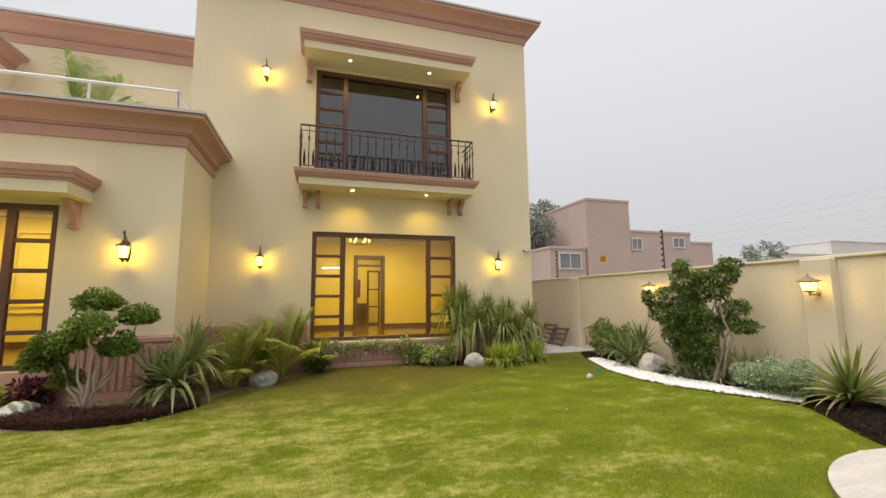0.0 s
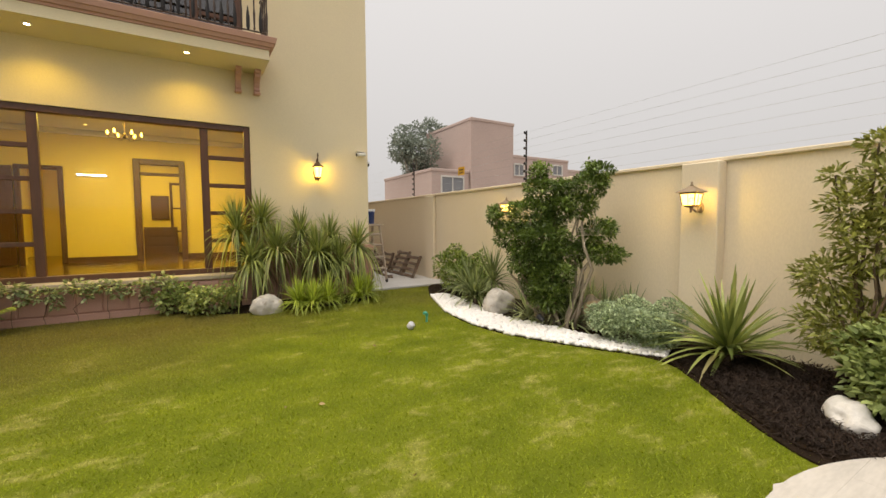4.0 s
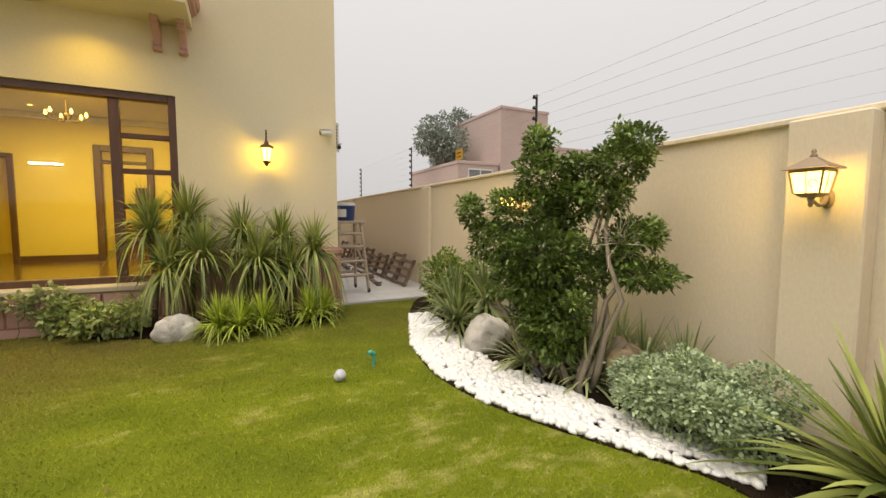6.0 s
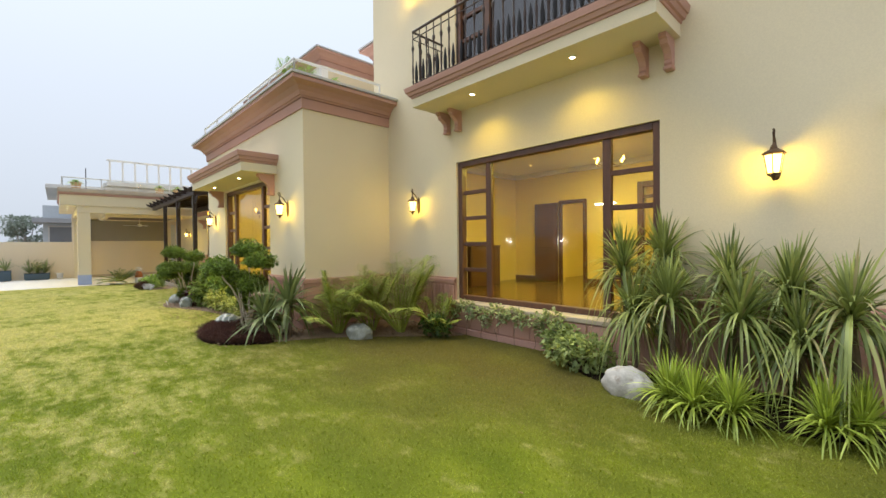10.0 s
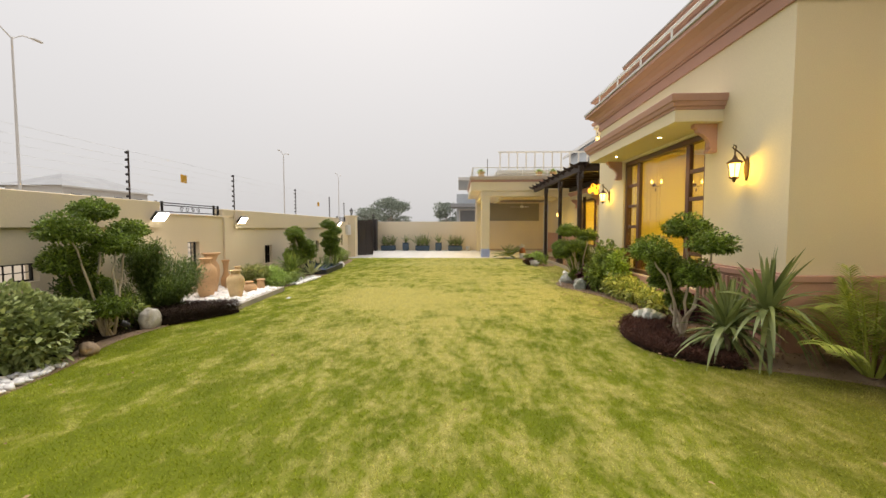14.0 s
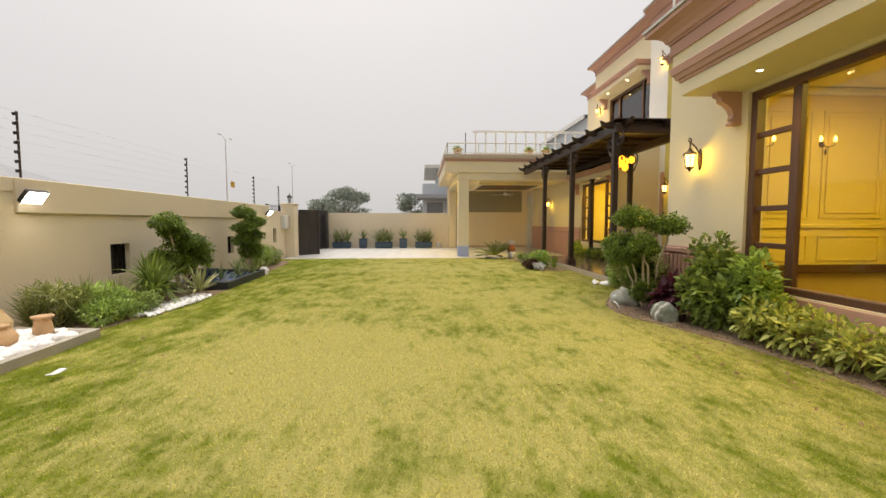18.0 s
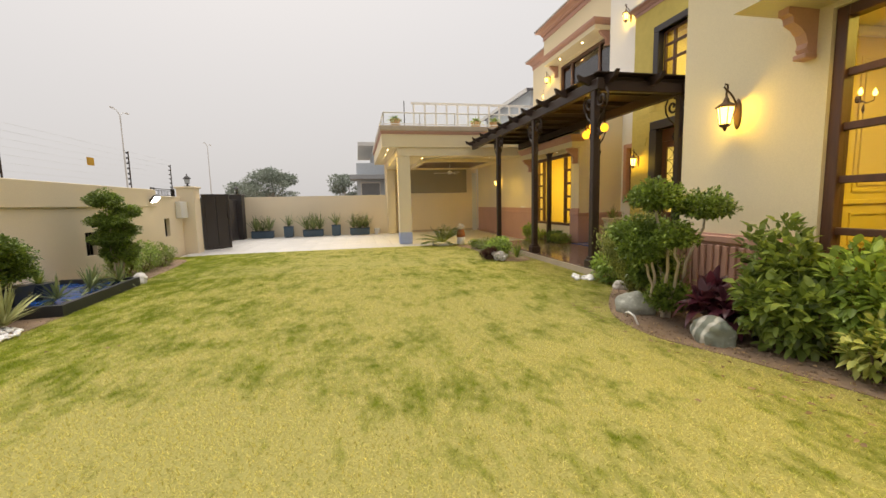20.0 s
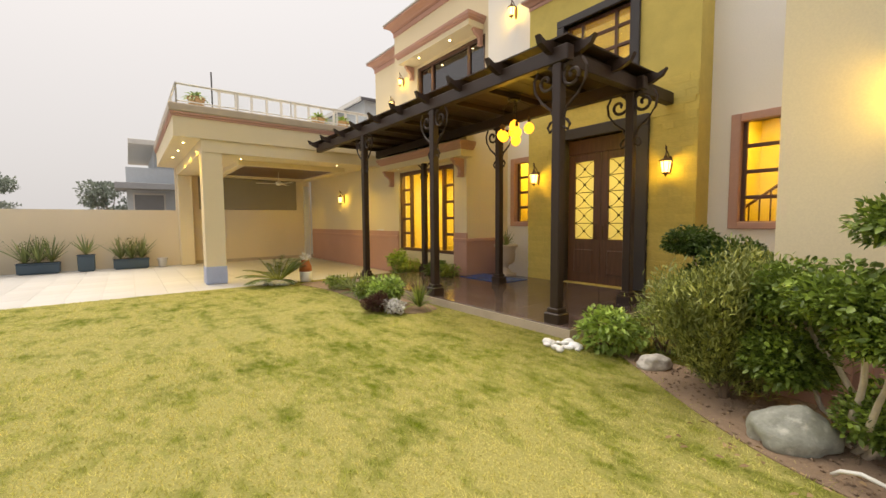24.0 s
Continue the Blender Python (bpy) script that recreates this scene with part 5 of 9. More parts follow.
def gate_leaf(name, at, turn, w, h, label):
    ob = thing(name, at, label, "gate", "gate leaves", turn=turn)
    part("gate_rim", Buf().box(0, w, -0.03, 0.03, 0.04, 0.12, 0.005).box(0, w, -0.03, 0.03, h - 0.08, h, 0.005).box(0, 0.08, -0.03, 0.03, 0.12, h - 0.08, 0.005).box(w - 0.08, w, -0.03, 0.03, 0.12, h - 0.08, 0.005), GATE, ob)
    n = round(w / 0.5)
    for i in range(n):
        a, b = 0.08 + (w - 0.16) * i / n, 0.08 + (w - 0.16) * (i + 1) / n
        part("gate_panel", Buf().box(a + 0.004, b - 0.004, -0.018, 0.018, 0.12, h - 0.08, 0.01), GATE, ob)
    part("handle", Buf().tube([(w - 0.14, 0.03, 1.2), (w - 0.14, 0.09, 1.22), (w - 0.14, 0.09, 1.4), (w - 0.14, 0.03, 1.42)], 0.014, 6).tube([(w - 0.14, -0.03, 1.2), (w - 0.14, -0.09, 1.22), (w - 0.14, -0.09, 1.4), (w - 0.14, -0.03, 1.42)], 0.014, 6), STEEL, ob)


gate_leaf("gate", (-20.42, -2.78, -0.1), 137, 1.02, 2.08, "dark painted metal gate leaf standing open")
gate_leaf("gate", (-25.79, -3.05, -0.1), 0, 5.3, 1.95, "dark painted metal driveway gate, closed")
mb = thing("meter_box", (-19.55, S + 0.002, 1.15), "pale grey electric meter box on the wall", "meter box")
part("box_body", Buf().box(-0.28, 0.28, 0, 0.16, 0, 0.56, 0.012), WHITEMETAL, mb)
part("box_door", Buf().box(-0.24, 0.24, 0.16, 0.17, 0.04, 0.52, 0.004), WHITEMETAL, mb)

# ---- paving ----
setting("driveway", Buf().box(-26.6, -18.86, -3.1, F_Y, -0.15, -0.112), RISER, "pale tiled driveway bed", "paving")
setting("side_path", Buf().box(5.84, 7.88, 9.15, 40, -0.1, 0.02), PAVE, "pale tiled side path", "paving")
porch = setting("porch", Buf().box(-17.2, -11.0, 7.04, S_Y, -0.1, 0.12), RISER, "raised porch with a pale stone riser", "porch")

# ---- carport ----
cp = setting("carport_roof", Buf().box(-26.8, -19.88, 3.72, 9.39, 3.6, 4.35), STUCCO, "cream flat carport roof with deep fascia", "roof")
EDGE = [(-26.8, 3.72), (-19.88, 3.72), (-19.88, 9.35)]
part("fascia_moulding", Buf().sweep([(0, 4.08), (0.025, 4.08), (0.025, 4.13), (0.05, 4.14), (0.05, 4.19), (0, 4.19)], EDGE), TERRA, cp, "terracotta moulding line")
part("coping", Buf().sweep([(0, 4.192), (0.06, 4.192), (0.075, 4.22), (0.075, 4.36), (0.06, 4.39), (0, 4.39)], EDGE), RISER, cp, "pale coping")
part("beam", Buf().box(-20.4, -19.93, 4.3, 9.39, 3.28, 3.599).box(-26.6, -20.401, 4.3, 4.75, 3.28, 3.599), STUCCO, cp, "cream beam")
part("inner_ceiling", Buf().box(-26.6, -20.402, 4.752, 9.39, 3.32, 3.598), STUCCO, cp, "cream dropped ceiling")
part("timber_ceiling", Buf().box(-24.8, -21.4, 5.6, 8.5, 3.24, 3.319), DOORWOOD, cp, "dark timber ceiling panel")
part("ceiling_frame", Buf().box(-25.0, -24.8, 5.4, 8.7, 3.18, 3.319).box(-21.4, -21.2, 5.4, 8.7, 3.18, 3.319).box(-24.8, -21.4, 5.4, 5.6, 3.18, 3.319).box(-24.8, -21.4, 8.5, 8.7, 3.18, 3.319), STUCCO, cp)
cpil = setting("carport_pillar", Buf().box(-20.4, -19.95, 4.3, 4.77, -0.1, 3.28, 0.01), STUCCO, "square cream carport pillar", "pillar")
BLUEWRAP = surface("pale_blue_wrap", (0.36, 0.42, 0.60), 0.6, spread=0.1)
part("plastic_wrap", Buf().box(-20.41, -19.94, 4.29, 4.78, -0.095, 0.36, 0.01), BLUEWRAP, cpil, "pale blue protective wrap")
setting("carport_pillar_far", Buf().box(-26.598, -26.15, 4.3, 4.75, -0.1, 3.28, 0.01), STUCCO, "square cream far carport pillar", "pillar")
cb = setting("wall_carport_back", wall_with("y", 4.25, 9.4, -26.82, -26.6, -0.16, 3.6), YARDWALL, "cream carport back wall", "wall")
PANEL = surface("dull_grey_blind", (0.28, 0.25, 0.19), 0.55, spread=0.06)
part("blind_panel", Buf().box(-26.599, -26.55, 5.0, 8.78, 2.03, 3.3, 0.01), PANEL, cb, "dull grey-brown blind panel")
part("skirting", Buf().box(-26.599, -26.57, 4.8, 9.35, -0.1, 0.02), RISER, cb)
DOORWHITE = surface("pale_door_paint", (0.62, 0.62, 0.62), 0.5, spread=0.05)
part("side_door", Buf().box(-26.599, -26.5, 9.1, 9.33, -0.1, 3.1, 0.01), DOORWHITE, cb, "narrow pale door edge")


def fan(at):
    ob = thing("ceiling_fan", at, "white ceiling fan at rest under the carport roof", "fan")
    part("down_rod", Buf().tube([(0, 0, 0), (0, 0, -0.35)], 0.012, 8), WHITEMETAL, ob)
    part("motor", Buf().lathe([(0.03, -0.3), (0.1, -0.34), (0.12, -0.39), (0.09, -0.44), (0.03, -0.46)], 14), WHITEMETAL, ob, smooth=True)
    for k in range(3):
        part("blade", Buf().box(0.1, 0.72, -0.065, 0.065, -0.405, -0.395, 0.004).moved(pose(0, 0, 0, 0, 0, 120 * k + 20)), WHITEMETAL, ob)


fan((-22.9, 7.0, 3.24))


def roof_rail(name, path, z, h, spacing, label, slats=False):
    ob = thing(name, (0, 0, 0), label, "railing")
    for i in range(len(path) - 1):
        a, b = Vector((*path[i], z)), Vector((*path[i + 1], z))
        n = max(1, round((b - a).length / spacing))
        up = Vector((0, 0, 1))
        part("top_rail", Buf().tube([a + up * h, b + up * h], 0.028, 6), WHITEMETAL, ob)
        part("lower_rail", Buf().tube([a + up * 0.08, b + up * 0.08], 0.018, 6), WHITEMETAL, ob)
        for k in range(n + 1):
            q = a + (b - a) * k / n
            part("post", Buf().tube([q, q + up * h], 0.022, 6), WHITEMETAL, ob)
        if not slats:
            p = part("pane", Buf().add([a + up * 0.1, b + up * 0.1, b + up * (h - 0.04), a + up * (h - 0.04)], [(0, 1, 2, 3)]), GLASS, ob, "clear glass infill")
            p.visible_shadow = False
    return ob


roof_rail("terrace_railing", [(-8.9, 7.0), (-2.35, 7.0), (-2.35, 9.0)], 4.86, 0.42, 1.35, "white pipe railing round the terrace", True)
roof_rail("carport_railing", [(-26.7, 3.82), (-19.95, 3.82), (-19.95, 9.3)], 4.39, 0.49, 1.3, "thin white railing with glass on the carport roof")


# ---- pergola ----
DARKBOARD = surface("dark_pergola_board", (0.032, 0.016, 0.010), 0.6, coarse=3, fine=30, spread=0.3, stretch=(6, 0.7, 6))
def pergola():
    ob = thing("pergola", (0, 0, 0.12), "dark brown steel and timber porch pergola with scroll brackets", "pergola")
    Z = -0.12
    front, back = 7.2, 9.1
    xs, xb = (-11.32, -14.02, -16.75), (-11.37, -14.25, -17.05)
    for x, y in [(x, front) for x in xs] + [(x, back) for x in xb]:
        p = part("post", Buf().box(x - 0.065, x + 0.065, y - 0.065, y + 0.065, 0.0, 3.48 + Z, 0.012), STEEL, ob)
        part("post_base", Buf().box(x - 0.12, x + 0.12, y - 0.12, y + 0.12, 0, 0.16, 0.015).box(x - 0.09, x + 0.09, y - 0.09, y + 0.09, 0.16, 0.22, 0.01), STEEL, p)
    x0, x1 = -19.6, -11.15
    for y in (front, back):
        part("beam", Buf().box(x0, x1, y - 0.07, y + 0.07, 3.48 + Z, 3.68 + Z, 0.012), STEEL, ob)
    part("end_beam", Buf().box(-11.4, -11.26, 7.271, 10.32, 3.48 + Z, 3.68 + Z, 0.012), STEEL, ob)
    n = 10
    for i in range(n):
        x = -11.4 - i * 0.9
        v = [(6.86, 3.78), (6.9, 3.68), (7.06, 3.61), (7.128, 3.6), (7.13, 3.682), (9.6, 3.682), (9.6, 3.77), (7.11, 3.77), (6.98, 3.73)]
        pr = [(x - 0.04, y, z + Z) for y, z in v] + [(x + 0.04, y, z + Z) for y, z in v]
        k = len(v)
        part("rafter", Buf().add(pr, [tuple(range(k)), tuple(range(2 * k - 1, k - 1, -1))] + [(j, k + j, k + (j + 1) % k, (j + 1) % k) for j in range(k)]), STEEL, ob)
    for i in range(3):
        y = 7.4 + i * 0.95
        v = [(-10.93, 3.78), (-10.99, 3.68), (-11.15, 3.61), (-11.258, 3.6), (-11.259, 3.682), (-11.37, 3.682), (-11.37, 3.77), (-11.17, 3.77), (-11.05, 3.73)]
        pr = [(x, y - 0.04, z + Z) for x, z in v] + [(x, y + 0.04, z + Z) for x, z in v]
        k = len(v)
        part("rafter_tail", Buf().add(pr, [tuple(range(k)), tuple(range(2 * k - 1, k - 1, -1))] + [(j, k + j, k + (j + 1) % k, (j + 1) % k) for j in range(k)]), STEEL, ob)
    for i in range(22):
        a = x0 + (x1 - x0) * i / 22
        part("ceiling_board", Buf().box(a + 0.006, a + (x1 - x0) / 22 - 0.006, 7.13, 9.6, 3.775 + Z, 3.795 + Z), DARKBOARD, ob)

    def scroll(x, y, dx, dy):
        pts = []
        for t in np.linspace(0, 1, 26):
            a = t * 2.6 * math.pi
            r = 0.14 * (1 - t) + 0.025
            pts.append((0.2 + r * math.cos(a + 1.8), 3.12 + r * math.sin(a + 1.8)))
        curve = [(0.06, 3.26)] + pts
        part("scroll_bracket", Buf().tube([(x + dx * u, y + dy * u, z + 0.18 + Z) for u, z in curve], 0.024, 7), STEEL, ob)
        c2 = [(0.07, 2.5), (0.14, 2.46), (0.17, 2.52), (0.13, 2.58), (0.07, 2.62), (0.12, 2.74), (0.27, 2.86), (0.38, 3.02), (0.4, 3.17), (0.34, 3.28)]
        part("scroll_bracket", Buf().tube([(x + dx * u, y + dy * u, z + 0.18 + Z) for u, z in c2], 0.019, 7), STEEL, ob)

    for x in xs:
        scroll(x, front, -1, 0)
        scroll(x, front, 1, 0)
    for x in xb:
        scroll(x, back, -1, 0)
        scroll(x, back, 1, 0)
    return ob


pergola()


def hanging_bulbs(x, y, z):
    ob = thing("pendant_cluster", (x, y, 3.65), "cluster of lit amber glass globes hung on cords", "pendant lamp")
    part("ceiling_plate", Buf().lathe([(0.12, 0), (0.12, -0.03), (0.05, -0.05)], 12), IRON, ob)
    for k, (dx, dy, dz) in enumerate(((-0.3, 0.0, 0.02), (-0.12, 0.12, 0.06), (0.1, -0.1, 0.1), (0.0, 0.05, -0.12), (0.28, 0.08, 0.05), (0.2, -0.15, -0.04), (-0.1, -0.16, -0.06))):
        q = (dx, dy, z - 3.65 + dz)
        cord = part("cord", Buf().tube([(dx * 0.2, dy * 0.2, -0.03), (dx, dy, -0.15), (dx, dy, q[2] + 0.2)], 0.006, 5), IRON, ob)
        part("socket", Buf().lathe([(0.02, 0.2), (0.026, 0.12), (0.03, 0.08)], 8, q), BRONZE, ob)
        prof = [(0.028, 0.1)] + [(0.088 * math.cos(a), 0.098 * math.sin(a)) for a in np.linspace(1.2, -1.45, 8)]
        g = part("glass_globe", Buf().lathe(prof, 14, q), GLOBE, ob, "lit amber glass globe", True)
        g.visible_shadow = False
    lamp_at("pendant_light", "POINT", (x, y, z), 20, 0.25)


hanging_bulbs(-13.1, 8.3, 3.05)

# ---- planting tools ----
rng = np.random.default_rng(11)


def unit(a):
    return a / np.maximum(np.linalg.norm(a, axis=-1, keepdims=True), 1e-9)


def leaf_mesh(name, P, D, L, W, material, fold=0.18, droop=0.15):
    """Small leaves: each a folded blade of four corners and a drooping tip."""
    n = len(P)
    D = unit(D)
    up = unit(rng.normal(0, 0.35, (n, 3)) + np.array([0, 0, 1.0]))
    sd = unit(np.cross(D, up))
    nr = np.cross(sd, D)
    L, W = np.broadcast_to(L, n)[:, None], np.broadcast_to(W, n)[:, None]
    dn = np.array([0, 0, 1.0]) * L * droop
    lo, hi = P + D * L * 0.32 - dn * 0.1, P + D * L * 0.7 - dn * 0.5
    u, w = sd * W * 0.5 + nr * W * fold, nr * W * fold - sd * W * 0.5
    v = np.stack([P, lo + u, hi + u * 0.75, P + D * L - dn, hi + w * 0.75, lo + w], 1).reshape(-1, 3)
    b = np.arange(n)[:, None] * 6
    f = np.concatenate([b + [0, 1, 2, 3], b + [0, 3, 4, 5]], 0)
    return np_mesh(name, v, f, material)


def strap_mesh(name, P, D, L, W, droop, material, seg=6):
    """Long strap leaves that arch over under their weight."""
    n = len(P)
    D = unit(D)
    sd = unit(np.cross(D, np.array([0, 0, 1.0]) + rng.normal(0, 0.15, (n, 3))))
    L, W, droop = (np.broadcast_to(a, n)[:, None] for a in (L, W, droop))
    rows = []
    for s in np.linspace(0, 1, seg + 1):
        c = P + D * L * s * (1 - 0.25 * droop * s) - np.array([0, 0, 1.0]) * L * droop * s ** 2
        w = W * (0.55 + 0.9 * s if s < 0.35 else 0.865 * ((1 - s) / 0.65) ** 0.7 + 0.02)
        nr = np.cross(sd, D)
        rows += [c + sd * w * 0.5 + nr * w * 0.18, c, c - sd * w * 0.5 + nr * w * 0.18]
    k = 3 * (seg + 1)
    v = np.stack(rows, 1).reshape(-1, 3)
    b = np.arange(n)[:, None] * k
    f = np.concatenate([b + [3 * i + j, 3 * i + j + 1, 3 * i + j + 4, 3 * i + j + 3] for i in range(seg) for j in (0, 1)], 0)
    return np_mesh(name, v, f, material, True)


def round_dirs(n, lo=0.0, hi=90.0, power=1.0):
    az = rng.uniform(0, 2 * math.pi, n)
    el = np.radians(lo + (hi - lo) * rng.uniform(0, 1, n) ** power)
    return np.stack([np.cos(az) * np.cos(el), np.sin(az) * np.cos(el), np.sin(el)], 1)


def lump_points(n, centre, radii, inner=0.6, top_only=False):
    """Points in the outer shell of an uneven lump, and the way out there."""
    d = unit(rng.normal(0, 1, (n, 3)))
    if top_only:
        d[:, 2] = np.where(d[:, 2] < 0, d[:, 2] * 0.7, d[:, 2])
    bumps = 1 + 0.13 * np.sin(d[:, 0] * 5.1 + centre[0]) * np.sin(d[:, 1] * 4.3 + centre[1] * 3) + 0.1 * np.sin(d[:, 2] * 7 + centre[0] * 5)
    r = (inner + (1 - inner) * rng.uniform(0, 1, n) ** 0.4) * bumps
    return np.array(centre) + d * r[:, None] * np.array(radii), d


def crown(name, lumps, per_m2, leaf, width, material, parent, inner=0.55, top_only=False, droop=0.15, label=""):
    P, D = [], []
    for c, r in lumps:
        area = 4 * math.pi * ((r[0] * r[1]) ** 1.6 / 3 + (r[0] * r[2]) ** 1.6 / 3 + (r[1] * r[2]) ** 1.6 / 3) ** (1 / 1.6)
        p, d = lump_points(int(area * per_m2), c, r, inner, top_only)
        P.append(p)
        D.append(d)
    P, D = np.concatenate(P), np.concatenate(D)
    n = len(P)
    D = unit(D + rng.normal(0, 0.55, (n, 3)) + np.array([0, 0, 0.25]))
    return part(name, leaf_mesh(name, P, D, leaf * rng.uniform(0.65, 1.25, n), width * rng.uniform(0.7, 1.2, n), material, droop=droop), material, parent, label)


def bent(p, q, k=7, wob=0.05, seed=0):
    """A crooked line between two points."""
    r = np.random.default_rng(seed)
    p, q = np.array(p, float), np.array(q, float)
    off = np.cumsum(r.normal(0, wob, (k, 3)), 0)
    t = np.linspace(0, 1, k)[:, None]
    off = off - t * off[-1] - (1 - t) * off[0]
    return [tuple(a) for a in p + (q - p) * t + off]


def shrub(at, rx, ry, h, leaf, width, material, label, name="shrub", per=420, stems=5, lumps=6, bark=BARK, group="", lift=0.0):
    ob = thing(name, planted(at), label, "shrub", group)
    r = np.random.default_rng(int(abs(at[0] * 97 + at[1] * 31)) + 3)
    ls = [((0, 0, lift + h * 0.45), (rx * 0.8, ry * 0.8, h * 0.48))]
    for i in range(lumps):
        a = 2 * math.pi * (i + r.uniform(0, 0.6)) / lumps
        q = r.uniform(0.45, 0.75)
        z = r.uniform(0.3, 0.75) * h
        ls.append(((rx * q * math.cos(a), ry * q * math.sin(a), lift + z), (rx * 0.42, ry * 0.42, h * r.uniform(0.2, 0.33))))
    for i in range(stems):
        c = ls[1 + i % (len(ls) - 1)][0]
        part("stem", Buf().tube(bent((0.04 * math.cos(i * 2), 0.04 * math.sin(i * 2), -0.03), c, 5, 0.03, i), [0.016, 0.014, 0.011, 0.009, 0.006], 5), bark, ob)
    crown("foliage", ls, per, leaf, width, material, ob)
    return ob


def cloud_tree(at, pads, label, bark=PALEBARK, leaf=L_TOPI, trunks=True, group="cloud-pruned trees"):
    """A cloud-pruned tree: crooked pale trunks, each with a clipped pad of small leaves."""
    ob = thing("topiary_tree", planted(at), label, "topiary", group)
    for i, (dx, dy, dz, r, h) in enumerate(pads):
        if trunks:
            part("trunk", Buf().tube(bent((0.05 * math.cos(2.4 * i), 0.05 * math.sin(2.4 * i), -0.04), (dx, dy, dz - h * 0.3), 8, 0.035, i + 5), list(np.linspace(0.024, 0.012, 8)), 7), bark, ob, smooth=True)
        h, r = h * 1.3, r * 1.04
        ls = [((dx, dy, dz), (r * 0.86, r * 0.86, h))]
        for k in range(6):
            a = 2 * math.pi * k / 6 + i
            q = 0.5 + 0.12 * math.sin(2.3 * k + i)
            ls.append(((dx + q * r * math.cos(a), dy + q * r * math.sin(a), dz - 0.1 * h), (r * 0.5, r * 0.5, h * (0.66 + 0.12 * math.sin(3.1 * k + i)))))
        crown("leaf_pad", ls, 1150, 0.046, 0.03, leaf, ob, inner=0.45, top_only=True)
    return ob


def strap_plant(name, at, heads, n, length, width, droop, material, label, stem=BARK, lo=-25, hi=85, group="", cat="plant"):
    ob = thing(name, planted(at), label, cat, group)
    for i, (dx, dy, dz) in enumerate(heads):
        if dz > 0.15:
            part("stem", Buf().tube(bent((dx * 0.3, dy * 0.3, -0.03), (dx, dy, dz), 6, 0.015, i), [0.04, 0.036, 0.033, 0.032, 0.035, 0.03], 8), stem, ob, smooth=True)
        D = round_dirs(n, lo, hi, 0.85)
        P = np.array([dx, dy, dz]) + D * 0.03 + np.stack([np.zeros(n), np.zeros(n), rng.uniform(-0.12, 0.05, n) * min(1, dz * 3 + 0.1)], 1)
        L = length * rng.uniform(0.65, 1.15, n)
        dr = droop * (1.15 - D[:, 2]) * rng.uniform(0.7, 1.25, n)
        part("leaf_rosette", strap_mesh("leaf_rosette", P, D, L, width * rng.uniform(0.75, 1.2, n), dr, material), material, ob)
    return ob


def palm(at, fronds, length, label, lo=20, hi=75, name="areca_palm", leaflet=0.3, material=L_PALM, bend=0.36, wide=0.022):
    ob = thing(name, planted(at), label, "palm", "palms")
    for i in range(fronds):
        a = 2 * math.pi * (i * 0.618) + at[0]
        el = math.radians(lo + (hi - lo) * ((i * 0.37) % 1.0))
        ln = length * (0.75 + 0.35 * ((i * 0.71) % 1.0))
        pts, ups = [], []
        for s in np.linspace(0, 1, 12):
            rr = ln * s * math.cos(el) * (1 - 0.1 * s)
            z = ln * s * math.sin(el) - bend * ln * s ** 2.6 * math.cos(el * 0.8)
            pts.append((0.06 * math.cos(a) + rr * math.cos(a), 0.06 * math.sin(a) + rr * math.sin(a), 0.02 + z))
        fr = part("frond", Buf().tube(pts, list(np.linspace(0.014, 0.003, 12)), 5), L_PALM, ob)
        P, D, Ls = [], [], []
        arr = np.array(pts)
        for s in np.linspace(0.2, 1.0, 28):
            k = min(10.999, s * 11)
            p = arr[int(k)] + (arr[int(k) + 1] - arr[int(k)]) * (k - int(k)) if k < 11 else arr[11]
            t = unit((arr[int(k) + 1] - arr[int(k)])[None])[0]
            sd = unit(np.cross(t, [0, 0, 1.0])[None])[0]
            for g in (-1, 1):
                P.append(p)
                D.append(sd * g * 0.95 + t * 0.6 + np.array([0, 0, 0.22]))
                Ls.append(leaflet * (0.55 + 0.9 * math.sin(math.pi * min(1, s * 0.95))) * ln / 1.2)
        part("leaflet", strap_mesh("leaflet", np.array(P), np.array(D), np.array(Ls), wide, 0.4, material, 4), material, fr)
    return ob


def boulder(at, sx, sy, sz, material, label, seed, turn=0.0, name="rock"):
    bm = bmesh.new()
    bmesh.ops.create_icosphere(bm, subdivisions=4, radius=1.0)
    off = Vector((seed * 3.1, seed * 1.7, seed * 0.9))
    for v in bm.verts:
        n1 = noise.noise(v.co * 1.1 + off)
        n2 = noise.noise(v.co * 2.7 + off)
        n3 = abs(noise.noise(v.co * 1.7 - off))
        v.co *= 1 + 0.24 * n1 + 0.1 * n2 - 0.16 * n3
        v.co.z = max(v.co.z, -0.45)
    me = bpy.data.meshes.new(name)
    bm.transform(Matrix.Diagonal((sx, sy, sz, 1)))
    bm.to_mesh(me)
    bm.free()
    me.polygons.foreach_set("use_smooth", [True] * len(me.polygons))
    me.materials.append(material)
    ob = new(name, me)
    ob.matrix_world = pose(at[0], at[1], at[2] + ground_z(at[0], at[1]) + 0.38 * sz, 0, 0, turn)
    return tagged(ob, label, "rock", "garden rocks")


def inside(ring, x, y):
    hit = np.zeros(len(x), bool)
    j = len(ring) - 1
    for i in range(len(ring)):
        (xi, yi), (xj, yj) = ring[i], ring[j]
        c = ((yi > y) != (yj > y)) & (x < (xj - xi) * (y - yi) / (yj - yi + 1e-12) + xi)
        hit ^= c
        j = i
    return hit


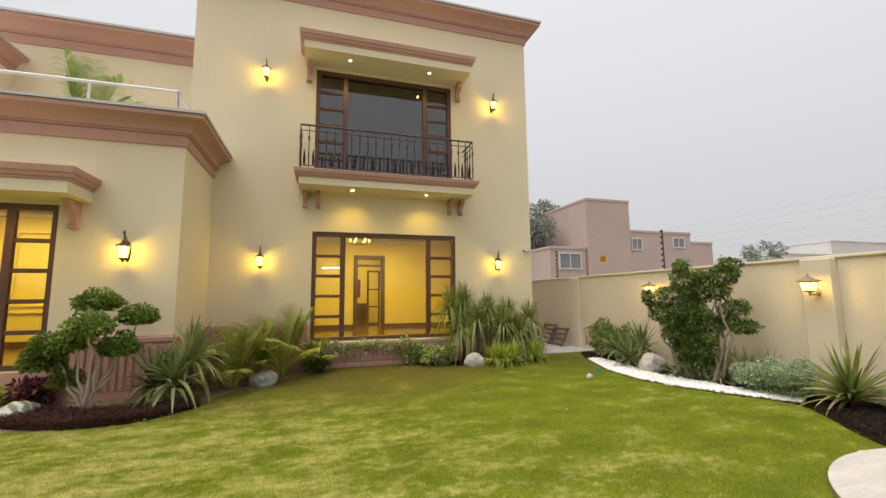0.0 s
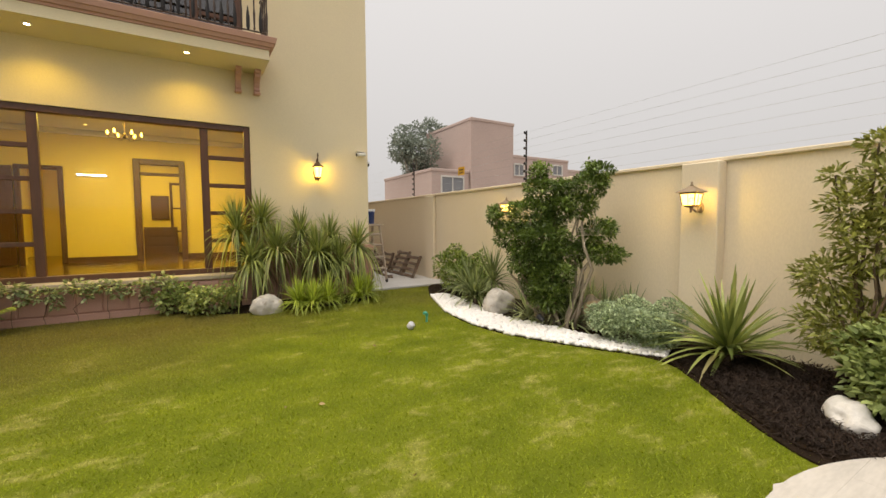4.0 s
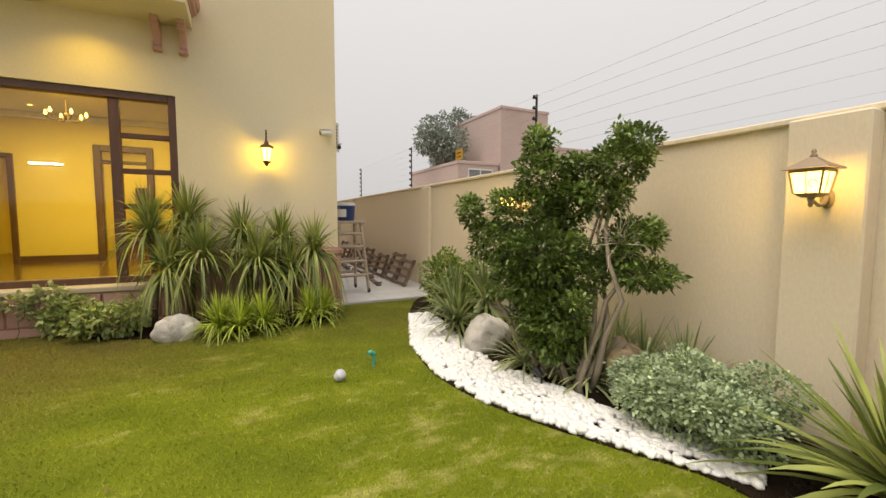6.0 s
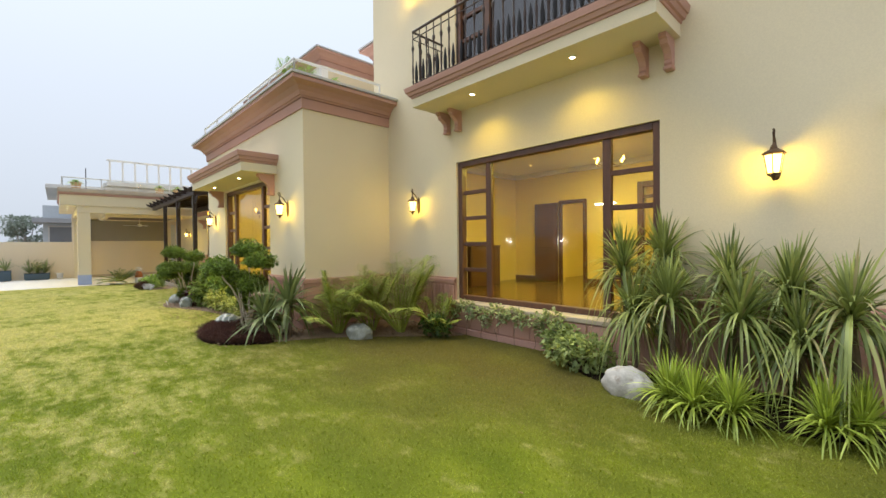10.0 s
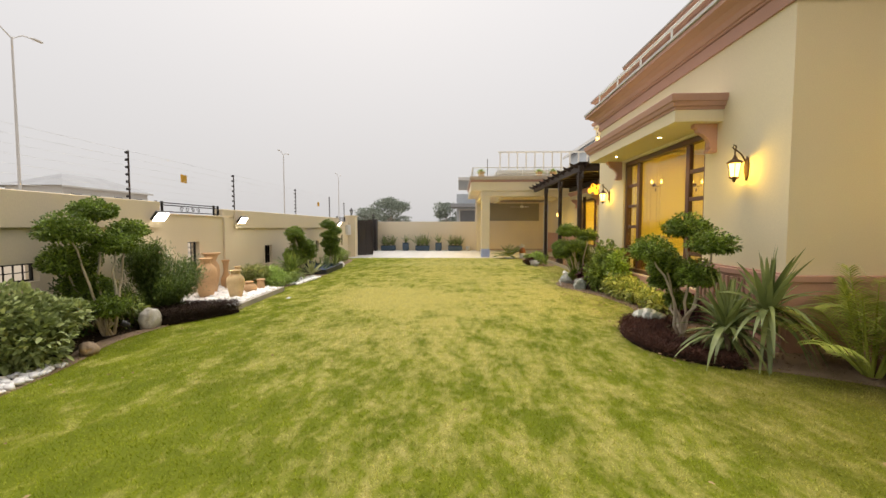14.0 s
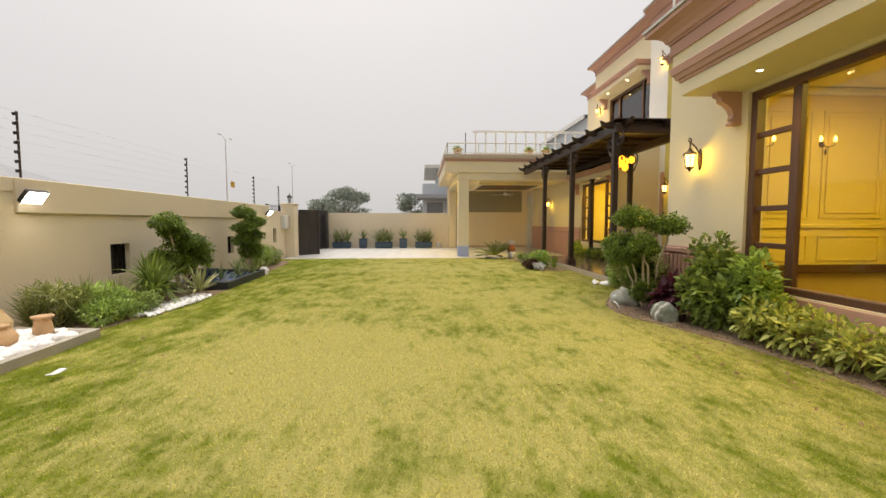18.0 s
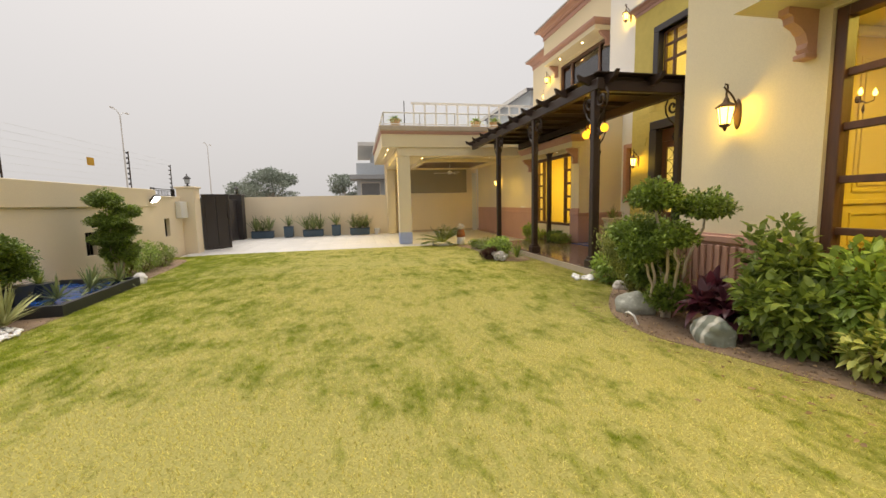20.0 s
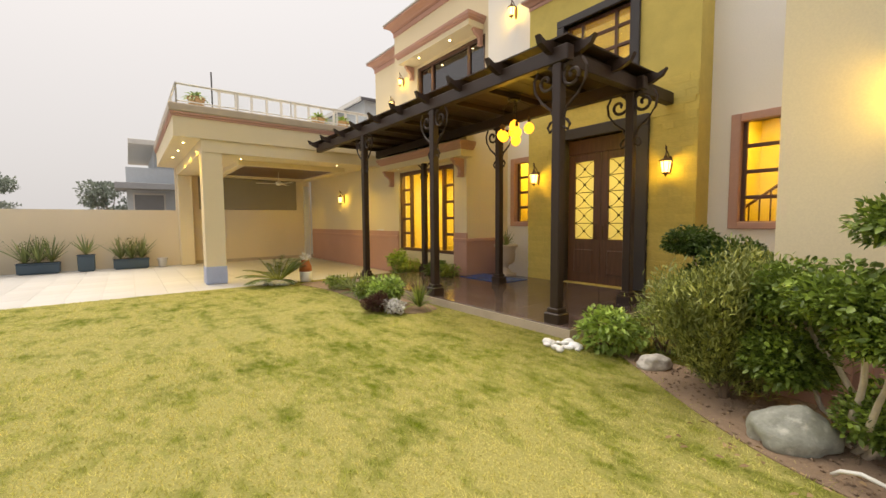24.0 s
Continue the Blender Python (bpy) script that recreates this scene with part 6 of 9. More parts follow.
def smooth_ring(ring, k=2):
    for _ in range(k):
        out = []
        for i in range(len(ring)):
            a, b = ring[i], ring[(i + 1) % len(ring)]
            out += [(0.75 * a[0] + 0.25 * b[0], 0.75 * a[1] + 0.25 * b[1]), (0.25 * a[0] + 0.75 * b[0], 0.25 * a[1] + 0.75 * b[1])]
        ring = out
    return ring


def scatter(ring, n):
    xs, ys = [p[0] for p in ring], [p[1] for p in ring]
    got = np.zeros((0, 2))
    while len(got) < n:
        x, y = rng.uniform(min(xs), max(xs), n * 2), rng.uniform(min(ys), max(ys), n * 2)
        m = inside(ring, x, y)
        got = np.concatenate([got, np.stack([x[m], y[m]], 1)])
    return got[:n]


# ---- beds ----
BED_EAST = smooth_ring([(6.63, 8.05), (6.38, 7.35), (6.08, 6.55), (5.93, 5.65), (6.03, 4.9), (6.38, 4.1), (6.83, 3.35), (6.43, 2.8), (5.98, 2.25), (5.63, 1.65), (6.28, 0.75), (7.08, -2.85), (7.79, -2.85), (7.79, 9.25), (7.28, 9.25)], 3)
BED_SOUTH = smooth_ring([(6.9, -3.19), (5.0, -1.7), (2.5, -1.3), (0.9, -1.2), (-0.1, -1.25), (-0.9, -1.45), (-1.6, -1.55), (-2.6, -1.95), (-3.4, -1.85), (-4.3, -1.66), (-4.6, -1.6), (-7.15, -1.75), (-7.5, -1.8), (-8.1, -1.66), (-10.0, -1.5), (-11.0, -1.56), (-13.4, -1.72), (-14.4, -1.95), (-16.2, -2.1), (-18.0, -2.4), (-18.2, -3.19)], 3)
BED_WING = smooth_ring([(-10.6, 7.2), (-10.0, 6.75), (-9.3, 6.2), (-8.8, 5.88), (-8.3, 5.7), (-7.7, 5.7), (-7.2, 5.95), (-6.0, 6.35), (-4.9, 6.45), (-4.3, 6.1), (-3.6, 5.6), (-2.9, 5.38), (-2.2, 5.42), (-1.7, 5.85), (-1.5, 6.5), (-1.15, 7.15), (-0.6, 7.75), (-0.05, 8.3), (0.35, 8.7), (0.4, 9.08), (-2.1, 9.1), (-2.1, 7.1), (-9.1, 7.1)], 3)
BED_DRAC = smooth_ring([(2.2, 8.9), (2.7, 8.4), (3.3, 8.15), (3.9, 8.05), (4.8, 8.0), (5.4, 8.2), (5.7, 8.6), (5.85, 9.1), (2.2, 9.1)], 3)
BED_PORCH = smooth_ring([(-18.5, 6.05), (-17.8, 6.15), (-16.8, 6.3), (-15.4, 6.2), (-14.2, 6.1), (-13.5, 6.2), (-13.35, 6.6), (-13.6, 7.03), (-17.2, 7.03), (-17.5, 7.6), (-18.5, 7.6)], 3)
def bed_sheet(ring, lift):
    """A thin sheet of soil that follows the ground."""
    n = len(ring)
    b = Buf().plate(ring, -0.14, 0.0)
    b.v = b.v[:n] + [(x, y, ground_z(x, y) + lift) for x, y in ring]
    return b


for nm, ring, m, z, lab in (("bed_east", BED_EAST, SOIL, 0.008, "dark soil bed along the side wall"), ("bed_south", BED_SOUTH, SAND, 0.008, "sandy soil bed along the front wall"),
                            ("bed_wing", BED_WING, SAND, 0.009, "sandy soil bed below the low wing"), ("bed_balcony", BED_DRAC, SOIL, 0.008, "dark soil bed below the balcony"), ("bed_porch", BED_PORCH, SAND, 0.008, "dark soil bed in front of the porch")):
    setting(nm, Buf().plate(ring, -0.14, 0.014) if nm == "bed_east" else bed_sheet(ring, z), m, lab, "flower bed")
setting("bed_soil_dark", bed_sheet(smooth_ring([(-0.2, -1.5), (-1.6, -1.75), (-2.4, -2.2), (-3.4, -2.1), (-4.6, -1.75), (-4.7, -3.19), (6.5, -3.19), (4.5, -1.9)], 1), 0.016), SOIL, "dark soil under the shrubs", "flower bed")

# ---- lawn blades ----
def grass_blades():
    n = 1250000
    x, y = np.where(rng.uniform(0, 1, n) < 0.9, rng.uniform(-13.5, 7.7, n), rng.uniform(-18.86, -13.5, n)), rng.uniform(-3.15, 9.05, n)
    ok = np.ones(n, bool)
    jx, jy = rng.normal(0, 0.06, n), rng.normal(0, 0.06, n)
    for ring in (BED_EAST, BED_SOUTH, BED_WING, BED_DRAC, BED_PORCH):
        ok &= ~inside(ring, x + jx, y + jy)
    ok &= (x - 5.2) ** 2 + (y - 0.02) ** 2 > 1.79 ** 2
    ok &= ~((y > 7.04) & (x < -10.95)) & ~((y > 8.9) & (x > -0.2) & (x < 3.7))
    x, y = x[ok], y[ok]
    k = len(x)
    P = np.stack([x, y, ground_zs(x, y) - 0.003], 1)
    tilt = unit(np.stack([rng.normal(0, 0.95, k), rng.normal(0, 0.95, k), np.full(k, 0.8)], 1))
    h = rng.uniform(0.018, 0.042, k)[:, None]
    a = rng.uniform(0, math.pi, k)
    s = np.stack([np.cos(a), np.sin(a), np.zeros(k)], 1) * rng.uniform(0.0025, 0.005, k)[:, None]
    v = np.stack([P - s, P + s, P + tilt * h], 1).reshape(-1, 3)
    f = np.arange(3 * k).reshape(-1, 3)
    ob = new("grass", np_mesh("grass", v, f, BLADES))
    tagged(ob, "short mown grass blades, green with dry tips", "grass", "", "stuff")


grass_blades()

# ---- round seat of pale stone planks ----
def round_patio():
    cx, cy, r = 5.2, 0.02, 1.78
    ring = [(cx + r * math.cos(2 * math.pi * i / 72), cy + r * math.sin(2 * math.pi * i / 72)) for i in range(72)]
    ob = setting("round_patio", Buf().plate(ring, -0.05, 0.052), RISER, "round paved seat of pale stone planks", "paving")
    w, k = 0.2, 0
    for j in range(-9, 9):
        y0, y1 = j * w, (j + 1) * w
        m = max(abs(y0), abs(y1))
        xm = math.sqrt(max(0, r * r - min(m, r - 0.02) ** 2))
        off = (0.37 * j) % 0.8
        u = -r - off
        while u < r:
            a, b = max(u, -1.8), u + 0.8
            pts = []
            q = [(a + 0.0003, y0 + 0.0003), (b - 0.0003, y0 + 0.0003), (b - 0.0003, y1 - 0.0003), (a + 0.0003, y1 - 0.0003)]
            # clip the plank to the circle
            dense = []
            for i in range(4):
                p0, p1 = q[i], q[(i + 1) % 4]
                dense += [(p0[0] + (p1[0] - p0[0]) * t, p0[1] + (p1[1] - p0[1]) * t) for t in np.linspace(0, 1, 9)[:-1]]
            rr = r - 0.004
            dense = [(px, py) if px * px + py * py <= rr * rr else (math.copysign(math.sqrt(max(0, rr * rr - py * py)), px), py) for px, py in dense]
            wide = max(p[0] for p in dense) - min(p[0] for p in dense)
            if wide > 0.03 and b > -r and a < r:
                clean = [dense[0]]
                for p in dense[1:]:
                    if math.hypot(p[0] - clean[-1][0], p[1] - clean[-1][1]) > 1e-4:
                        clean.append(p)
                part("stone_plank", Buf().plate([(cx + px, cy + py) for px, py in clean], 0.05, 0.064), TRAVERTINE, ob)
            u += 0.8
    part("rim", Buf().sweep([(0, -0.02), (0.025, -0.02), (0.025, 0.06), (0, 0.064)], list(reversed(ring)), True), TRAVERTINE, ob)


round_patio()

# ---- pebbles ----
PEB = [Buf().lathe([(0.004, -1.0), (0.62, -0.75), (0.98, -0.1), (0.72, 0.62), (0.004, 0.95)], 6).mesh("pebble", PEBBLE, True) for _ in range(1)]


def pebble_bed(name, ring, n, size, z, singles, label):
    ob = thing(name, (0, 0, 0), label, "pebbles")
    pts = scatter(ring, n)
    order = np.argsort(np.hypot(pts[:, 0] - 5.6, pts[:, 1] - 3.6))
    pts = pts[order]
    base = np.array([tuple(v.co) for v in PEB[0].vertices])
    tri = [tuple(p.vertices) for p in PEB[0].polygons]
    quads = np.array([t for t in tri if len(t) == 4])
    vs, fs = [], []
    for i, (x, y) in enumerate(pts):
        s = size * rng.uniform(0.6, 1.25)
        m = pose(x, y, z + ground_z(x, y) + s * rng.uniform(0.1, 0.5), rng.uniform(-25, 25), rng.uniform(-25, 25), rng.uniform(0, 360)) @ Matrix.Diagonal((s * rng.uniform(1.0, 1.5), s * rng.uniform(0.75, 1.0), s * rng.uniform(0.5, 0.75), 1))
        if i < singles:
            p = part("pebble", PEB[0], PEBBLE, ob)
            p.matrix_local = m
        else:
            mm = np.array(m)
            fs.append(quads + len(vs) * len(base))
            vs.append(base @ mm[:3, :3].T + mm[:3, 3])
    if vs:
        rest = part("pebble_rest", np_mesh("pebble_rest", np.concatenate(vs), np.concatenate(fs), PEBBLE, True), PEBBLE, ob)
        rest["kind"] = "stuff"
    return ob


PEB_EAST = [(6.6, 7.9), (6.35, 7.25), (6.08, 6.55), (5.95, 5.65), (6.05, 4.9), (6.4, 4.1), (6.84, 3.35), (7.08, 3.45), (6.83, 4.35), (6.7, 5.05), (6.58, 5.65), (6.68, 6.35), (6.83, 7.15), (6.88, 7.85)]
pebble_bed("pebble_strip", PEB_EAST, 3000, 0.034, 0.02, 300, "strip of loose white pebbles edging the bed")
pebble_bed("pebble_patch", [(3.0, -1.35), (0.9, -1.22), (-0.1, -1.27), (-0.9, -1.47), (-1.55, -1.6), (-1.5, -1.85), (-0.4, -1.8), (0.6, -1.9), (2.6, -2.0)], 900, 0.04, 0.02, 60, "patch of loose white pebbles by the front bed")
pebble_bed("pebble_patch", [(-8.3, -1.5), (-9.6, -1.42), (-10.1, -1.45), (-10.5, -1.9), (-9.4, -2.1), (-8.4, -1.95)], 500, 0.035, 0.02, 30, "patch of loose white gravel by the front bed")

# urn display: kerbed pebble bed
KERB = surface("grey_kerb_stone", (0.36, 0.33, 0.29), 0.8, coarse=3, fine=40, spread=0.2, bump=0.4)
setting("urn_bed_kerb", Buf().sweep([(0, -0.15), (0.12, -0.15), (0.12, 0.03), (0.1, 0.045), (0, 0.045)], [(-4.62, -3.18), (-4.6, -1.3), (-7.25, -1.45), (-7.45, -3.18)][::-1]), KERB, "low grey stone kerb round the urn bed", "kerb")
URN_RING = [(-4.74, -3.15), (-4.72, -1.42), (-7.15, -1.56), (-7.35, -3.15)]
setting("urn_bed_fill", Buf().plate(URN_RING, -0.14, -0.015), SAND, "filled bed under the urns", "flower bed")
pebble_bed("pebble_bed", URN_RING, 620, 0.078, 0.07, 300, "bed of large white pebbles round the clay urns")


def urn(at, prof, material, label, n=24, tilt=0.0, name="clay_urn"):
    ob = thing(name, planted(at), label, "urn", "clay urns")
    ob.matrix_world = ob.matrix_world @ pose(0, 0, 0, tilt, tilt * 0.4)
    part("body", Buf().lathe(prof, n), material, ob, smooth=True)
    r, z = prof[-1]
    part("lip", Buf().lathe([(r, z - 0.02), (r + 0.018, z - 0.01), (r + 0.02, z + 0.008), (r, z + 0.015), (r - 0.02, z - 0.015)], n), material, ob, smooth=True)
    part("neck_ring", Buf().lathe([(prof[-2][0] + 0.002, prof[-2][1] - 0.012), (prof[-2][0] + 0.014, prof[-2][1]), (prof[-2][0] + 0.002, prof[-2][1] + 0.012)], n), material, ob, smooth=True)
    return ob


BIG = [(0.14, 0), (0.17, 0.04), (0.21, 0.2), (0.26, 0.42), (0.275, 0.56), (0.25, 0.68), (0.18, 0.76), (0.13, 0.8), (0.12, 0.84), (0.15, 0.92)]
urn((-5.84, -2.6, 0.1), [(r * 0.84, z * 0.95) for r, z in BIG], TERRACOTTA, "tall terracotta clay urn standing in white pebbles")
urn((-6.5, -2.88, 0.1), [(r * 0.66, z * 0.98) for r, z in BIG[:7]] + [(0.1, 0.76), (0.13, 0.86), (0.19, 0.95)], TERRACOTTA, "flared terracotta clay vase standing in white pebbles")
urn((-5.68, -1.84, 0.1), [(r * 0.68, z * 0.66) for r, z in BIG], CLAYPALE, "pale clay jar standing in white pebbles")
urn((-7.22, -2.95, 0.1), [(0.07, 0), (0.11, 0.08), (0.13, 0.2), (0.1, 0.32), (0.06, 0.4), (0.055, 0.55), (0.085, 0.72)], TERRACOTTA, "slim clay bottle vase standing in white pebbles")
urn((-7.05, -2.55, 0.1), [(0.1, 0), (0.15, 0.05), (0.172, 0.1), (0.165, 0.115), (0.178, 0.13), (0.17, 0.15), (0.18, 0.165), (0.165, 0.2), (0.11, 0.29), (0.065, 0.36), (0.06, 0.5), (0.068, 0.58)], CLAYPALE, "long-necked pale clay jug standing in white pebbles")
urn((-6.5, -1.97, 0.1), [(0.09, 0), (0.16, 0.05), (0.18, 0.12), (0.14, 0.19), (0.08, 0.22), (0.09, 0.25)], TERRACOTTA, "squat terracotta clay pot standing in white pebbles")
urn((-7.03, -1.95, 0.1), [(0.085, 0), (0.1, 0.05), (0.09, 0.14), (0.075, 0.19), (0.09, 0.24)], TERRACOTTA, "small waisted terracotta pot standing in white pebbles")

# dark planter trough near the gate
TROUGH = surface("black_trough_paint", (0.025, 0.028, 0.035), 0.5)
BLUETILE = surface("blue_glazed_tile", (0.02, 0.09, 0.36), 0.15, coarse=8, fine=30, spread=0.4, rand=0.2)
tr = setting("planter_trough", Buf().sweep([(0, -0.14), (0.08, -0.14), (0.08, 0.1), (0, 0.1)], [(-13.6, -3.15), (-13.45, -1.7), (-10.95, -1.55), (-10.9, -3.15)]), TROUGH, "black low trough with blue water tiles", "trough")
part("blue_lining", Buf().plate([(-13.5, -3.1), (-13.35, -1.8), (-11.05, -1.66), (-11.0, -3.1)], -0.1, 0.02), BLUETILE, tr, "blue glazed lining")

# ---- east bed planting ----
GREYBARK = surface("grey_brown_bark", (0.30, 0.25, 0.19), 0.9, coarse=6, fine=50, spread=0.3, bump=0.7, depth=0.01)


def ficus():
    ob = thing("ficus_tree", (6.9, 5.02, 0.02), "dense dark-green broadleaf tree with several crooked trunks", "tree")
    # a dense eastern mass down to the soil and a second, barer stem with tiers of leaves
    mass = [((-0.3, 0.12, 1.5), (0.3, 0.32, 0.28)), ((-0.18, 0.02, 1.84), (0.22, 0.24, 0.2)), ((-0.22, 0.05, 2.08), (0.12, 0.13, 0.14)), ((-0.5, 0.3, 1.24), (0.22, 0.22, 0.2)), ((-0.66, 0.4, 1.5), (0.11, 0.12, 0.15)),
            ((-0.25, -0.05, 1.15), (0.36, 0.36, 0.28)), ((-0.36, 0.1, 0.92), (0.27, 0.27, 0.22)), ((0.05, 0.3, 0.8), (0.32, 0.32, 0.28)), ((-0.2, -0.2, 0.7), (0.28, 0.28, 0.24)), ((0.1, 0.25, 1.3), (0.3, 0.3, 0.32)), ((0.02, -0.22, 0.98), (0.26, 0.24, 0.2)),
            ((-0.16, -0.1, 0.42), (0.24, 0.24, 0.2)), ((0.02, -0.05, 0.36), (0.24, 0.24, 0.18)), ((-0.05, 0.12, 0.52), (0.3, 0.3, 0.24)), ((0.02, -0.1, 1.6), (0.2, 0.22, 0.2)), ((0.06, -0.12, 1.85), (0.11, 0.12, 0.16))]
    tiers = [((0.2, -0.42, 1.9), (0.27, 0.26, 0.16)), ((0.32, -0.5, 2.08), (0.2, 0.2, 0.11)), ((0.12, -0.36, 1.62), (0.22, 0.22, 0.15)), ((0.32, -0.52, 1.32), (0.24, 0.25, 0.12)), ((0.36, -0.6, 1.0), (0.27, 0.28, 0.1)), ((0.24, -0.42, 1.12), (0.18, 0.18, 0.1))]
    ends = mass + tiers
    for i, (c, r) in enumerate(ends):
        b = (0.1 * math.cos(i * 2.2), (-0.3 if c[1] < -0.33 else 0.1) + 0.08 * math.sin(i * 2.2), -0.03)
        part("limb", Buf().tube(bent(b, c, 9, 0.05, i), list(np.linspace(0.03, 0.008, 9)), 7), GREYBARK, ob, smooth=True)
    crown("foliage", ends, 1750, 0.047, 0.026, L_FICUS, ob, inner=0.3)
    tips = [((c[0] + r[0] * 0.7 * math.cos(i * 1.9 + k), c[1] + r[1] * 0.7 * math.sin(i * 1.9 + k), c[2] + r[2] * 0.4), (0.1, 0.1, 0.1)) for i, (c, r) in enumerate(ends) for k in (0, 2.2)]
    crown("young_foliage", tips, 1300, 0.046, 0.024, L_YOUNG, ob, inner=0.1)
    for i in range(16):
        q = np.array([0.16, -0.5, 1.25])
        e = q + unit(rng.normal(0, 1, (1, 3)) + np.array([[-0.5, 0, 0.5]]))[0] * 0.36
        part("bare_twig", Buf().tube(bent(q, e, 5, 0.02, i), [0.005, 0.004, 0.003, 0.002, 0.0015], 4), PALEBARK, ob)


ficus()
shrub((7.43, 8.25, 0.02), 0.42, 0.5, 1.0, 0.07, 0.04, L_MID, "leafy mid-green shrub by the side wall", per=500)
shrub((7.38, 7.5, 0.02), 0.4, 0.4, 0.8, 0.07, 0.04, L_TOPI, "leafy green shrub by the side wall", per=450)
for x, y, hd in ((6.7, 6.57, 0.2), (7.23, 6.75, 0.4), (7.03, 7.3, 0.25)):
    strap_plant("spear_plant", (x, y, 0.02), [(0, 0, hd)], 90, 0.66, 0.05, 0.42, L_SPEAR, "spiky grey-green strap-leaved plant in the side bed", group="spear plants")
for x, y in ((7.58, 4.65), (7.08, 5.1), (7.53, 5.45), (7.68, 5.05), (7.18, 4.75), (7.63, 4.3), (7.0, 4.75), (6.8, 5.35), (7.5, 4.85)):
    strap_plant("striped_grass", (x, y, 0.02), [(0, 0, 0.05)], 95, 0.62, 0.03, 0.55, L_PALE, "arching striped grass tuft under the tree", group="grass tufts")
shrub((7.08, 3.87, 0.02), 0.46, 0.54, 0.56, 0.032, 0.024, L_SILVER, "low silvery green mounded shrub", per=2300, stems=6, lumps=10)
strap_plant("yucca", (7.08, 2.87, 0.02), [(0, 0, 0.16)], 120, 0.86, 0.058, 0.42, L_STRAP, "large spiky yucca with long pointed leaves", hi=80, lo=5)


L_LOOSE = leafy("olive_green_leaf", (0.20, 0.22, 0.045), (0.38, 0.39, 0.10), 0.45)
L_SAGE = leafy("pale_sage_leaf", (0.15, 0.22, 0.06), (0.42, 0.48, 0.18), 0.45)


def tall_shrub():
    ob = thing("tall_shrub", (7.2, 1.89, 0.02), "tall loose green shrub against the side wall", "shrub")
    ends = [((0, 0, 1.25), (0.24, 0.28, 0.26)), ((0.05, 0.2, 1.52), (0.18, 0.18, 0.2)), ((-0.08, -0.2, 1.48), (0.2, 0.19, 0.2)), ((0, 0.3, 0.95), (0.22, 0.22, 0.2)), ((-0.02, -0.32, 1.0), (0.22, 0.24, 0.22)), ((0, -0.02, 1.76), (0.16, 0.18, 0.15)), ((0.1, -0.24, 1.85), (0.12, 0.14, 0.12)), ((0.02, 0.05, 2.02), (0.1, 0.12, 0.1)),
            ((0.08, -0.2, 2.12), (0.09, 0.13, 0.06)), ((0, 0.15, 0.55), (0.3, 0.34, 0.26)), ((0, -0.3, 0.6), (0.3, 0.3, 0.26)), ((0.05, -0.14, 2.4), (0.07, 0.1, 0.045)), ((0.04, 0.3, 1.8), (0.09, 0.1, 0.08)), ((0, -0.45, 1.3), (0.13, 0.13, 0.12))]
    for i, (c, r) in enumerate(ends):
        part("stem", Buf().tube(bent((0.03 * i - 0.1, 0.02, -0.03), c, 8, 0.03, i), list(np.linspace(0.02, 0.006, 8)), 6), BARK, ob)
    crown("foliage", ends, 1050, 0.075, 0.027, L_LOOSE, ob, inner=0.15)


tall_shrub()
shrub((6.93, 1.35, 0.02), 0.58, 0.62, 0.74, 0.075, 0.045, L_SAGE, "broad rounded green shrub beside the round seat", per=760, lumps=12)
shrub((7.28, 0.25, 0.02), 0.55, 0.6, 0.75, 0.085, 0.055, L_SAGE, "rounded green shrub beside the round seat", per=480, lumps=8)
boulder((6.83, 6.1, 0.02), 0.32, 0.24, 0.27, ROCKPALE, "pale grey garden boulder in white pebbles", 1, 20)
boulder((7.28, 4.67, 0.02), 0.25, 0.22, 0.33, ROCKSTRIPE, "ochre brown boulder under the tree", 2, 60)
boulder((6.5, 1.85, 0.03), 0.21, 0.13, 0.13, surface("white_garden_rock", (0.66, 0.64, 0.61), 0.7, coarse=5, fine=40, spread=0.15, bump=0.5, depth=0.01), "pale rock in the dark soil bed", 3, 30)
PVC = surface("green_plastic", (0.08, 0.42, 0.34), 0.4)
sp = thing("sprinkler", (5.5, 6.1, 0.0), "green plastic garden tap standing in the lawn", "sprinkler")
part("riser_pipe", Buf().tube([(0, 0, -0.03), (0, 0, 0.1)], 0.016, 8), PVC, sp)
part("valve_head", Buf().tube([(0, 0, 0.09), (0, 0, 0.12), (-0.03, -0.01, 0.145), (-0.06, -0.02, 0.14)], [0.024, 0.026, 0.024, 0.02], 8), PVC, sp)
CAPGREY = surface("pale_grey_plastic", (0.55, 0.56, 0.62), 0.45)
cc = thing("hose_cap", (5.1, 5.86, 0.0), "pale grey plastic cap lying on the lawn", "cap")
part("cap_body", Buf().lathe([(0.045, 0), (0.05, 0.01), (0.05, 0.06), (0.04, 0.075)], 14).moved(pose(0, 0, 0.03, 35, 20, 0)), CAPGREY, cc, smooth=True)
for i, (x, y, t) in enumerate(((6.63, 4.9, 200), (6.7, 5.5, 160))):
    g = thing("garden_spike_light", (x, y, 0.03), "small black spike light among the pebbles", "garden light", "spike lights", turn=t)
    part("spike", Buf().tube([(0, 0, -0.03), (0, 0, 0.08)], 0.01, 6), BLACKPLASTIC, g)
    part("head", Buf().lathe([(0.03, 0), (0.035, 0.05), (0.04, 0.09)], 10).moved(pose(0, 0, 0.09, 50)), BLACKPLASTIC, g)

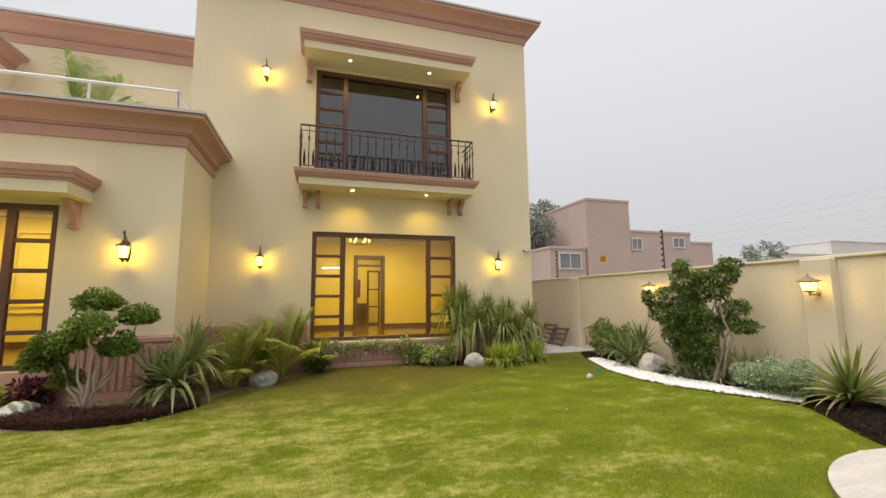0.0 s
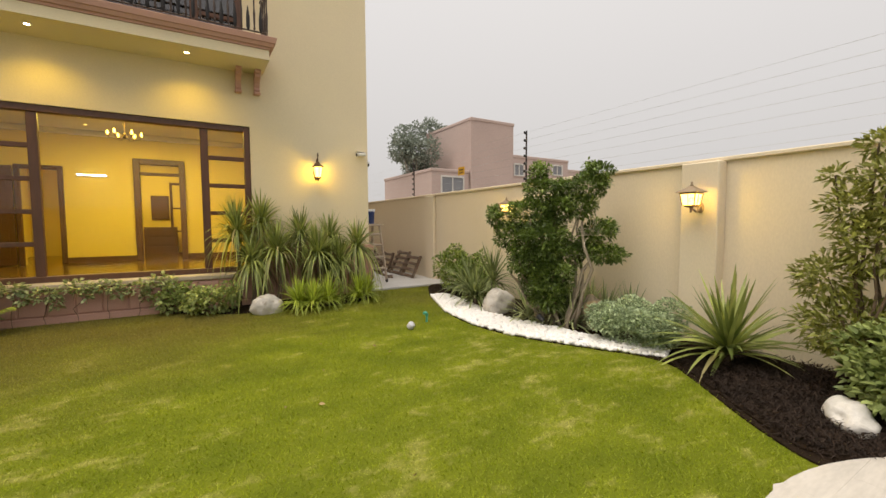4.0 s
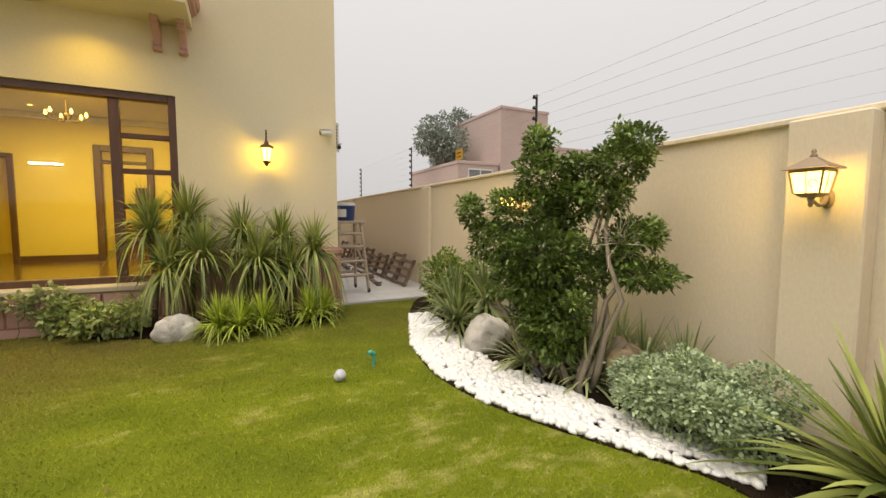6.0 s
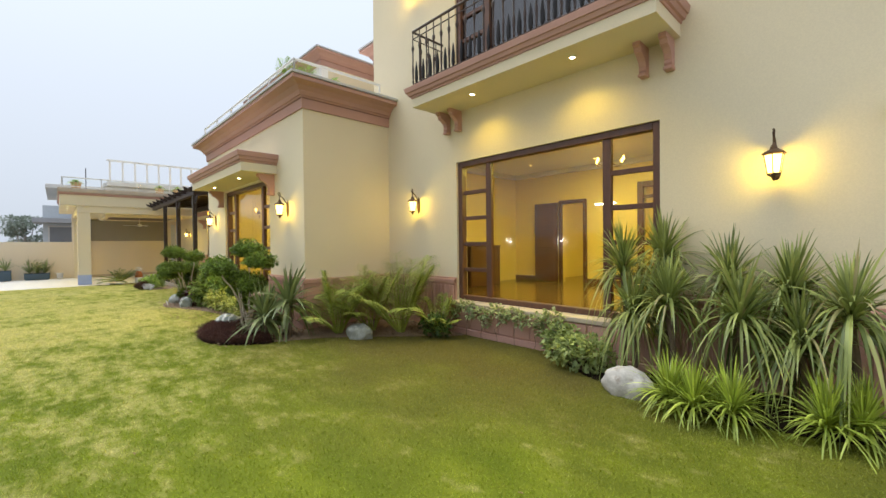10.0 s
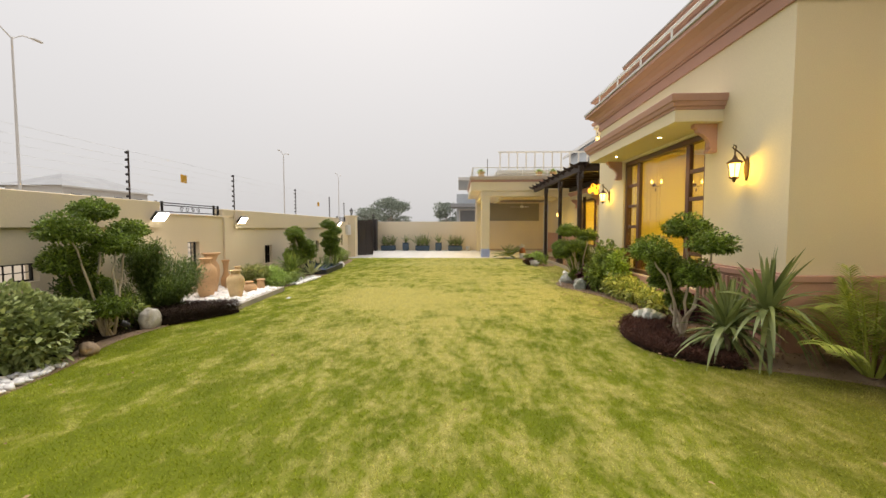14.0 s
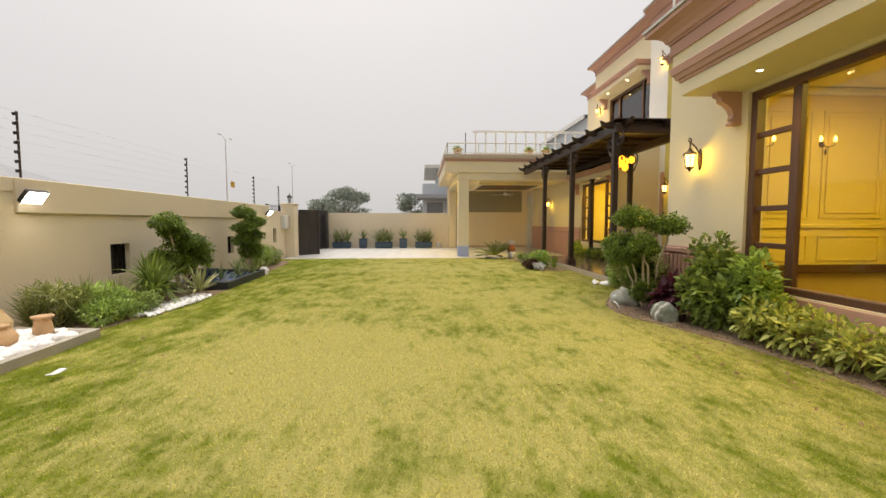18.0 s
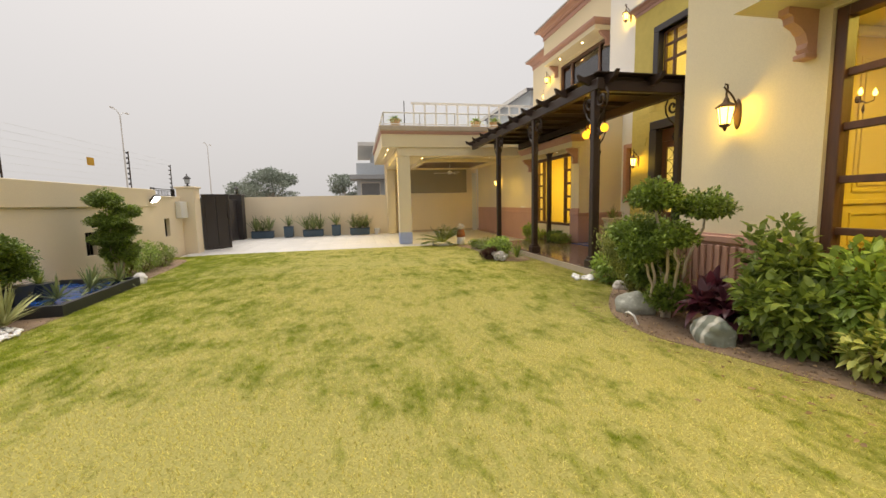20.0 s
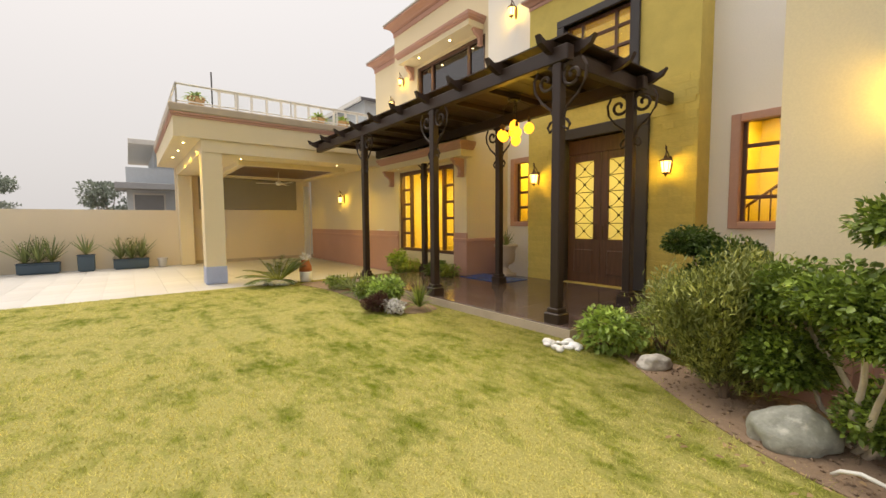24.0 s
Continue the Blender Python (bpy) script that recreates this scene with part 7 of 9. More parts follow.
# ---- bed below the balcony ----
for i, (x, y, z) in enumerate(((3.27, 8.73, 1.22), (3.68, 8.93, 1.36), (3.87, 8.48, 0.9), (4.35, 8.88, 1.12), (4.54, 8.38, 0.82), (4.87, 8.83, 1.02), (5.3, 8.48, 0.92), (4.97, 8.48, 0.62), (3.47, 8.53, 0.72))):
    strap_plant("dracaena", (x, y, 0.02), [(0, 0, z + 0.06)], 185, 0.7, 0.034, 1.0, L_STRAP, "fountain-shaped strap-leaved dracaena below the balcony", lo=-15, group="dracaenas")
for x, y in ((4.29, 7.8), (4.07, 7.88), (5.17, 8.06), (4.57, 7.88), (5.37, 8.18)):
    strap_plant("spider_grass", (x, y, 0.02), [(0, 0, 0.12)], 190, 0.5, 0.022, 0.75, L_TUFT, "bright lime-green arching grass tuft", lo=5, group="grass tufts")
boulder((3.64, 8.03, 0.0), 0.27, 0.17, 0.22, ROCKPALE, "smooth pale rock at the lawn edge", 4, 15)
shrub((2.85, 8.45, 0.02), 0.44, 0.3, 0.46, 0.07, 0.05, L_SAGE, "low pale-green leafy shrub by the window step", per=420, lumps=6)
shrub((2.35, 8.75, 0.02), 0.3, 0.2, 0.5, 0.07, 0.05, L_SAGE, "leafy green shrub by the window step", per=420, lumps=5)
step = setting("window_step", Buf().box(-0.15, 3.62, 8.95, 9.07, -0.04, 0.5, 0.0), TERRA, "raised terracotta plinth under the garden window", "step")
part("step_cap", Buf().box(-0.18, 3.65, 8.91, 9.16, 0.5, 0.575, 0.012), RISER, step, "pale stone sill slab")
part("step_foot", Buf().box(-0.18, 3.65, 8.9, 8.949, -0.04, 0.1, 0.008), TERRA, step)
for i in range(12):
    a = -0.15 + 3.77 * i / 12
    part("plinth_block", Buf().box(a + 0.01, a + 3.77 / 12 - 0.01, 8.925, 8.949, 0.12, 0.48, 0.008), TERRA, step)
for i, x in enumerate((0.1, 0.45, 0.8, 1.15, 1.5, 1.85, 2.15)):
    ob = thing("creeper", (x, 8.84, 0.0), "trailing pale variegated creeper hanging over the step", "creeper", "creepers")
    h = 0.5 + 0.06 * math.sin(i * 2.3)
    part("vine", Buf().tube(bent((0, 0, -0.02), (0.05, 0.04, h), 6, 0.03, i), 0.005, 4), BARK, ob)
    crown("foliage", [((0.0, 0.0, h), (0.19, 0.08, 0.1)), ((0.12, -0.02, h - 0.12), (0.08, 0.06, 0.1))], 620, 0.06, 0.045, L_PALE, ob, inner=0.2)

# ---- bed along the low wing ----
palm((-1.3, 7.3, 0.02), 17, 1.35, "feathery green areca palm clump in the bed", 42, 82)
palm((-0.55, 8.15, 0.02), 20, 1.7, "large feathery areca palm clump by the window", 46, 84)
palm((-1.05, 7.85, 0.02), 12, 1.4, "feathery green areca palm clump by the wall", 45, 86)
palm((0.1, 8.5, 0.02), 9, 0.85, "small feathery palm by the step", 48, 82)
shrub((0.15, 8.4, 0.02), 0.3, 0.25, 0.4, 0.07, 0.045, L_DARK, "low dark-green shrub under the palm", per=420)
boulder((-0.78, 7.42, 0.0), 0.26, 0.17, 0.2, ROCKGREY, "grey-green rock at the lawn edge", 6, 30)
strap_plant("spear_plant", (-1.9, 6.2, 0.02), [(0, 0, 0.36), (-0.28, 0.2, 0.28)], 75, 0.74, 0.07, 0.62, L_SPEAR, "broad-leaved grey-green spear plant in the red mulch bed", group="spear plants")
strap_plant("spear_plant", (-1.8, 6.6, 0.02), [(0, 0, 0.62)], 75, 0.78, 0.07, 0.62, L_SPEAR, "tall broad-leaved grey-green spear plant by the wall", group="spear plants")
cloud_tree((-3.0, 6.28, 0.05), [(0.05, 0.0, 1.52, 0.3, 0.145), (0.53, 0.07, 1.3, 0.27, 0.14), (0.19, -0.55, 1.2, 0.28, 0.15), (0.35, -0.02, 0.87, 0.27, 0.16), (-0.42, -0.05, 0.92, 0.29, 0.16), (-0.58, 0.04, 0.7, 0.27, 0.18), (-0.15, -0.2, 0.98, 0.24, 0.13), (-0.3, 0.1, 0.42, 0.2, 0.13)], "cloud-pruned tree with pale trunks in the red mulch bed")


def mulch(name, ring, n, material, label, h=0.1, soil=SOIL):
    ob = thing(name, (0, 0, 0), label, "mulch", kind="stuff")
    part("mound", bed_sheet(ring, 0.028), soil, ob)
    q = scatter(ring, n) + rng.normal(0, 0.022, (n, 2))
    P = np.concatenate([q, ground_zs(q[:, 0], q[:, 1])[:, None] + rng.uniform(0.01, h, (n, 1))], 1)
    D = round_dirs(n, -20, 60)
    part("fibre", leaf_mesh("fibre", P, D, rng.uniform(0.03, 0.08, n), 0.007, material, droop=0.1), material, ob)


MULCH_DARK = smooth_ring([(6.85, 3.3), (6.45, 2.75), (6.05, 2.25), (5.78, 1.8), (6.3, 1.2), (6.9, 0.4), (7.1, -0.6), (7.7, -0.6), (7.7, 3.3)], 1)
mulch("dark_mulch", MULCH_DARK, 30000, leafy("black_brown_fibre", (0.016, 0.010, 0.007), (0.052, 0.032, 0.022), 0.9), "dark fibrous mulch round the yucca", 0.075)
MULCH_RED = smooth_ring([(-4.2, 6.35), (-3.9, 5.85), (-3.3, 5.5), (-2.7, 5.36), (-2.1, 5.45), (-1.7, 5.8), (-1.45, 6.2), (-1.9, 6.3), (-2.5, 5.95), (-3.1, 6.05), (-3.6, 6.5)], 1)
mulch("red_mulch", MULCH_RED, 26000, L_MULCH, "border of dark red-brown needle mulch", 0.13)
boulder((-3.68, 6.12, 0.05), 0.25, 0.17, 0.15, ROCKVEIN, "pale flat rock on the red mulch", 7, 70)
for i, (x, y, h, r) in enumerate(((-4.45, 6.78, 0.36, 0.26), (-4.9, 6.72, 0.42, 0.3), (-5.4, 6.7, 0.46, 0.32), (-5.9, 6.66, 0.5, 0.34), (-6.35, 6.6, 0.52, 0.34))):
    shrub((x, y, 0.02), r, 0.27, h, 0.1, 0.05, L_VARI, "bright yellow-green variegated shrub below the window", "variegated_shrub", per=260, group="variegated shrubs")
shrub((-3.9, 6.85, 0.02), 0.3, 0.2, 0.4, 0.1, 0.05, L_RED, "dark crimson-leaved shrub by the plinth", per=420)
shrub((-7.05, 6.55, 0.02), 0.42, 0.36, 0.8, 0.12, 0.062, L_MID, "tall leafy mid-green shrub below the window", per=230, lumps=8)
shrub((-7.25, 6.7, 0.02), 0.35, 0.28, 1.28, 0.12, 0.062, L_MID, "tall leafy mid-green shrub near the lantern", per=220, lumps=10)
shrub((-6.6, 6.75, 0.02), 0.32, 0.25, 1.05, 0.12, 0.06, L_LIME, "leafy yellow-green shrub near the wing window", per=200, lumps=9)
strap_plant("cordyline", (-7.72, 6.28, 0.02), [(0, 0, 0.28), (0.2, 0.1, 0.22), (-0.1, 0.18, 0.34)], 56, 0.36, 0.14, 1.05, L_RED, "crimson-leaved cordyline between the rocks", lo=5, hi=80)
cloud_tree((-8.35, 6.35, 0.02), [(0.22, -0.38, 1.45, 0.29, 0.145), (0.45, 0.06, 1.33, 0.26, 0.14), (0.5, -0.35, 1.02, 0.21, 0.13), (-0.05, -0.42, 1.03, 0.31, 0.15), (0.15, -0.5, 0.86, 0.27, 0.16), (-0.4, 0.1, 0.95, 0.28, 0.2), (-0.42, 0.1, 0.5, 0.28, 0.26), (0.1, -0.05, 0.26, 0.24, 0.17)], "cloud-pruned tree with pale trunks by the low wing")
boulder((-8.66, 6.14, 0.0), 0.25, 0.17, 0.19, ROCKGREY, "large smooth grey-green rock by the tree", 8, 35)
boulder((-7.46, 6.12, 0.0), 0.2, 0.16, 0.2, ROCKVEIN, "mottled grey rock under the leafy shrub", 9, 10)
hose = thing("garden_hose", (-8.3, 5.82, 0.02), "short white plastic hose end sticking from the soil", "hose")
part("pipe", Buf().tube([(-0.12, 0.03, 0.02), (-0.08, 0.0, 0.07), (0.0, -0.02, 0.1), (0.1, -0.02, 0.08), (0.15, 0.0, -0.02)], 0.012, 7), WHITEMETAL, hose, smooth=True)


def conifer(at, r, h, n, material, label, name="juniper"):
    ob = thing(name, planted(at), label, "conifer", "conifers")
    part("trunk", Buf().tube([(0, 0, -0.03), (0.02, 0, h * 0.6)], [0.04, 0.015], 7), BARK, ob)
    m = 26
    for i in range(m):
        a, el = i * 2.4, math.radians(18 + 68 * ((i * 0.37) % 1))
        e = np.array([r * math.cos(a) * math.cos(el) * 1.25, r * math.sin(a) * math.cos(el) * 1.25, h * (0.22 + 0.74 * math.sin(el))])
        part("branch", Buf().tube(bent((0, 0, 0.05), tuple(e), 5, 0.02, i), [0.012, 0.01, 0.007, 0.005, 0.003], 5), BARK, ob)
        k = n // m
        t = rng.uniform(0.2, 1.06, k)[:, None]
        P = e * t + rng.normal(0, 0.065, (k, 3)) * (0.45 + 0.75 * t)
        P[:, 2] = np.maximum(P[:, 2], 0.03)
        D = unit(e)[None] * 0.75 + rng.normal(0, 0.6, (k, 3)) + np.array([0, 0, 0.3])
        part("spray", leaf_mesh("spray", P, D, rng.uniform(0.045, 0.085, k), 0.014, material, droop=0.1), material, ob)
    return ob


conifer((-9.2, 6.62, 0.02), 0.5, 1.12, 30000, leafy("golden_conifer", (0.08, 0.125, 0.03), (0.44, 0.46, 0.13), 0.5), "feathery gold-tipped conifer beside the porch")
shrub((-10.45, 7.03, 0.02), 0.36, 0.32, 0.48, 0.08, 0.045, L_LIME, "low yellow-green leafy shrub beside the porch post", per=480)
shrub((-10.03, 7.4, 0.02), 0.4, 0.3, 0.6, 0.06, 0.012, L_MID, "fine-leaved feathery green shrub by the porch", per=700)
cloud_tree((-9.82, 8.4, 0.0), [(-0.35, 0.0, 1.2, 0.33, 0.17), (0.15, -0.1, 1.05, 0.35, 0.17), (-0.15, 0.1, 0.75, 0.35, 0.2), (0.25, 0.2, 0.6, 0.3, 0.2)], "dark cloud-pruned tree beside the porch", leaf=L_DARK)
boulder((-9.88, 6.86, 0.0), 0.17, 0.1, 0.12, ROCKPALE, "pale rock at the lawn edge by the conifer", 10, 50)
pebble_bed("pebble_cluster", [(-11.05, 6.65), (-10.75, 6.55), (-10.65, 6.85), (-10.95, 6.95)], 16, 0.06, 0.01, 16, "few white pebbles at the porch corner")

# ---- bed by the porch ----
shrub((-14.3, 6.3, 0.02), 0.4, 0.35, 0.52, 0.08, 0.045, L_LIME, "yellow-green leafy shrub by the porch", per=480)
shrub((-13.98, 5.95, 0.02), 0.27, 0.22, 0.3, 0.035, 0.01, L_MULCH, "dense dark red-brown clipped mound edging the porch bed", per=3200, lumps=8)
shrub((-13.68, 6.12, 0.02), 0.26, 0.18, 0.2, 0.045, 0.035, L_WHITE, "low clump of small white flowers", per=700)
strap_plant("spider_grass", (-13.6, 6.55, 0.02), [(0, 0, 0.05)], 110, 0.48, 0.02, 0.6, L_MID, "arching green grass tuft by the porch", lo=20, group="grass tufts")
shrub((-15.2, 6.45, 0.02), 0.35, 0.3, 0.4, 0.08, 0.04, L_MID, "mixed green leafy clump by the porch", per=420)
strap_plant("spear_plant", (-15.9, 6.45, 0.02), [(0, 0, 0.05), (0.3, 0.1, 0.08), (-0.35, 0.05, 0.05)], 28, 0.4, 0.05, 0.2, L_SPEAR, "small upright grey-green spear plants", group="spear plants")
shrub((-16.8, 6.5, 0.02), 0.35, 0.3, 0.3, 0.07, 0.04, L_MID, "low green leafy clump by the porch", per=420)
palm((-18.6, 5.7, 0.12), 30, 0.95, "dark stiff-leaved sago palm beside the carport", 8, 58, "sago_palm", 0.16, L_DARK, 0.2, 0.022)
pebble_bed("pebble_ring", [(-18.55 + 0.3 * math.cos(a), 5.7 + 0.42 * math.sin(a)) for a in np.linspace(0, 6.2, 14)], 60, 0.05, 0.03, 60, "ring of white pebbles round the sago palm")
RUST = surface("rust_orange_clay", (0.45, 0.16, 0.06), 0.7)
jug = thing("painted_jug", (-18.72, 6.42, -0.078), "white and rust painted jug with pale flowers", "jug")
part("lower_body", Buf().lathe([(0.13, 0), (0.15, 0.05), (0.16, 0.28)], 18), WHITEMETAL, jug, smooth=True)
part("upper_body", Buf().lathe([(0.16, 0.28), (0.15, 0.42), (0.1, 0.54), (0.11, 0.58)], 18), RUST, jug, "rust-coloured shoulder", True)
crown("bloom", [((0, 0, 0.66), (0.12, 0.12, 0.09))], 700, 0.06, 0.045, L_WHITE, jug, inner=0.2)
for x, lab, mt, h, lf in ((-18.2, "yellow-green leafy shrub below the far window", L_LIME, 0.75, 0.09), (-17.5, "green leafy shrub below the far window", L_MID, 0.5, 0.07), (-16.3, "dark green strap clump below the far window", L_DARK, 0.5, 0.1), (-15.95, "green leafy shrub by the corner", L_MID, 0.45, 0.08)):
    shrub((x, 8.95, 0.02), 0.36, 0.28, h, lf, lf * 0.45, mt, lab, per=400)


def stone_vase(at):
    ob = thing("stone_vase", at, "pale carved stone pedestal vase with a grassy plant", "vase")
    part("pedestal", Buf().box(-0.19, 0.19, -0.19, 0.19, 0, 0.08, 0.01).lathe([(0.16, 0.08), (0.12, 0.13), (0.07, 0.2), (0.08, 0.27)], 20), RISER, ob)
    part("bowl", Buf().lathe([(0.08, 0.27), (0.16, 0.3), (0.22, 0.38), (0.235, 0.5), (0.23, 0.62), (0.26, 0.7), (0.3, 0.74), (0.29, 0.78), (0.24, 0.76)], 24), RISER, ob, smooth=True)
    D = round_dirs(60, 20, 85)
    part("plant", strap_mesh("plant", np.tile([0, 0, 0.74], (60, 1)), D, rng.uniform(0.25, 0.5, 60), 0.025, 0.5 * (1.1 - D[:, 2]), L_SPEAR), L_SPEAR, ob)


stone_vase((-15.05, 10.15, 0.13))
mat_blue = thing("blue_tray", (-14.9, 9.55, 0.138), "bright blue glittering tiled mat on the porch", "mat")
for i in range(10):
    for j in range(6):
        part("tile", Buf().box(-0.7 + i * 0.14, -0.568 + i * 0.14, -0.42 + j * 0.14, -0.288 + j * 0.14, 0, 0.012, 0.003), BLUETILE, mat_blue)

# ---- front bed planting ----
shrub((-1.55, -2.25, 0.02), 0.75, 0.62, 1.0, 0.085, 0.05, leafy("grey_green_leaf", (0.15, 0.21, 0.065), (0.40, 0.45, 0.18), 0.5), "large rounded grey-green shrub by the front wall", per=560, lumps=10)
shrub((-0.2, -2.4, 0.02), 0.6, 0.5, 0.9, 0.085, 0.05, L_MID, "rounded green shrub by the front wall", per=480, lumps=8)
strap_plant("agave", (0.6, -1.95, 0.02), [(0, 0, 0.05)], 34, 0.6, 0.09, 0.35, L_PALE, "pale variegated agave among white pebbles", lo=10)
cloud_tree((-2.95, -2.3, 0.02), [(-0.1, -0.25, 1.9, 0.32, 0.15), (-0.55, -0.1, 1.6, 0.29, 0.14), (-0.1, 0.05, 1.4, 0.33, 0.16), (0.4, -0.2, 1.6, 0.33, 0.2), (0.0, -0.45, 1.15, 0.28, 0.2), (0.05, -0.3, 0.75, 0.3, 0.25), (0.1, 0.1, 0.45, 0.26, 0.15), (0.35, -0.35, 1.15, 0.28, 0.2)], "tall cloud-pruned tree with pale trunks by the front wall")
shrub((-3.1, -2.75, 0.02), 0.5, 0.25, 0.95, 0.07, 0.03, L_DARK, "dark green shrub against the front wall", per=480)
shrub((-3.4, -2.5, 0.02), 0.3, 0.3, 0.6, 0.08, 0.03, L_MID, "green leafy shrub under the tree", per=420)
palm((-3.5, -2.7, 0.02), 8, 0.9, "thin feathery palm by the front wall", 40, 85)
conifer((-4.25, -2.55, 0.02), 0.6, 1.3, 30000, L_CONIFER, "dark bushy juniper beside the urns")
boulder((-3.45, -2.05, 0.02), 0.17, 0.15, 0.24, ROCKPALE, "pale upright rock at the lawn edge", 12, 15)
boulder((-2.05, -1.78, 0.01), 0.17, 0.11, 0.11, ROCKBROWN, "low brown rock at the lawn edge", 13, 40)
g = thing("garden_spike_light", (-2.95, -1.98, 0.03), "small black spike light on the soil", "garden light", "spike lights", turn=30)
part("spike", Buf().tube([(0, 0, -0.03), (0, 0, 0.06)], 0.01, 6), BLACKPLASTIC, g)
part("head", Buf().lathe([(0.03, 0), (0.04, 0.05), (0.045, 0.11)], 10).moved(pose(0, 0, 0.05, 60)), BLACKPLASTIC, g)
MULCH_BROWN = smooth_ring([(-3.45, -1.9), (-3.95, -1.5), (-4.5, -1.12), (-4.72, -1.25), (-4.62, -2.0), (-4.6, -2.7), (-3.9, -2.5)], 1)
mulch("brown_mulch", MULCH_BROWN, 26000, L_BROWN, "heap of dark brown fibre mulch under the juniper", 0.25)
L_STRIPE = leafy("cream_striped_leaf", (0.34, 0.38, 0.14), (0.58, 0.58, 0.32), 0.45)
L_REED = leafy("yellow_green_reed", (0.16, 0.20, 0.05), (0.36, 0.38, 0.12), 0.45)
for x, y, hh in ((-7.7, -2.65, 0.6), (-8.15, -2.4, 0.55), (-8.6, -2.7, 0.6), (-8.9, -2.4, 0.5)):
    strap_plant("spider_grass", (x, y, 0.02), [(0, 0, 0.04)], 120, hh + 0.08, 0.018, 0.6, L_REED, "loose arching yellow-green grass tuft by the urn bed", lo=20, group="grass tufts")
shrub((-7.95, -2.55, 0.02), 0.42, 0.36, 0.62, 0.13, 0.02, L_REED, "loose narrow-leaved olive bush by the urn bed", per=420, lumps=8)
shrub((-8.5, -2.35, 0.02), 0.42, 0.36, 0.55, 0.12, 0.02, L_LIME, "loose narrow-leaved green bush by the urn bed", per=420, lumps=8)
shrub((-8.15, -1.98, 0.02), 0.5, 0.3, 0.36, 0.07, 0.02, L_LIME, "low feathery bright green ground cover", per=800)
shrub((-8.75, -1.95, 0.02), 0.4, 0.3, 0.34, 0.07, 0.02, L_MID, "low green ground cover by the gravel", per=700)
strap_plant("fan_palm", (-9.55, -2.3, 0.02), [(0, 0, 0.4), (0.2, 0.2, 0.25), (-0.25, 0.05, 0.28)], 120, 0.6, 0.055, 0.6, L_MID, "bushy strap-leaved green plant by the front wall", lo=0)
strap_plant("spider_grass", (-10.35, -1.85, 0.02), [(0, 0, 0.06)], 75, 0.58, 0.045, 0.4, L_STRIPE, "striped pale spider plant at the trough", lo=10, group="grass tufts")
cloud_tree((-10.75, -2.4, 0.02), [(0.45, 0.0, 1.46, 0.32, 0.15), (0.15, -0.05, 1.28, 0.3, 0.14), (-0.05, 0.05, 1.08, 0.36, 0.17), (-0.35, 0.05, 0.92, 0.36, 0.18), (-0.5, 0.0, 0.68, 0.34, 0.18), (0.05, -0.1, 0.6, 0.4, 0.22), (0.4, -0.1, 0.75, 0.3, 0.2)], "dark cloud-pruned bush by the front wall", trunks=True, leaf=L_TOPI)
cloud_tree((-14.1, -2.4, 0.02), [(0.15, -0.05, 1.75, 0.34, 0.16), (-0.28, 0.1, 1.5, 0.3, 0.14), (0.2, 0.0, 1.32, 0.34, 0.15), (-0.2, 0.0, 1.1, 0.34, 0.16), (0.15, 0.0, 0.95, 0.36, 0.16), (-0.05, 0.05, 0.65, 0.36, 0.22)], "tall dark cloud-pruned tree near the gate", leaf=L_TOPI)
for x, y in ((-11.6, -2.0), (-12.4, -2.0), (-12.9, -2.2), (-13.2, -1.95)):
    strap_plant("spear_plant", (x, y, 0.1), [(0, 0, 0.06)], 40, 0.42, 0.045, 0.35, L_SPEAR, "grey-green spear plant in the black trough", group="spear plants")
POTDARK = surface("dark_clay_pot", (0.035, 0.04, 0.045), 0.5)
for x, y, s in ((-11.35, -2.45, 1.0), (-12.0, -2.5, 0.8)):
    p = thing("trough_pot", (x, y, 0.02), "dark square plant pot standing in the trough", "pot", "trough pots")
    part("pot_body", Buf().lathe([(0.14 * s, 0), (0.2 * s, 0.3 * s), (0.21 * s, 0.33 * s)], 4, square=True), POTDARK, p)
    D = round_dirs(30, 30, 85)
    part("plant", strap_mesh("plant", np.tile([0, 0, 0.3 * s], (30, 1)), D, rng.uniform(0.2, 0.4, 30), 0.03, 0.4 * (1.1 - D[:, 2]), L_MID), L_MID, p)
shrub((-14.6, -2.5, 0.02), 0.5, 0.35, 0.75, 0.06, 0.018, L_LIME, "feathery yellow-green shrub near the gate", per=700, lumps=7)
shrub((-15.6, -2.6, 0.02), 0.5, 0.3, 0.8, 0.06, 0.018, L_LIME, "feathery yellow-green shrub by the front wall", per=600, lumps=7)
shrub((-16.6, -2.6, 0.02), 0.5, 0.3, 0.65, 0.06, 0.018, L_MID, "feathery green shrub by the meter box", per=600, lumps=7)
WHITECLOTH = surface("white_sacking", (0.7, 0.68, 0.66), 0.8, bump=0.5, depth=0.01)
boulder((-13.75, -1.85, 0.0), 0.2, 0.14, 0.16, WHITECLOTH, "white crumpled plastic sack lying at the trough", 15, 25, "plastic_sack")

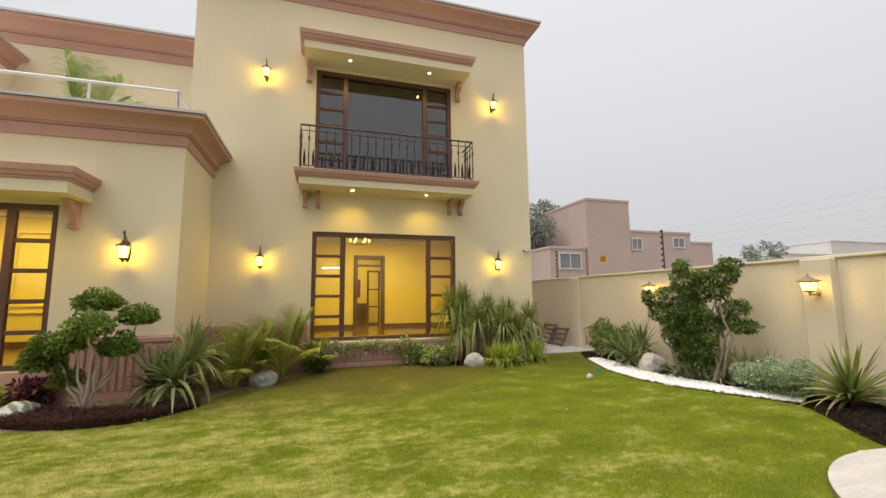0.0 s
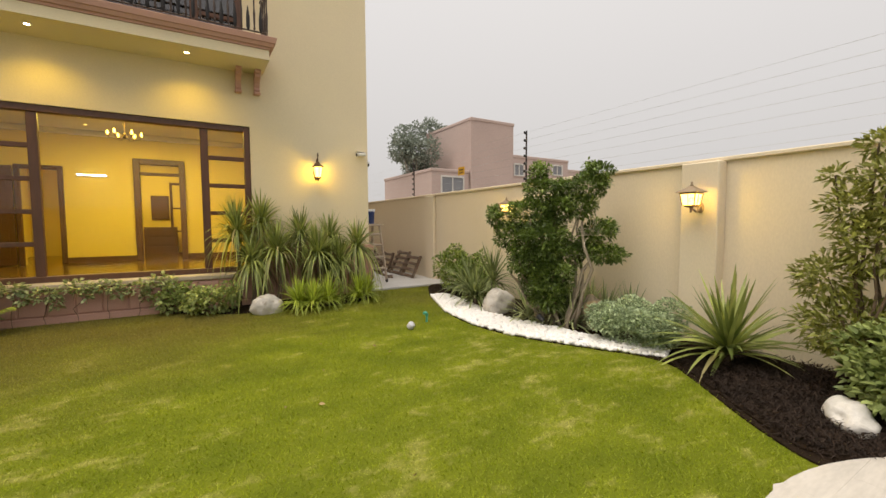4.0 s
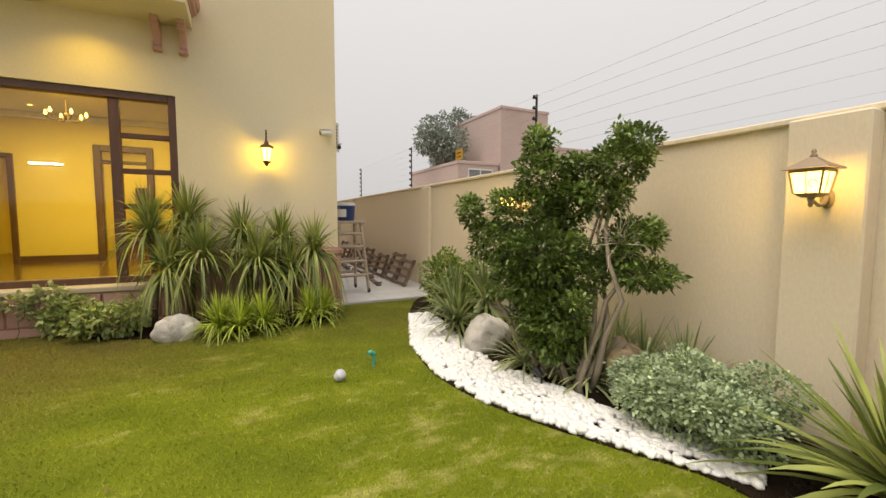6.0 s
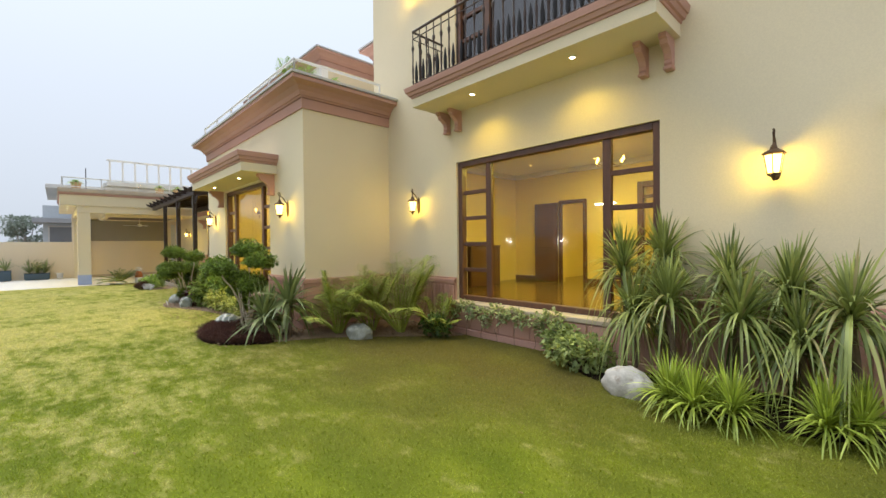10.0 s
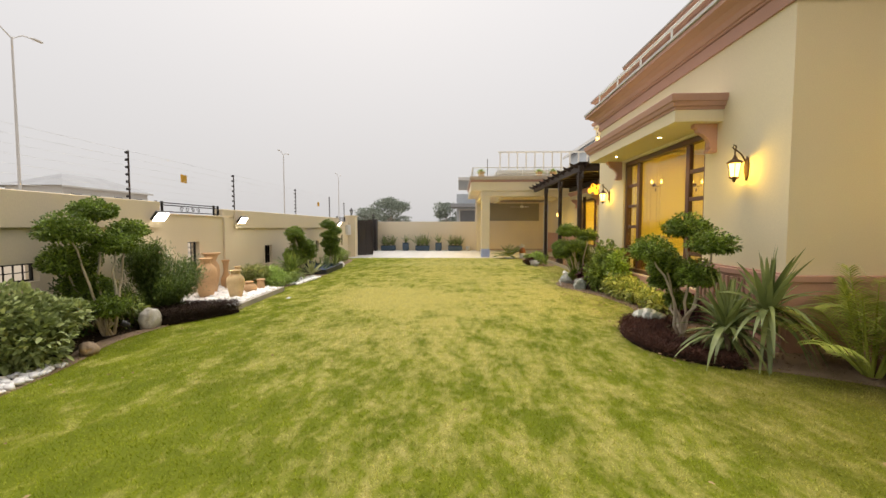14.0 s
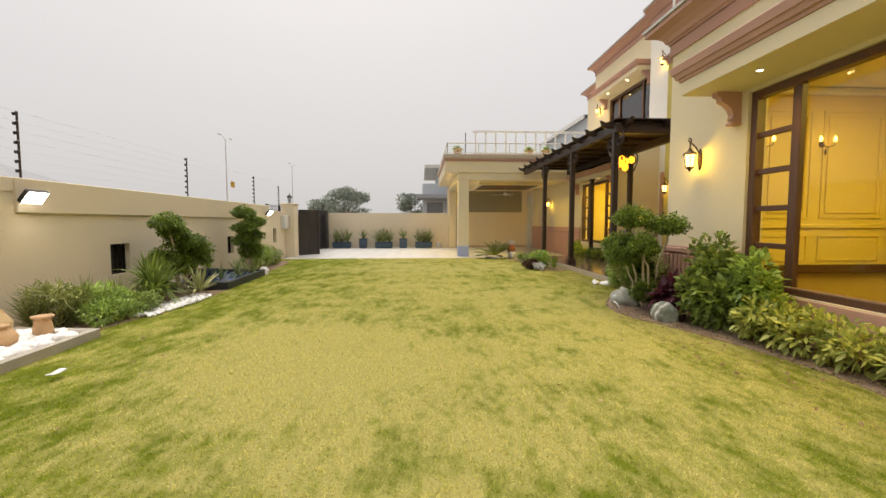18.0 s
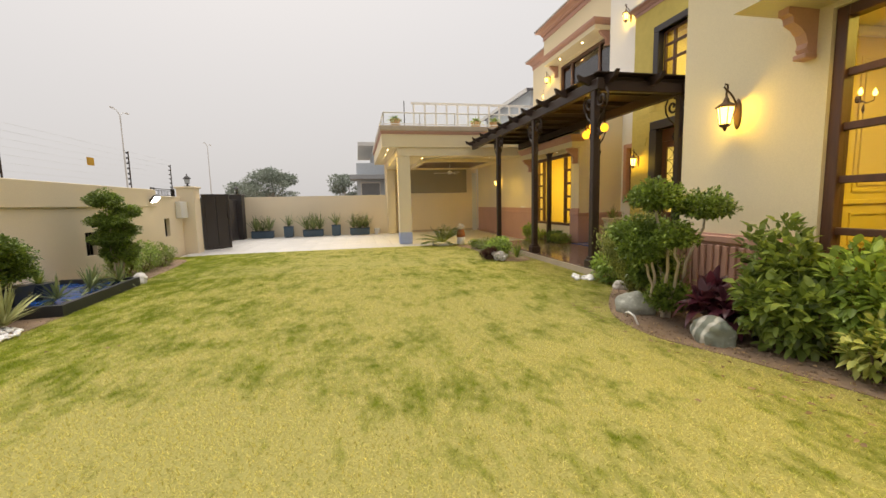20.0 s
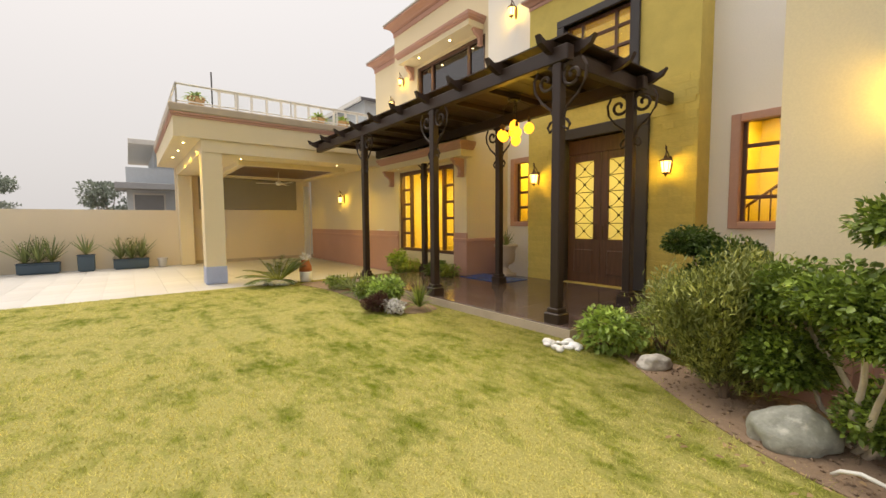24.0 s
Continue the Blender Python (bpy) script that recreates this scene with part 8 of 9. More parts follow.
# ---- planters along the far wall ----
L_OLIVE = leafy("dull_olive_leaf", (0.12, 0.12, 0.05), (0.26, 0.26, 0.12), 0.5)
def box_planter(at, w, h, tall):
    ob = thing("box_planter", at, "dark blue-grey box planter with succulents" if w > 0.3 else "dark blue-grey upright planter with a spiky plant", "planter", "far planters")
    part("body", Buf().box(-0.16, 0.16, -w, w, 0.03, h, 0.02), BLUEGREY, ob)
    part("rim", Buf().box(-0.175, 0.175, -w - 0.015, w + 0.015, h, h + 0.04, 0.01), BLUEGREY, ob)
    part("foot", Buf().box(-0.13, 0.13, -w + 0.05, w - 0.05, 0, 0.03), BLUEGREY, ob)
    part("soil", Buf().box(-0.15, 0.15, -w + 0.01, w - 0.01, h + 0.02, h + 0.045), SOIL, ob)
    n = 3 if w > 0.3 else 1
    for i in range(n):
        y = -w * 0.6 + 1.2 * w * i / max(1, n - 1) if n > 1 else 0
        k = 26
        D = round_dirs(k, 35, 88)
        part("plant", strap_mesh("plant", np.tile([0, y, h + 0.03], (k, 1)), D, tall * rng.uniform(0.5, 1.1, k), 0.06, 0.12 * np.ones(k), L_SPEAR, 4), L_SPEAR, ob)
        if n > 1:
            crown("foliage", [((0, y, h + 0.32 + 0.1 * i % 0.2), (0.17, 0.2, 0.42))], 170, 0.075, 0.035, L_OLIVE, ob, inner=0.1)


for y, w, h, tall in ((-2.0, 0.52, 0.32, 0.95), (-0.75, 0.22, 0.52, 0.85), (0.45, 0.5, 0.32, 1.1), (1.6, 0.22, 0.52, 0.85), (2.8, 0.5, 0.32, 0.98)):
    box_planter((-26.1, y, -0.1), w, h, tall)
bk = thing("paint_bucket", (-26.1, 3.7, -0.1), "white plastic bucket on the driveway", "bucket")
part("bucket_body", Buf().lathe([(0.12, 0), (0.15, 0.3), (0.16, 0.31), (0.16, 0.33)], 16), WHITEMETAL, bk, smooth=True)
part("bail", Buf().tube([(0, -0.16, 0.3), (0.06, -0.14, 0.2), (0.1, 0, 0.13), (0.06, 0.14, 0.2), (0, 0.16, 0.3)], 0.005, 5), STEEL, bk)

# ---- side path: trestle, paint drum, timber frames, fittings ----
OLDWOOD = surface("weathered_scaffold_wood", (0.42, 0.35, 0.28), 0.85, coarse=4, fine=40, spread=0.35, bump=0.4, stretch=(1, 1, 4))
FORMWOOD = surface("dark_formwork_timber", (0.14, 0.095, 0.065), 0.9, coarse=3, fine=40, spread=0.4, bump=0.4, stain=(0.3, 0.25, 0.2))
BLUEPLASTIC = surface("deep_blue_plastic", (0.03, 0.06, 0.22), 0.35, spread=0.15)
LABELWHITE = surface("white_label", (0.72, 0.74, 0.78), 0.5, spread=0.05)


def rail_between(buf, p, q, w=0.03):
    """A square-edged batten from p to q."""
    return buf.tube([p, q], w * 0.72, 4)


tre = thing("trestle_ladder", (6.2, 10.24, 0.03), "weathered wooden trestle ladder on small wheels", "ladder", turn=8)
for s in (-1, 1):
    for u in (-1, 1):
        part("leg", rail_between(Buf(), (u * 0.3, s * 0.34, 0.06), (u * 0.22, s * 0.16, 1.36), 0.042), OLDWOOD, tre)
        part("wheel", Buf().lathe([(0.045, -0.015), (0.05, -0.008), (0.05, 0.008), (0.045, 0.015)], 12).moved(pose(u * 0.3, s * 0.34, 0.05, 0, 90)), BLACKPLASTIC, tre)
    for z in (0.35, 0.62, 0.9, 1.15):
        k = (z - 0.06) / 1.3
        part("rung", rail_between(Buf(), (-0.3 + 0.08 * k, s * (0.34 - 0.18 * k), z), (0.3 - 0.08 * k, s * (0.34 - 0.18 * k), z), 0.04), OLDWOOD, tre)
    part("brace", rail_between(Buf(), (s * 0.28, -0.28, 0.45), (s * 0.24, 0.22, 0.95), 0.035), OLDWOOD, tre)
part("platform", Buf().box(-0.3, 0.3, -0.22, 0.22, 1.35, 1.4, 0.008), OLDWOOD, tre, "stained plank platform")
drum = thing("paint_drum", (6.18, 10.22, 1.43), "blue paint drum with a white lid and label", "paint drum", turn=200)
part("body", Buf().lathe([(0.15, 0), (0.16, 0.01), (0.175, 0.26), (0.18, 0.27), (0.18, 0.29)], 22), BLUEPLASTIC, drum, smooth=True)
part("lid", Buf().lathe([(0.186, 0.29), (0.19, 0.3), (0.19, 0.34), (0.175, 0.345), (0.16, 0.335)], 22), LABELWHITE, drum, "white plastic lid")
lb = Buf()
for i in range(8):
    a, b = math.radians(-60 + 15 * i), math.radians(-45 + 15 * i)
    lb.add([(0.171 * math.cos(t), 0.171 * math.sin(t), z) if z < 0.1 else (0.178 * math.cos(t), 0.178 * math.sin(t), z) for t, z in ((a, 0.07), (b, 0.07), (b, 0.22), (a, 0.22))], [(0, 1, 2, 3)])
part("label", lb, LABELWHITE, drum, "white printed label")
part("bail_handle", Buf().tube([(0.19 * math.cos(t), 0.05, 0.27 - 0.12 * math.sin(t)) for t in np.linspace(0, math.pi, 9)], 0.005, 5), WHITEMETAL, drum)


def timber_frame(y, lean, h, w, lab):
    """A slatted formwork frame leaning on the side wall."""
    ob = thing("formwork_frame", (7.4, y, 0.02), lab, "timber frame", "formwork frames")
    m = pose(0.0, 0, 0, 0, lean, 0)
    for u in (-w / 2, w / 2):
        part("frame_rail", Buf().box(-0.03, 0.03, u - 0.04, u + 0.04, 0.0, h, 0.006).moved(m), FORMWOOD, ob)
    k = max(3, round(h / 0.14))
    for i in range(k):
        z = 0.05 + (h - 0.12) * i / (k - 1)
        part("slat", Buf().box(-0.055, -0.031, -w / 2 - 0.05, w / 2 + 0.05, z - 0.035, z + 0.035, 0.005).moved(m), FORMWOOD, ob)


for i in range(9):
    timber_frame(10.6 + i * 0.78 + 0.1 * math.sin(i * 3.1), 24 + 6 * math.sin(i * 2.3), 0.62 + 0.1 * math.sin(i * 1.7), 0.62, "slatted dark timber frame leaning on the side wall")
for i in range(6):
    pl = thing("timber_plank", (7.02 + 0.08 * (i % 3), 11.2 + i * 0.95, 0.02 + 0.045 * (i % 2)), "old timber plank lying on the side path", "plank", "loose planks", turn=84 + 4 * (i % 3))
    part("board", Buf().box(-0.6, 0.6, -0.05, 0.05, 0, 0.04, 0.004), FORMWOOD, pl)
    part("nail_batten", Buf().box(-0.45, -0.4, -0.09, 0.09, 0.041, 0.07, 0.004), FORMWOOD, pl)

ac = thing("air_conditioner", (5.8, 10.9, 2.85), "white outdoor air-conditioner unit bracketed to the side wall", "air conditioner")
part("casing", Buf().box(0.06, 0.34, -0.38, 0.38, 0, 0.52, 0.02), WHITEMETAL, ac)
for i in range(7):
    part("grille_slat", Buf().box(0.1, 0.3, -0.392, -0.381, 0.06 + i * 0.06, 0.085 + i * 0.06), GREYSTONE, ac)
part("fan_guard", Buf().lathe([(0.2, 0), (0.2, 0.015), (0.18, 0.02), (0.17, 0.005)], 20).moved(pose(0.34, 0.05, 0.26, 0, 90)), GREYSTONE, ac)
for u in (-0.26, 0.26):
    part("bracket", Buf().box(-0.009, 0.36, u - 0.02, u + 0.02, -0.04, -0.001).box(-0.009, 0.02, u - 0.02, u + 0.02, -0.3, -0.04), WHITEMETAL, ac)


def bullet_camera(at, turn, lab):
    ob = thing("security_camera", at, lab, "security camera", "security cameras", turn=turn)
    part("mount", Buf().lathe([(0.05, 0), (0.05, 0.015), (0.02, 0.03)], 12).moved(pose(0, 0, 0, 90)), WHITEMETAL, ob)
    part("arm", Buf().tube([(0, -0.02, 0), (0, -0.08, -0.01), (-0.03, -0.1, -0.01)], 0.014, 7), WHITEMETAL, ob)
    part("body", Buf().lathe([(0.03, -0.08), (0.04, -0.07), (0.042, 0.08), (0.034, 0.09)], 14).moved(pose(-0.05, -0.1, -0.02, 0, 83, 0)), WHITEMETAL, ob, smooth=True)
    part("lens_face", Buf().lathe([(0.034, 0), (0.033, 0.006), (0.01, 0.008)], 14).moved(pose(-0.14, -0.1, -0.03, 0, -97, 0)), BLACKPLASTIC, ob, "black lens face")
    part("sun_hood", Buf().box(-0.15, 0.03, -0.145, -0.055, 0.028, 0.034, 0.002), WHITEMETAL, ob)


bullet_camera((5.66, E_Y, 2.86), 0, "white bullet security camera on the stucco corner")
bullet_camera((5.79, 9.5, 2.72), 90, "white security camera on the side wall")

# ---- small fittings ----
sw = thing("switch_plate", (-20.0, F_Y, 1.2), "white switch plate on the stucco wall", "switch plate")
part("plate", Buf().box(-0.22, 0.22, -0.012, 0, -0.045, 0.045, 0.004), WHITEMETAL, sw)
for k in range(4):
    part("rocker", Buf().box(-0.18 + k * 0.1, -0.12 + k * 0.1, -0.018, -0.0121, -0.025, 0.025, 0.002), LABELWHITE, sw)
scp = thing("paper_scrap", (-5.73, -0.7, 0.0), "small white crumpled paper scrap on the lawn", "paper")
part("fold", Buf().box(-0.09, 0.0, -0.04, 0.03, 0.012, 0.022, 0.004).moved(pose(0, 0, 0, 0, 8, 0)), LABELWHITE, scp)
part("flap", Buf().box(0.0, 0.09, -0.035, 0.03, 0.01, 0.02, 0.004).moved(pose(0, 0, 0, 0, -10, 8)), LABELWHITE, scp)


def fallen_leaves():
    """Dry leaves blown along the bed edges."""
    pts = np.concatenate([np.stack([rng.uniform(-9.2, -1.5, 420), rng.uniform(5.45, 6.6, 420)], 1), np.stack([rng.uniform(-10, 3, 60), rng.uniform(-1.4, 0.2, 60)], 1), np.stack([rng.uniform(-8, 5, 40), rng.uniform(0, 6, 40)], 1)])
    k = len(pts)
    P = np.concatenate([pts, 0.028 + ground_zs(pts[:, 0], pts[:, 1])[:, None]], 1)
    D = unit(np.stack([rng.normal(0, 1, k), rng.normal(0, 1, k), rng.uniform(0, 0.3, k)], 1))
    ob = new("dry_leaves", leaf_mesh("dry_leaves", P, D, rng.uniform(0.03, 0.06, k), rng.uniform(0.018, 0.03, k), L_DRY))
    tagged(ob, "scattered dry brown leaves on soil and grass", "leaves", "", "stuff")


def soil_crumbs(name, ring, n, material, lab):
    q = scatter(ring, n)
    s = rng.uniform(0.006, 0.02, (n, 1, 1))
    base = np.array([(1, 0, 0), (0, 1, 0), (-1, 0, 0), (0, -1, 0), (0, 0, 0.8), (0, 0, -0.8)], float)
    v = (base[None] * s * rng.uniform(0.6, 1.3, (n, 6, 1)) + np.concatenate([q, 0.014 + ground_zs(q[:, 0], q[:, 1])[:, None]], 1)[:, None]).reshape(-1, 3)
    b = np.arange(n)[:, None] * 6
    f = np.concatenate([b + t for t in ([0, 1, 4], [1, 2, 4], [2, 3, 4], [3, 0, 4], [1, 0, 5], [2, 1, 5], [3, 2, 5], [0, 3, 5])], 0)
    tagged(new(name, np_mesh(name, v, f, material)), lab, "soil", "", "stuff")


L_DRY = leafy("dry_brown_leaf", (0.22, 0.12, 0.05), (0.42, 0.30, 0.16), 0.7)
fallen_leaves()
soil_crumbs("soil_crumbs", BED_WING, 2600, SAND, "loose sandy soil crumbs below the low wing")
soil_crumbs("soil_crumbs", BED_SOUTH, 2600, SAND, "loose sandy soil crumbs along the front wall")
soil_crumbs("soil_crumbs", BED_EAST, 4000, SOIL, "loose dark soil crumbs along the side wall")

# ---- terrace and roof plants ----
def pot_plant(at, kind, lab, h=0.8):
    ob = thing("potted_plant", at, lab, "potted plant", "roof plants")
    part("pot", Buf().lathe([(0.13, 0), (0.15, 0.02), (0.19, 0.3), (0.21, 0.31), (0.21, 0.36), (0.18, 0.36), (0.17, 0.3)], 16), TERRACOTTA, ob, "clay pot")
    part("soil", Buf().lathe([(0.17, 0.29), (0.16, 0.31)], 14), SOIL, ob)
    if kind == "strap":
        n = 60
        D = round_dirs(n, 5, 85)
        part("frond", strap_mesh("frond", np.tile(np.array([[0, 0, 0.33]]), (n, 1)), D, rng.uniform(0.6, 1, n) * h, np.full(n, 0.06), np.full(n, 0.5), L_LIME), L_LIME, ob)
    else:
        for i in range(4):
            part("stem", Buf().tube(bent((0.03 * i - 0.05, 0, 0.3), (0.2 * math.cos(i * 1.6), 0.2 * math.sin(i * 1.6), 0.3 + h * 0.6), 5, 0.03, i), 0.01, 5), BARK, ob)
        crown("foliage", [((0.2 * math.cos(i * 1.6), 0.2 * math.sin(i * 1.6), 0.35 + h * (0.45 + 0.12 * i)), (0.3, 0.3, 0.26)) for i in range(4)], 260, 0.13, 0.07, L_LIME, ob, inner=0.2)
    return ob


pot_plant((-8.2, 7.8, 4.7), "strap", "pale lime arching potted palm on the terrace roof", 1.2)
palm((-4.1, 7.95, 4.72), 13, 1.5, "yellow-green arching palm on the terrace roof", 55, 86, material=L_LIME)
pot = thing("palm_pot", (-4.1, 7.95, 4.7), "round clay pot holding the terrace palm", "pot")
part("pot_wall", Buf().lathe([(0.2, 0), (0.24, 0.03), (0.3, 0.42), (0.33, 0.44), (0.33, 0.5), (0.28, 0.5), (0.27, 0.4)], 18), TERRACOTTA, pot)
part("soil", Buf().lathe([(0.27, 0.4), (0.25, 0.42)], 14), SOIL, pot)
pot_plant((-20.4, 4.3, 4.35), "strap", "lime strap-leaved potted plant on the carport roof", 0.55)
pot_plant((-20.6, 7.6, 4.35), "strap", "green strap-leaved potted plant on the carport roof", 0.6)
pot_plant((-20.6, 8.4, 4.35), "strap", "green strap-leaved potted plant by the roof rail", 0.6)
rp = thing("roof_pole", (-20.3, 4.65, 4.35), "thin grey pole standing on the carport roof", "pole")
part("foot_plate", Buf().box(-0.08, 0.08, -0.08, 0.08, 0, 0.02), GREYSTONE, rp)
part("shaft", Buf().tube([(0, 0, 0.02), (0, 0, 1.05)], 0.018, 7), GREYSTONE, rp)

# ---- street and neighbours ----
# far walls and roofs: the haze of distance is paled into these colours
PINKBRICK = surface("haze_pale_pink_brick", (0.48, 0.375, 0.345), 0.9, coarse=0.3, fine=8, spread=0.08)
PALEWALL = surface("haze_pale_plaster", (0.62, 0.61, 0.59), 0.9, coarse=0.2, fine=5, spread=0.05)
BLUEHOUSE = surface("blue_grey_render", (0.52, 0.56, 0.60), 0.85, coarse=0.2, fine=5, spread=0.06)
SLATEROOF = surface("haze_pale_roof_tile", (0.33, 0.34, 0.36), 0.85, coarse=0.4, fine=6, spread=0.12)
FARPANE = surface("dark_far_window", (0.20, 0.21, 0.23), 0.2, spread=0.1)


def face_window(house, x, y, z0, z1, w, axis="y"):
    """A framed window on a face that looks along -axis."""
    fr, pa = Buf(), Buf()
    if axis == "y":
        fr.box(x - w / 2 - 0.1, x + w / 2 + 0.1, y - 0.1, y, z0 - 0.1, z0).box(x - w / 2 - 0.1, x + w / 2 + 0.1, y - 0.1, y, z1, z1 + 0.12)
        fr.box(x - w / 2 - 0.1, x - w / 2, y - 0.1, y, z0, z1).box(x + w / 2, x + w / 2 + 0.1, y - 0.1, y, z0, z1).box(x - 0.04, x + 0.04, y - 0.08, y, z0, z1)
        pa.box(x - w / 2, x + w / 2, y - 0.03, y + 0.02, z0, z1)
    else:
        fr.box(x, x + 0.1, y - w / 2 - 0.1, y + w / 2 + 0.1, z0 - 0.1, z0).box(x, x + 0.1, y - w / 2 - 0.1, y + w / 2 + 0.1, z1, z1 + 0.12)
        fr.box(x, x + 0.1, y - w / 2 - 0.1, y - w / 2, z0, z1).box(x, x + 0.1, y + w / 2, y + w / 2 + 0.1, z0, z1)
        pa.box(x - 0.02, x + 0.03, y - w / 2, y + w / 2, z0, z1)
    win = part("window", fr, PALEWALL, house, "pale window surround")
    part("pane", pa, FARPANE, win, "dark pane")


def block(house, x0, x1, y0, y1, z1, wall, lip=0.12, band=None):
    part("wall", Buf().box(x0, x1, y0, y1, -0.16, z1), wall, house)
    part("parapet", Buf().box(x0 - lip, x1 + lip, y0 - lip, y1 + lip, z1 + 0.001, z1 + 0.25, 0.03), band or PALEWALL, house, "parapet band")


ph = thing("neighbour_house", (27, 32, -0.16), "pink brick house with a taller tower, paled for haze", "house")
ph.matrix_world = pose(0, 0, 0)
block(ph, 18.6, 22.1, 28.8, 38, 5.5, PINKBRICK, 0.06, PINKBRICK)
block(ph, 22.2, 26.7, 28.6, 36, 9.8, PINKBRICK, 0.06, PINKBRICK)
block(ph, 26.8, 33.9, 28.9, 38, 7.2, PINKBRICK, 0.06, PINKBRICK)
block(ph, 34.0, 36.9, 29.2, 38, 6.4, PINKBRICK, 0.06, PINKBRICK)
for x, y, a, b, w in ((20.5, 28.8, 3.9, 5.1, 2.0), (27.6, 28.9, 5.7, 6.6, 1.0), (32.4, 28.9, 6.0, 6.8, 1.2)):
    face_window(ph, x, y, a, b, w)


# bark of the far trees, lightened to carry the haze
HAZEBARK = surface("haze_paled_bark", (0.34, 0.31, 0.27), 0.9, coarse=3, fine=20, spread=0.2)


def far_tree(at, h, r, lab, leaf=0.3, per=26, seed=0):
    ob = thing("tree", at, lab, "tree", "far trees")
    part("trunk", Buf().tube(bent((0, 0, -0.05), (0.2, 0, h * 0.55), 6, 0.15, seed), list(np.linspace(0.22, 0.1, 6)), 7), HAZEBARK, ob)
    lumps = []
    for i in range(11):
        a, e = i * 2.4 + seed, rng.uniform(0.45, 0.92)
        q = r * (1.05 - 0.6 * abs(e - 0.6)) * rng.uniform(0.3, 0.8)
        c = (q * math.cos(a), q * math.sin(a), h * e)
        lumps.append((c, (r * 0.38, r * 0.38, h * 0.11)))
        part("limb", Buf().tube(bent((0.15, 0, h * 0.4), c, 5, 0.15, i), list(np.linspace(0.07, 0.015, 5)), 5), HAZEBARK, ob)
    lumps.append(((0, 0, h * 0.93), (r * 0.3, r * 0.3, h * 0.08)))
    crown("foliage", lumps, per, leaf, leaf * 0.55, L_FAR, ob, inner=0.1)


far_tree((19.6, 33.5, -0.16), 10.4, 2.6, "tall haze-paled green tree beyond the wall", seed=1)
far_tree((22.6, 36.5, -0.16), 11.6, 2.3, "haze-paled green tree behind the brick house", seed=2)
far_tree((-45.0, -5.0, -0.16), 5.2, 2.7, "round haze-paled tree beyond the driveway wall", leaf=0.22, per=50, seed=4)
far_tree((-47.0, 1.8, -0.16), 4.6, 2.2, "pale tree beyond the driveway wall, haze in its colour", leaf=0.25, per=30, seed=5)
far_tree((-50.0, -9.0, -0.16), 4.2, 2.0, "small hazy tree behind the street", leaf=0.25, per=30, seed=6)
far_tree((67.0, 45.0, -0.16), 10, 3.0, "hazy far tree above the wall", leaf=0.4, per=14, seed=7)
pw = thing("far_house", (85, 50, -0.16), "pale plastered far house in haze", "house")
pw.matrix_world = pose(0, 0, 0)
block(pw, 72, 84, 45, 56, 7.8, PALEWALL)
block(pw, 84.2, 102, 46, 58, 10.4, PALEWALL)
for x in (75, 79, 88, 93, 98):
    face_window(pw, x, 45 if x < 84 else 46, 4.2, 6.0, 1.8)


def hip_house(name, x0, x1, y0, y1, eave, ridge, wall, lab, roof=SLATEROOF):
    ob = thing(name, (0, 0, 0), lab, "house")
    part("wall", Buf().box(x0, x1, y0, y1, -0.16, eave), wall, ob)
    o, k = 0.6, min(x1 - x0, y1 - y0) / 2
    b = [(x0 - o, y0 - o, eave), (x1 + o, y0 - o, eave), (x1 + o, y1 + o, eave), (x0 - o, y1 + o, eave)]
    if x1 - x0 > y1 - y0:
        t = [(x0 + k, (y0 + y1) / 2, ridge), (x1 - k, (y0 + y1) / 2, ridge)]
        f = [(0, 1, 5, 4), (1, 2, 5), (2, 3, 4, 5), (3, 0, 4), (0, 3, 2, 1)]
    else:
        t = [((x0 + x1) / 2, y0 + k, ridge), ((x0 + x1) / 2, y1 - k, ridge)]
        f = [(0, 1, 4), (1, 2, 5, 4), (2, 3, 5), (3, 0, 4, 5), (0, 3, 2, 1)]
    part("roof", Buf().add(b + t, f), roof, ob, "grey hipped tile roof")
    for q in (y0 - o, y1 + o - 0.1):
        part("eave_board", Buf().box(x0 - o, x1 + o, q, q + 0.1, eave - 0.25, eave - 0.002), PALEWALL, ob)
    return ob


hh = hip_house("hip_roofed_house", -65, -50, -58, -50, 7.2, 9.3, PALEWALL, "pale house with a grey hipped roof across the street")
for x in (-63, -59, -55, -52):
    face_window(hh, x, -49.9, 4.4, 6.2, 1.4)
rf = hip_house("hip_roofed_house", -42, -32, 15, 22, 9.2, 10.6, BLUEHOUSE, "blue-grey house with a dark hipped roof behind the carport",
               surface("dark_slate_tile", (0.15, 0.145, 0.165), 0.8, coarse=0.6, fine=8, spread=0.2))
face_window(rf, -35, 15, 6.2, 8.0, 1.8)
mh = thing("modern_house", (0, 0, 0), "blue-grey modern house with a white overhanging roof", "house")
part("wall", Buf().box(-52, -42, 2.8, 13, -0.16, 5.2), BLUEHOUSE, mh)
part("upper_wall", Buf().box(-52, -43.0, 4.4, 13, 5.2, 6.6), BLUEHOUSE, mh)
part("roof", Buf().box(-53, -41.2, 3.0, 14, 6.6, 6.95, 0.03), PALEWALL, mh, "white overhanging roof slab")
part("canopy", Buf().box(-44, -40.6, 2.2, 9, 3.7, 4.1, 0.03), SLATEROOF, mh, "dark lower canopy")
for y in (6.2, 9.0, 11.5):
    face_window(mh, -43.0, y, 5.3, 6.4, 1.4, "x")
for y in (4.0, 7.0, 10.0):
    face_window(mh, -42.0, y, 2.0, 3.4, 1.6, "x")
wn2 = thing("white_house", (0, 0, 0), "white neighbour house with a slatted roof frame", "house")
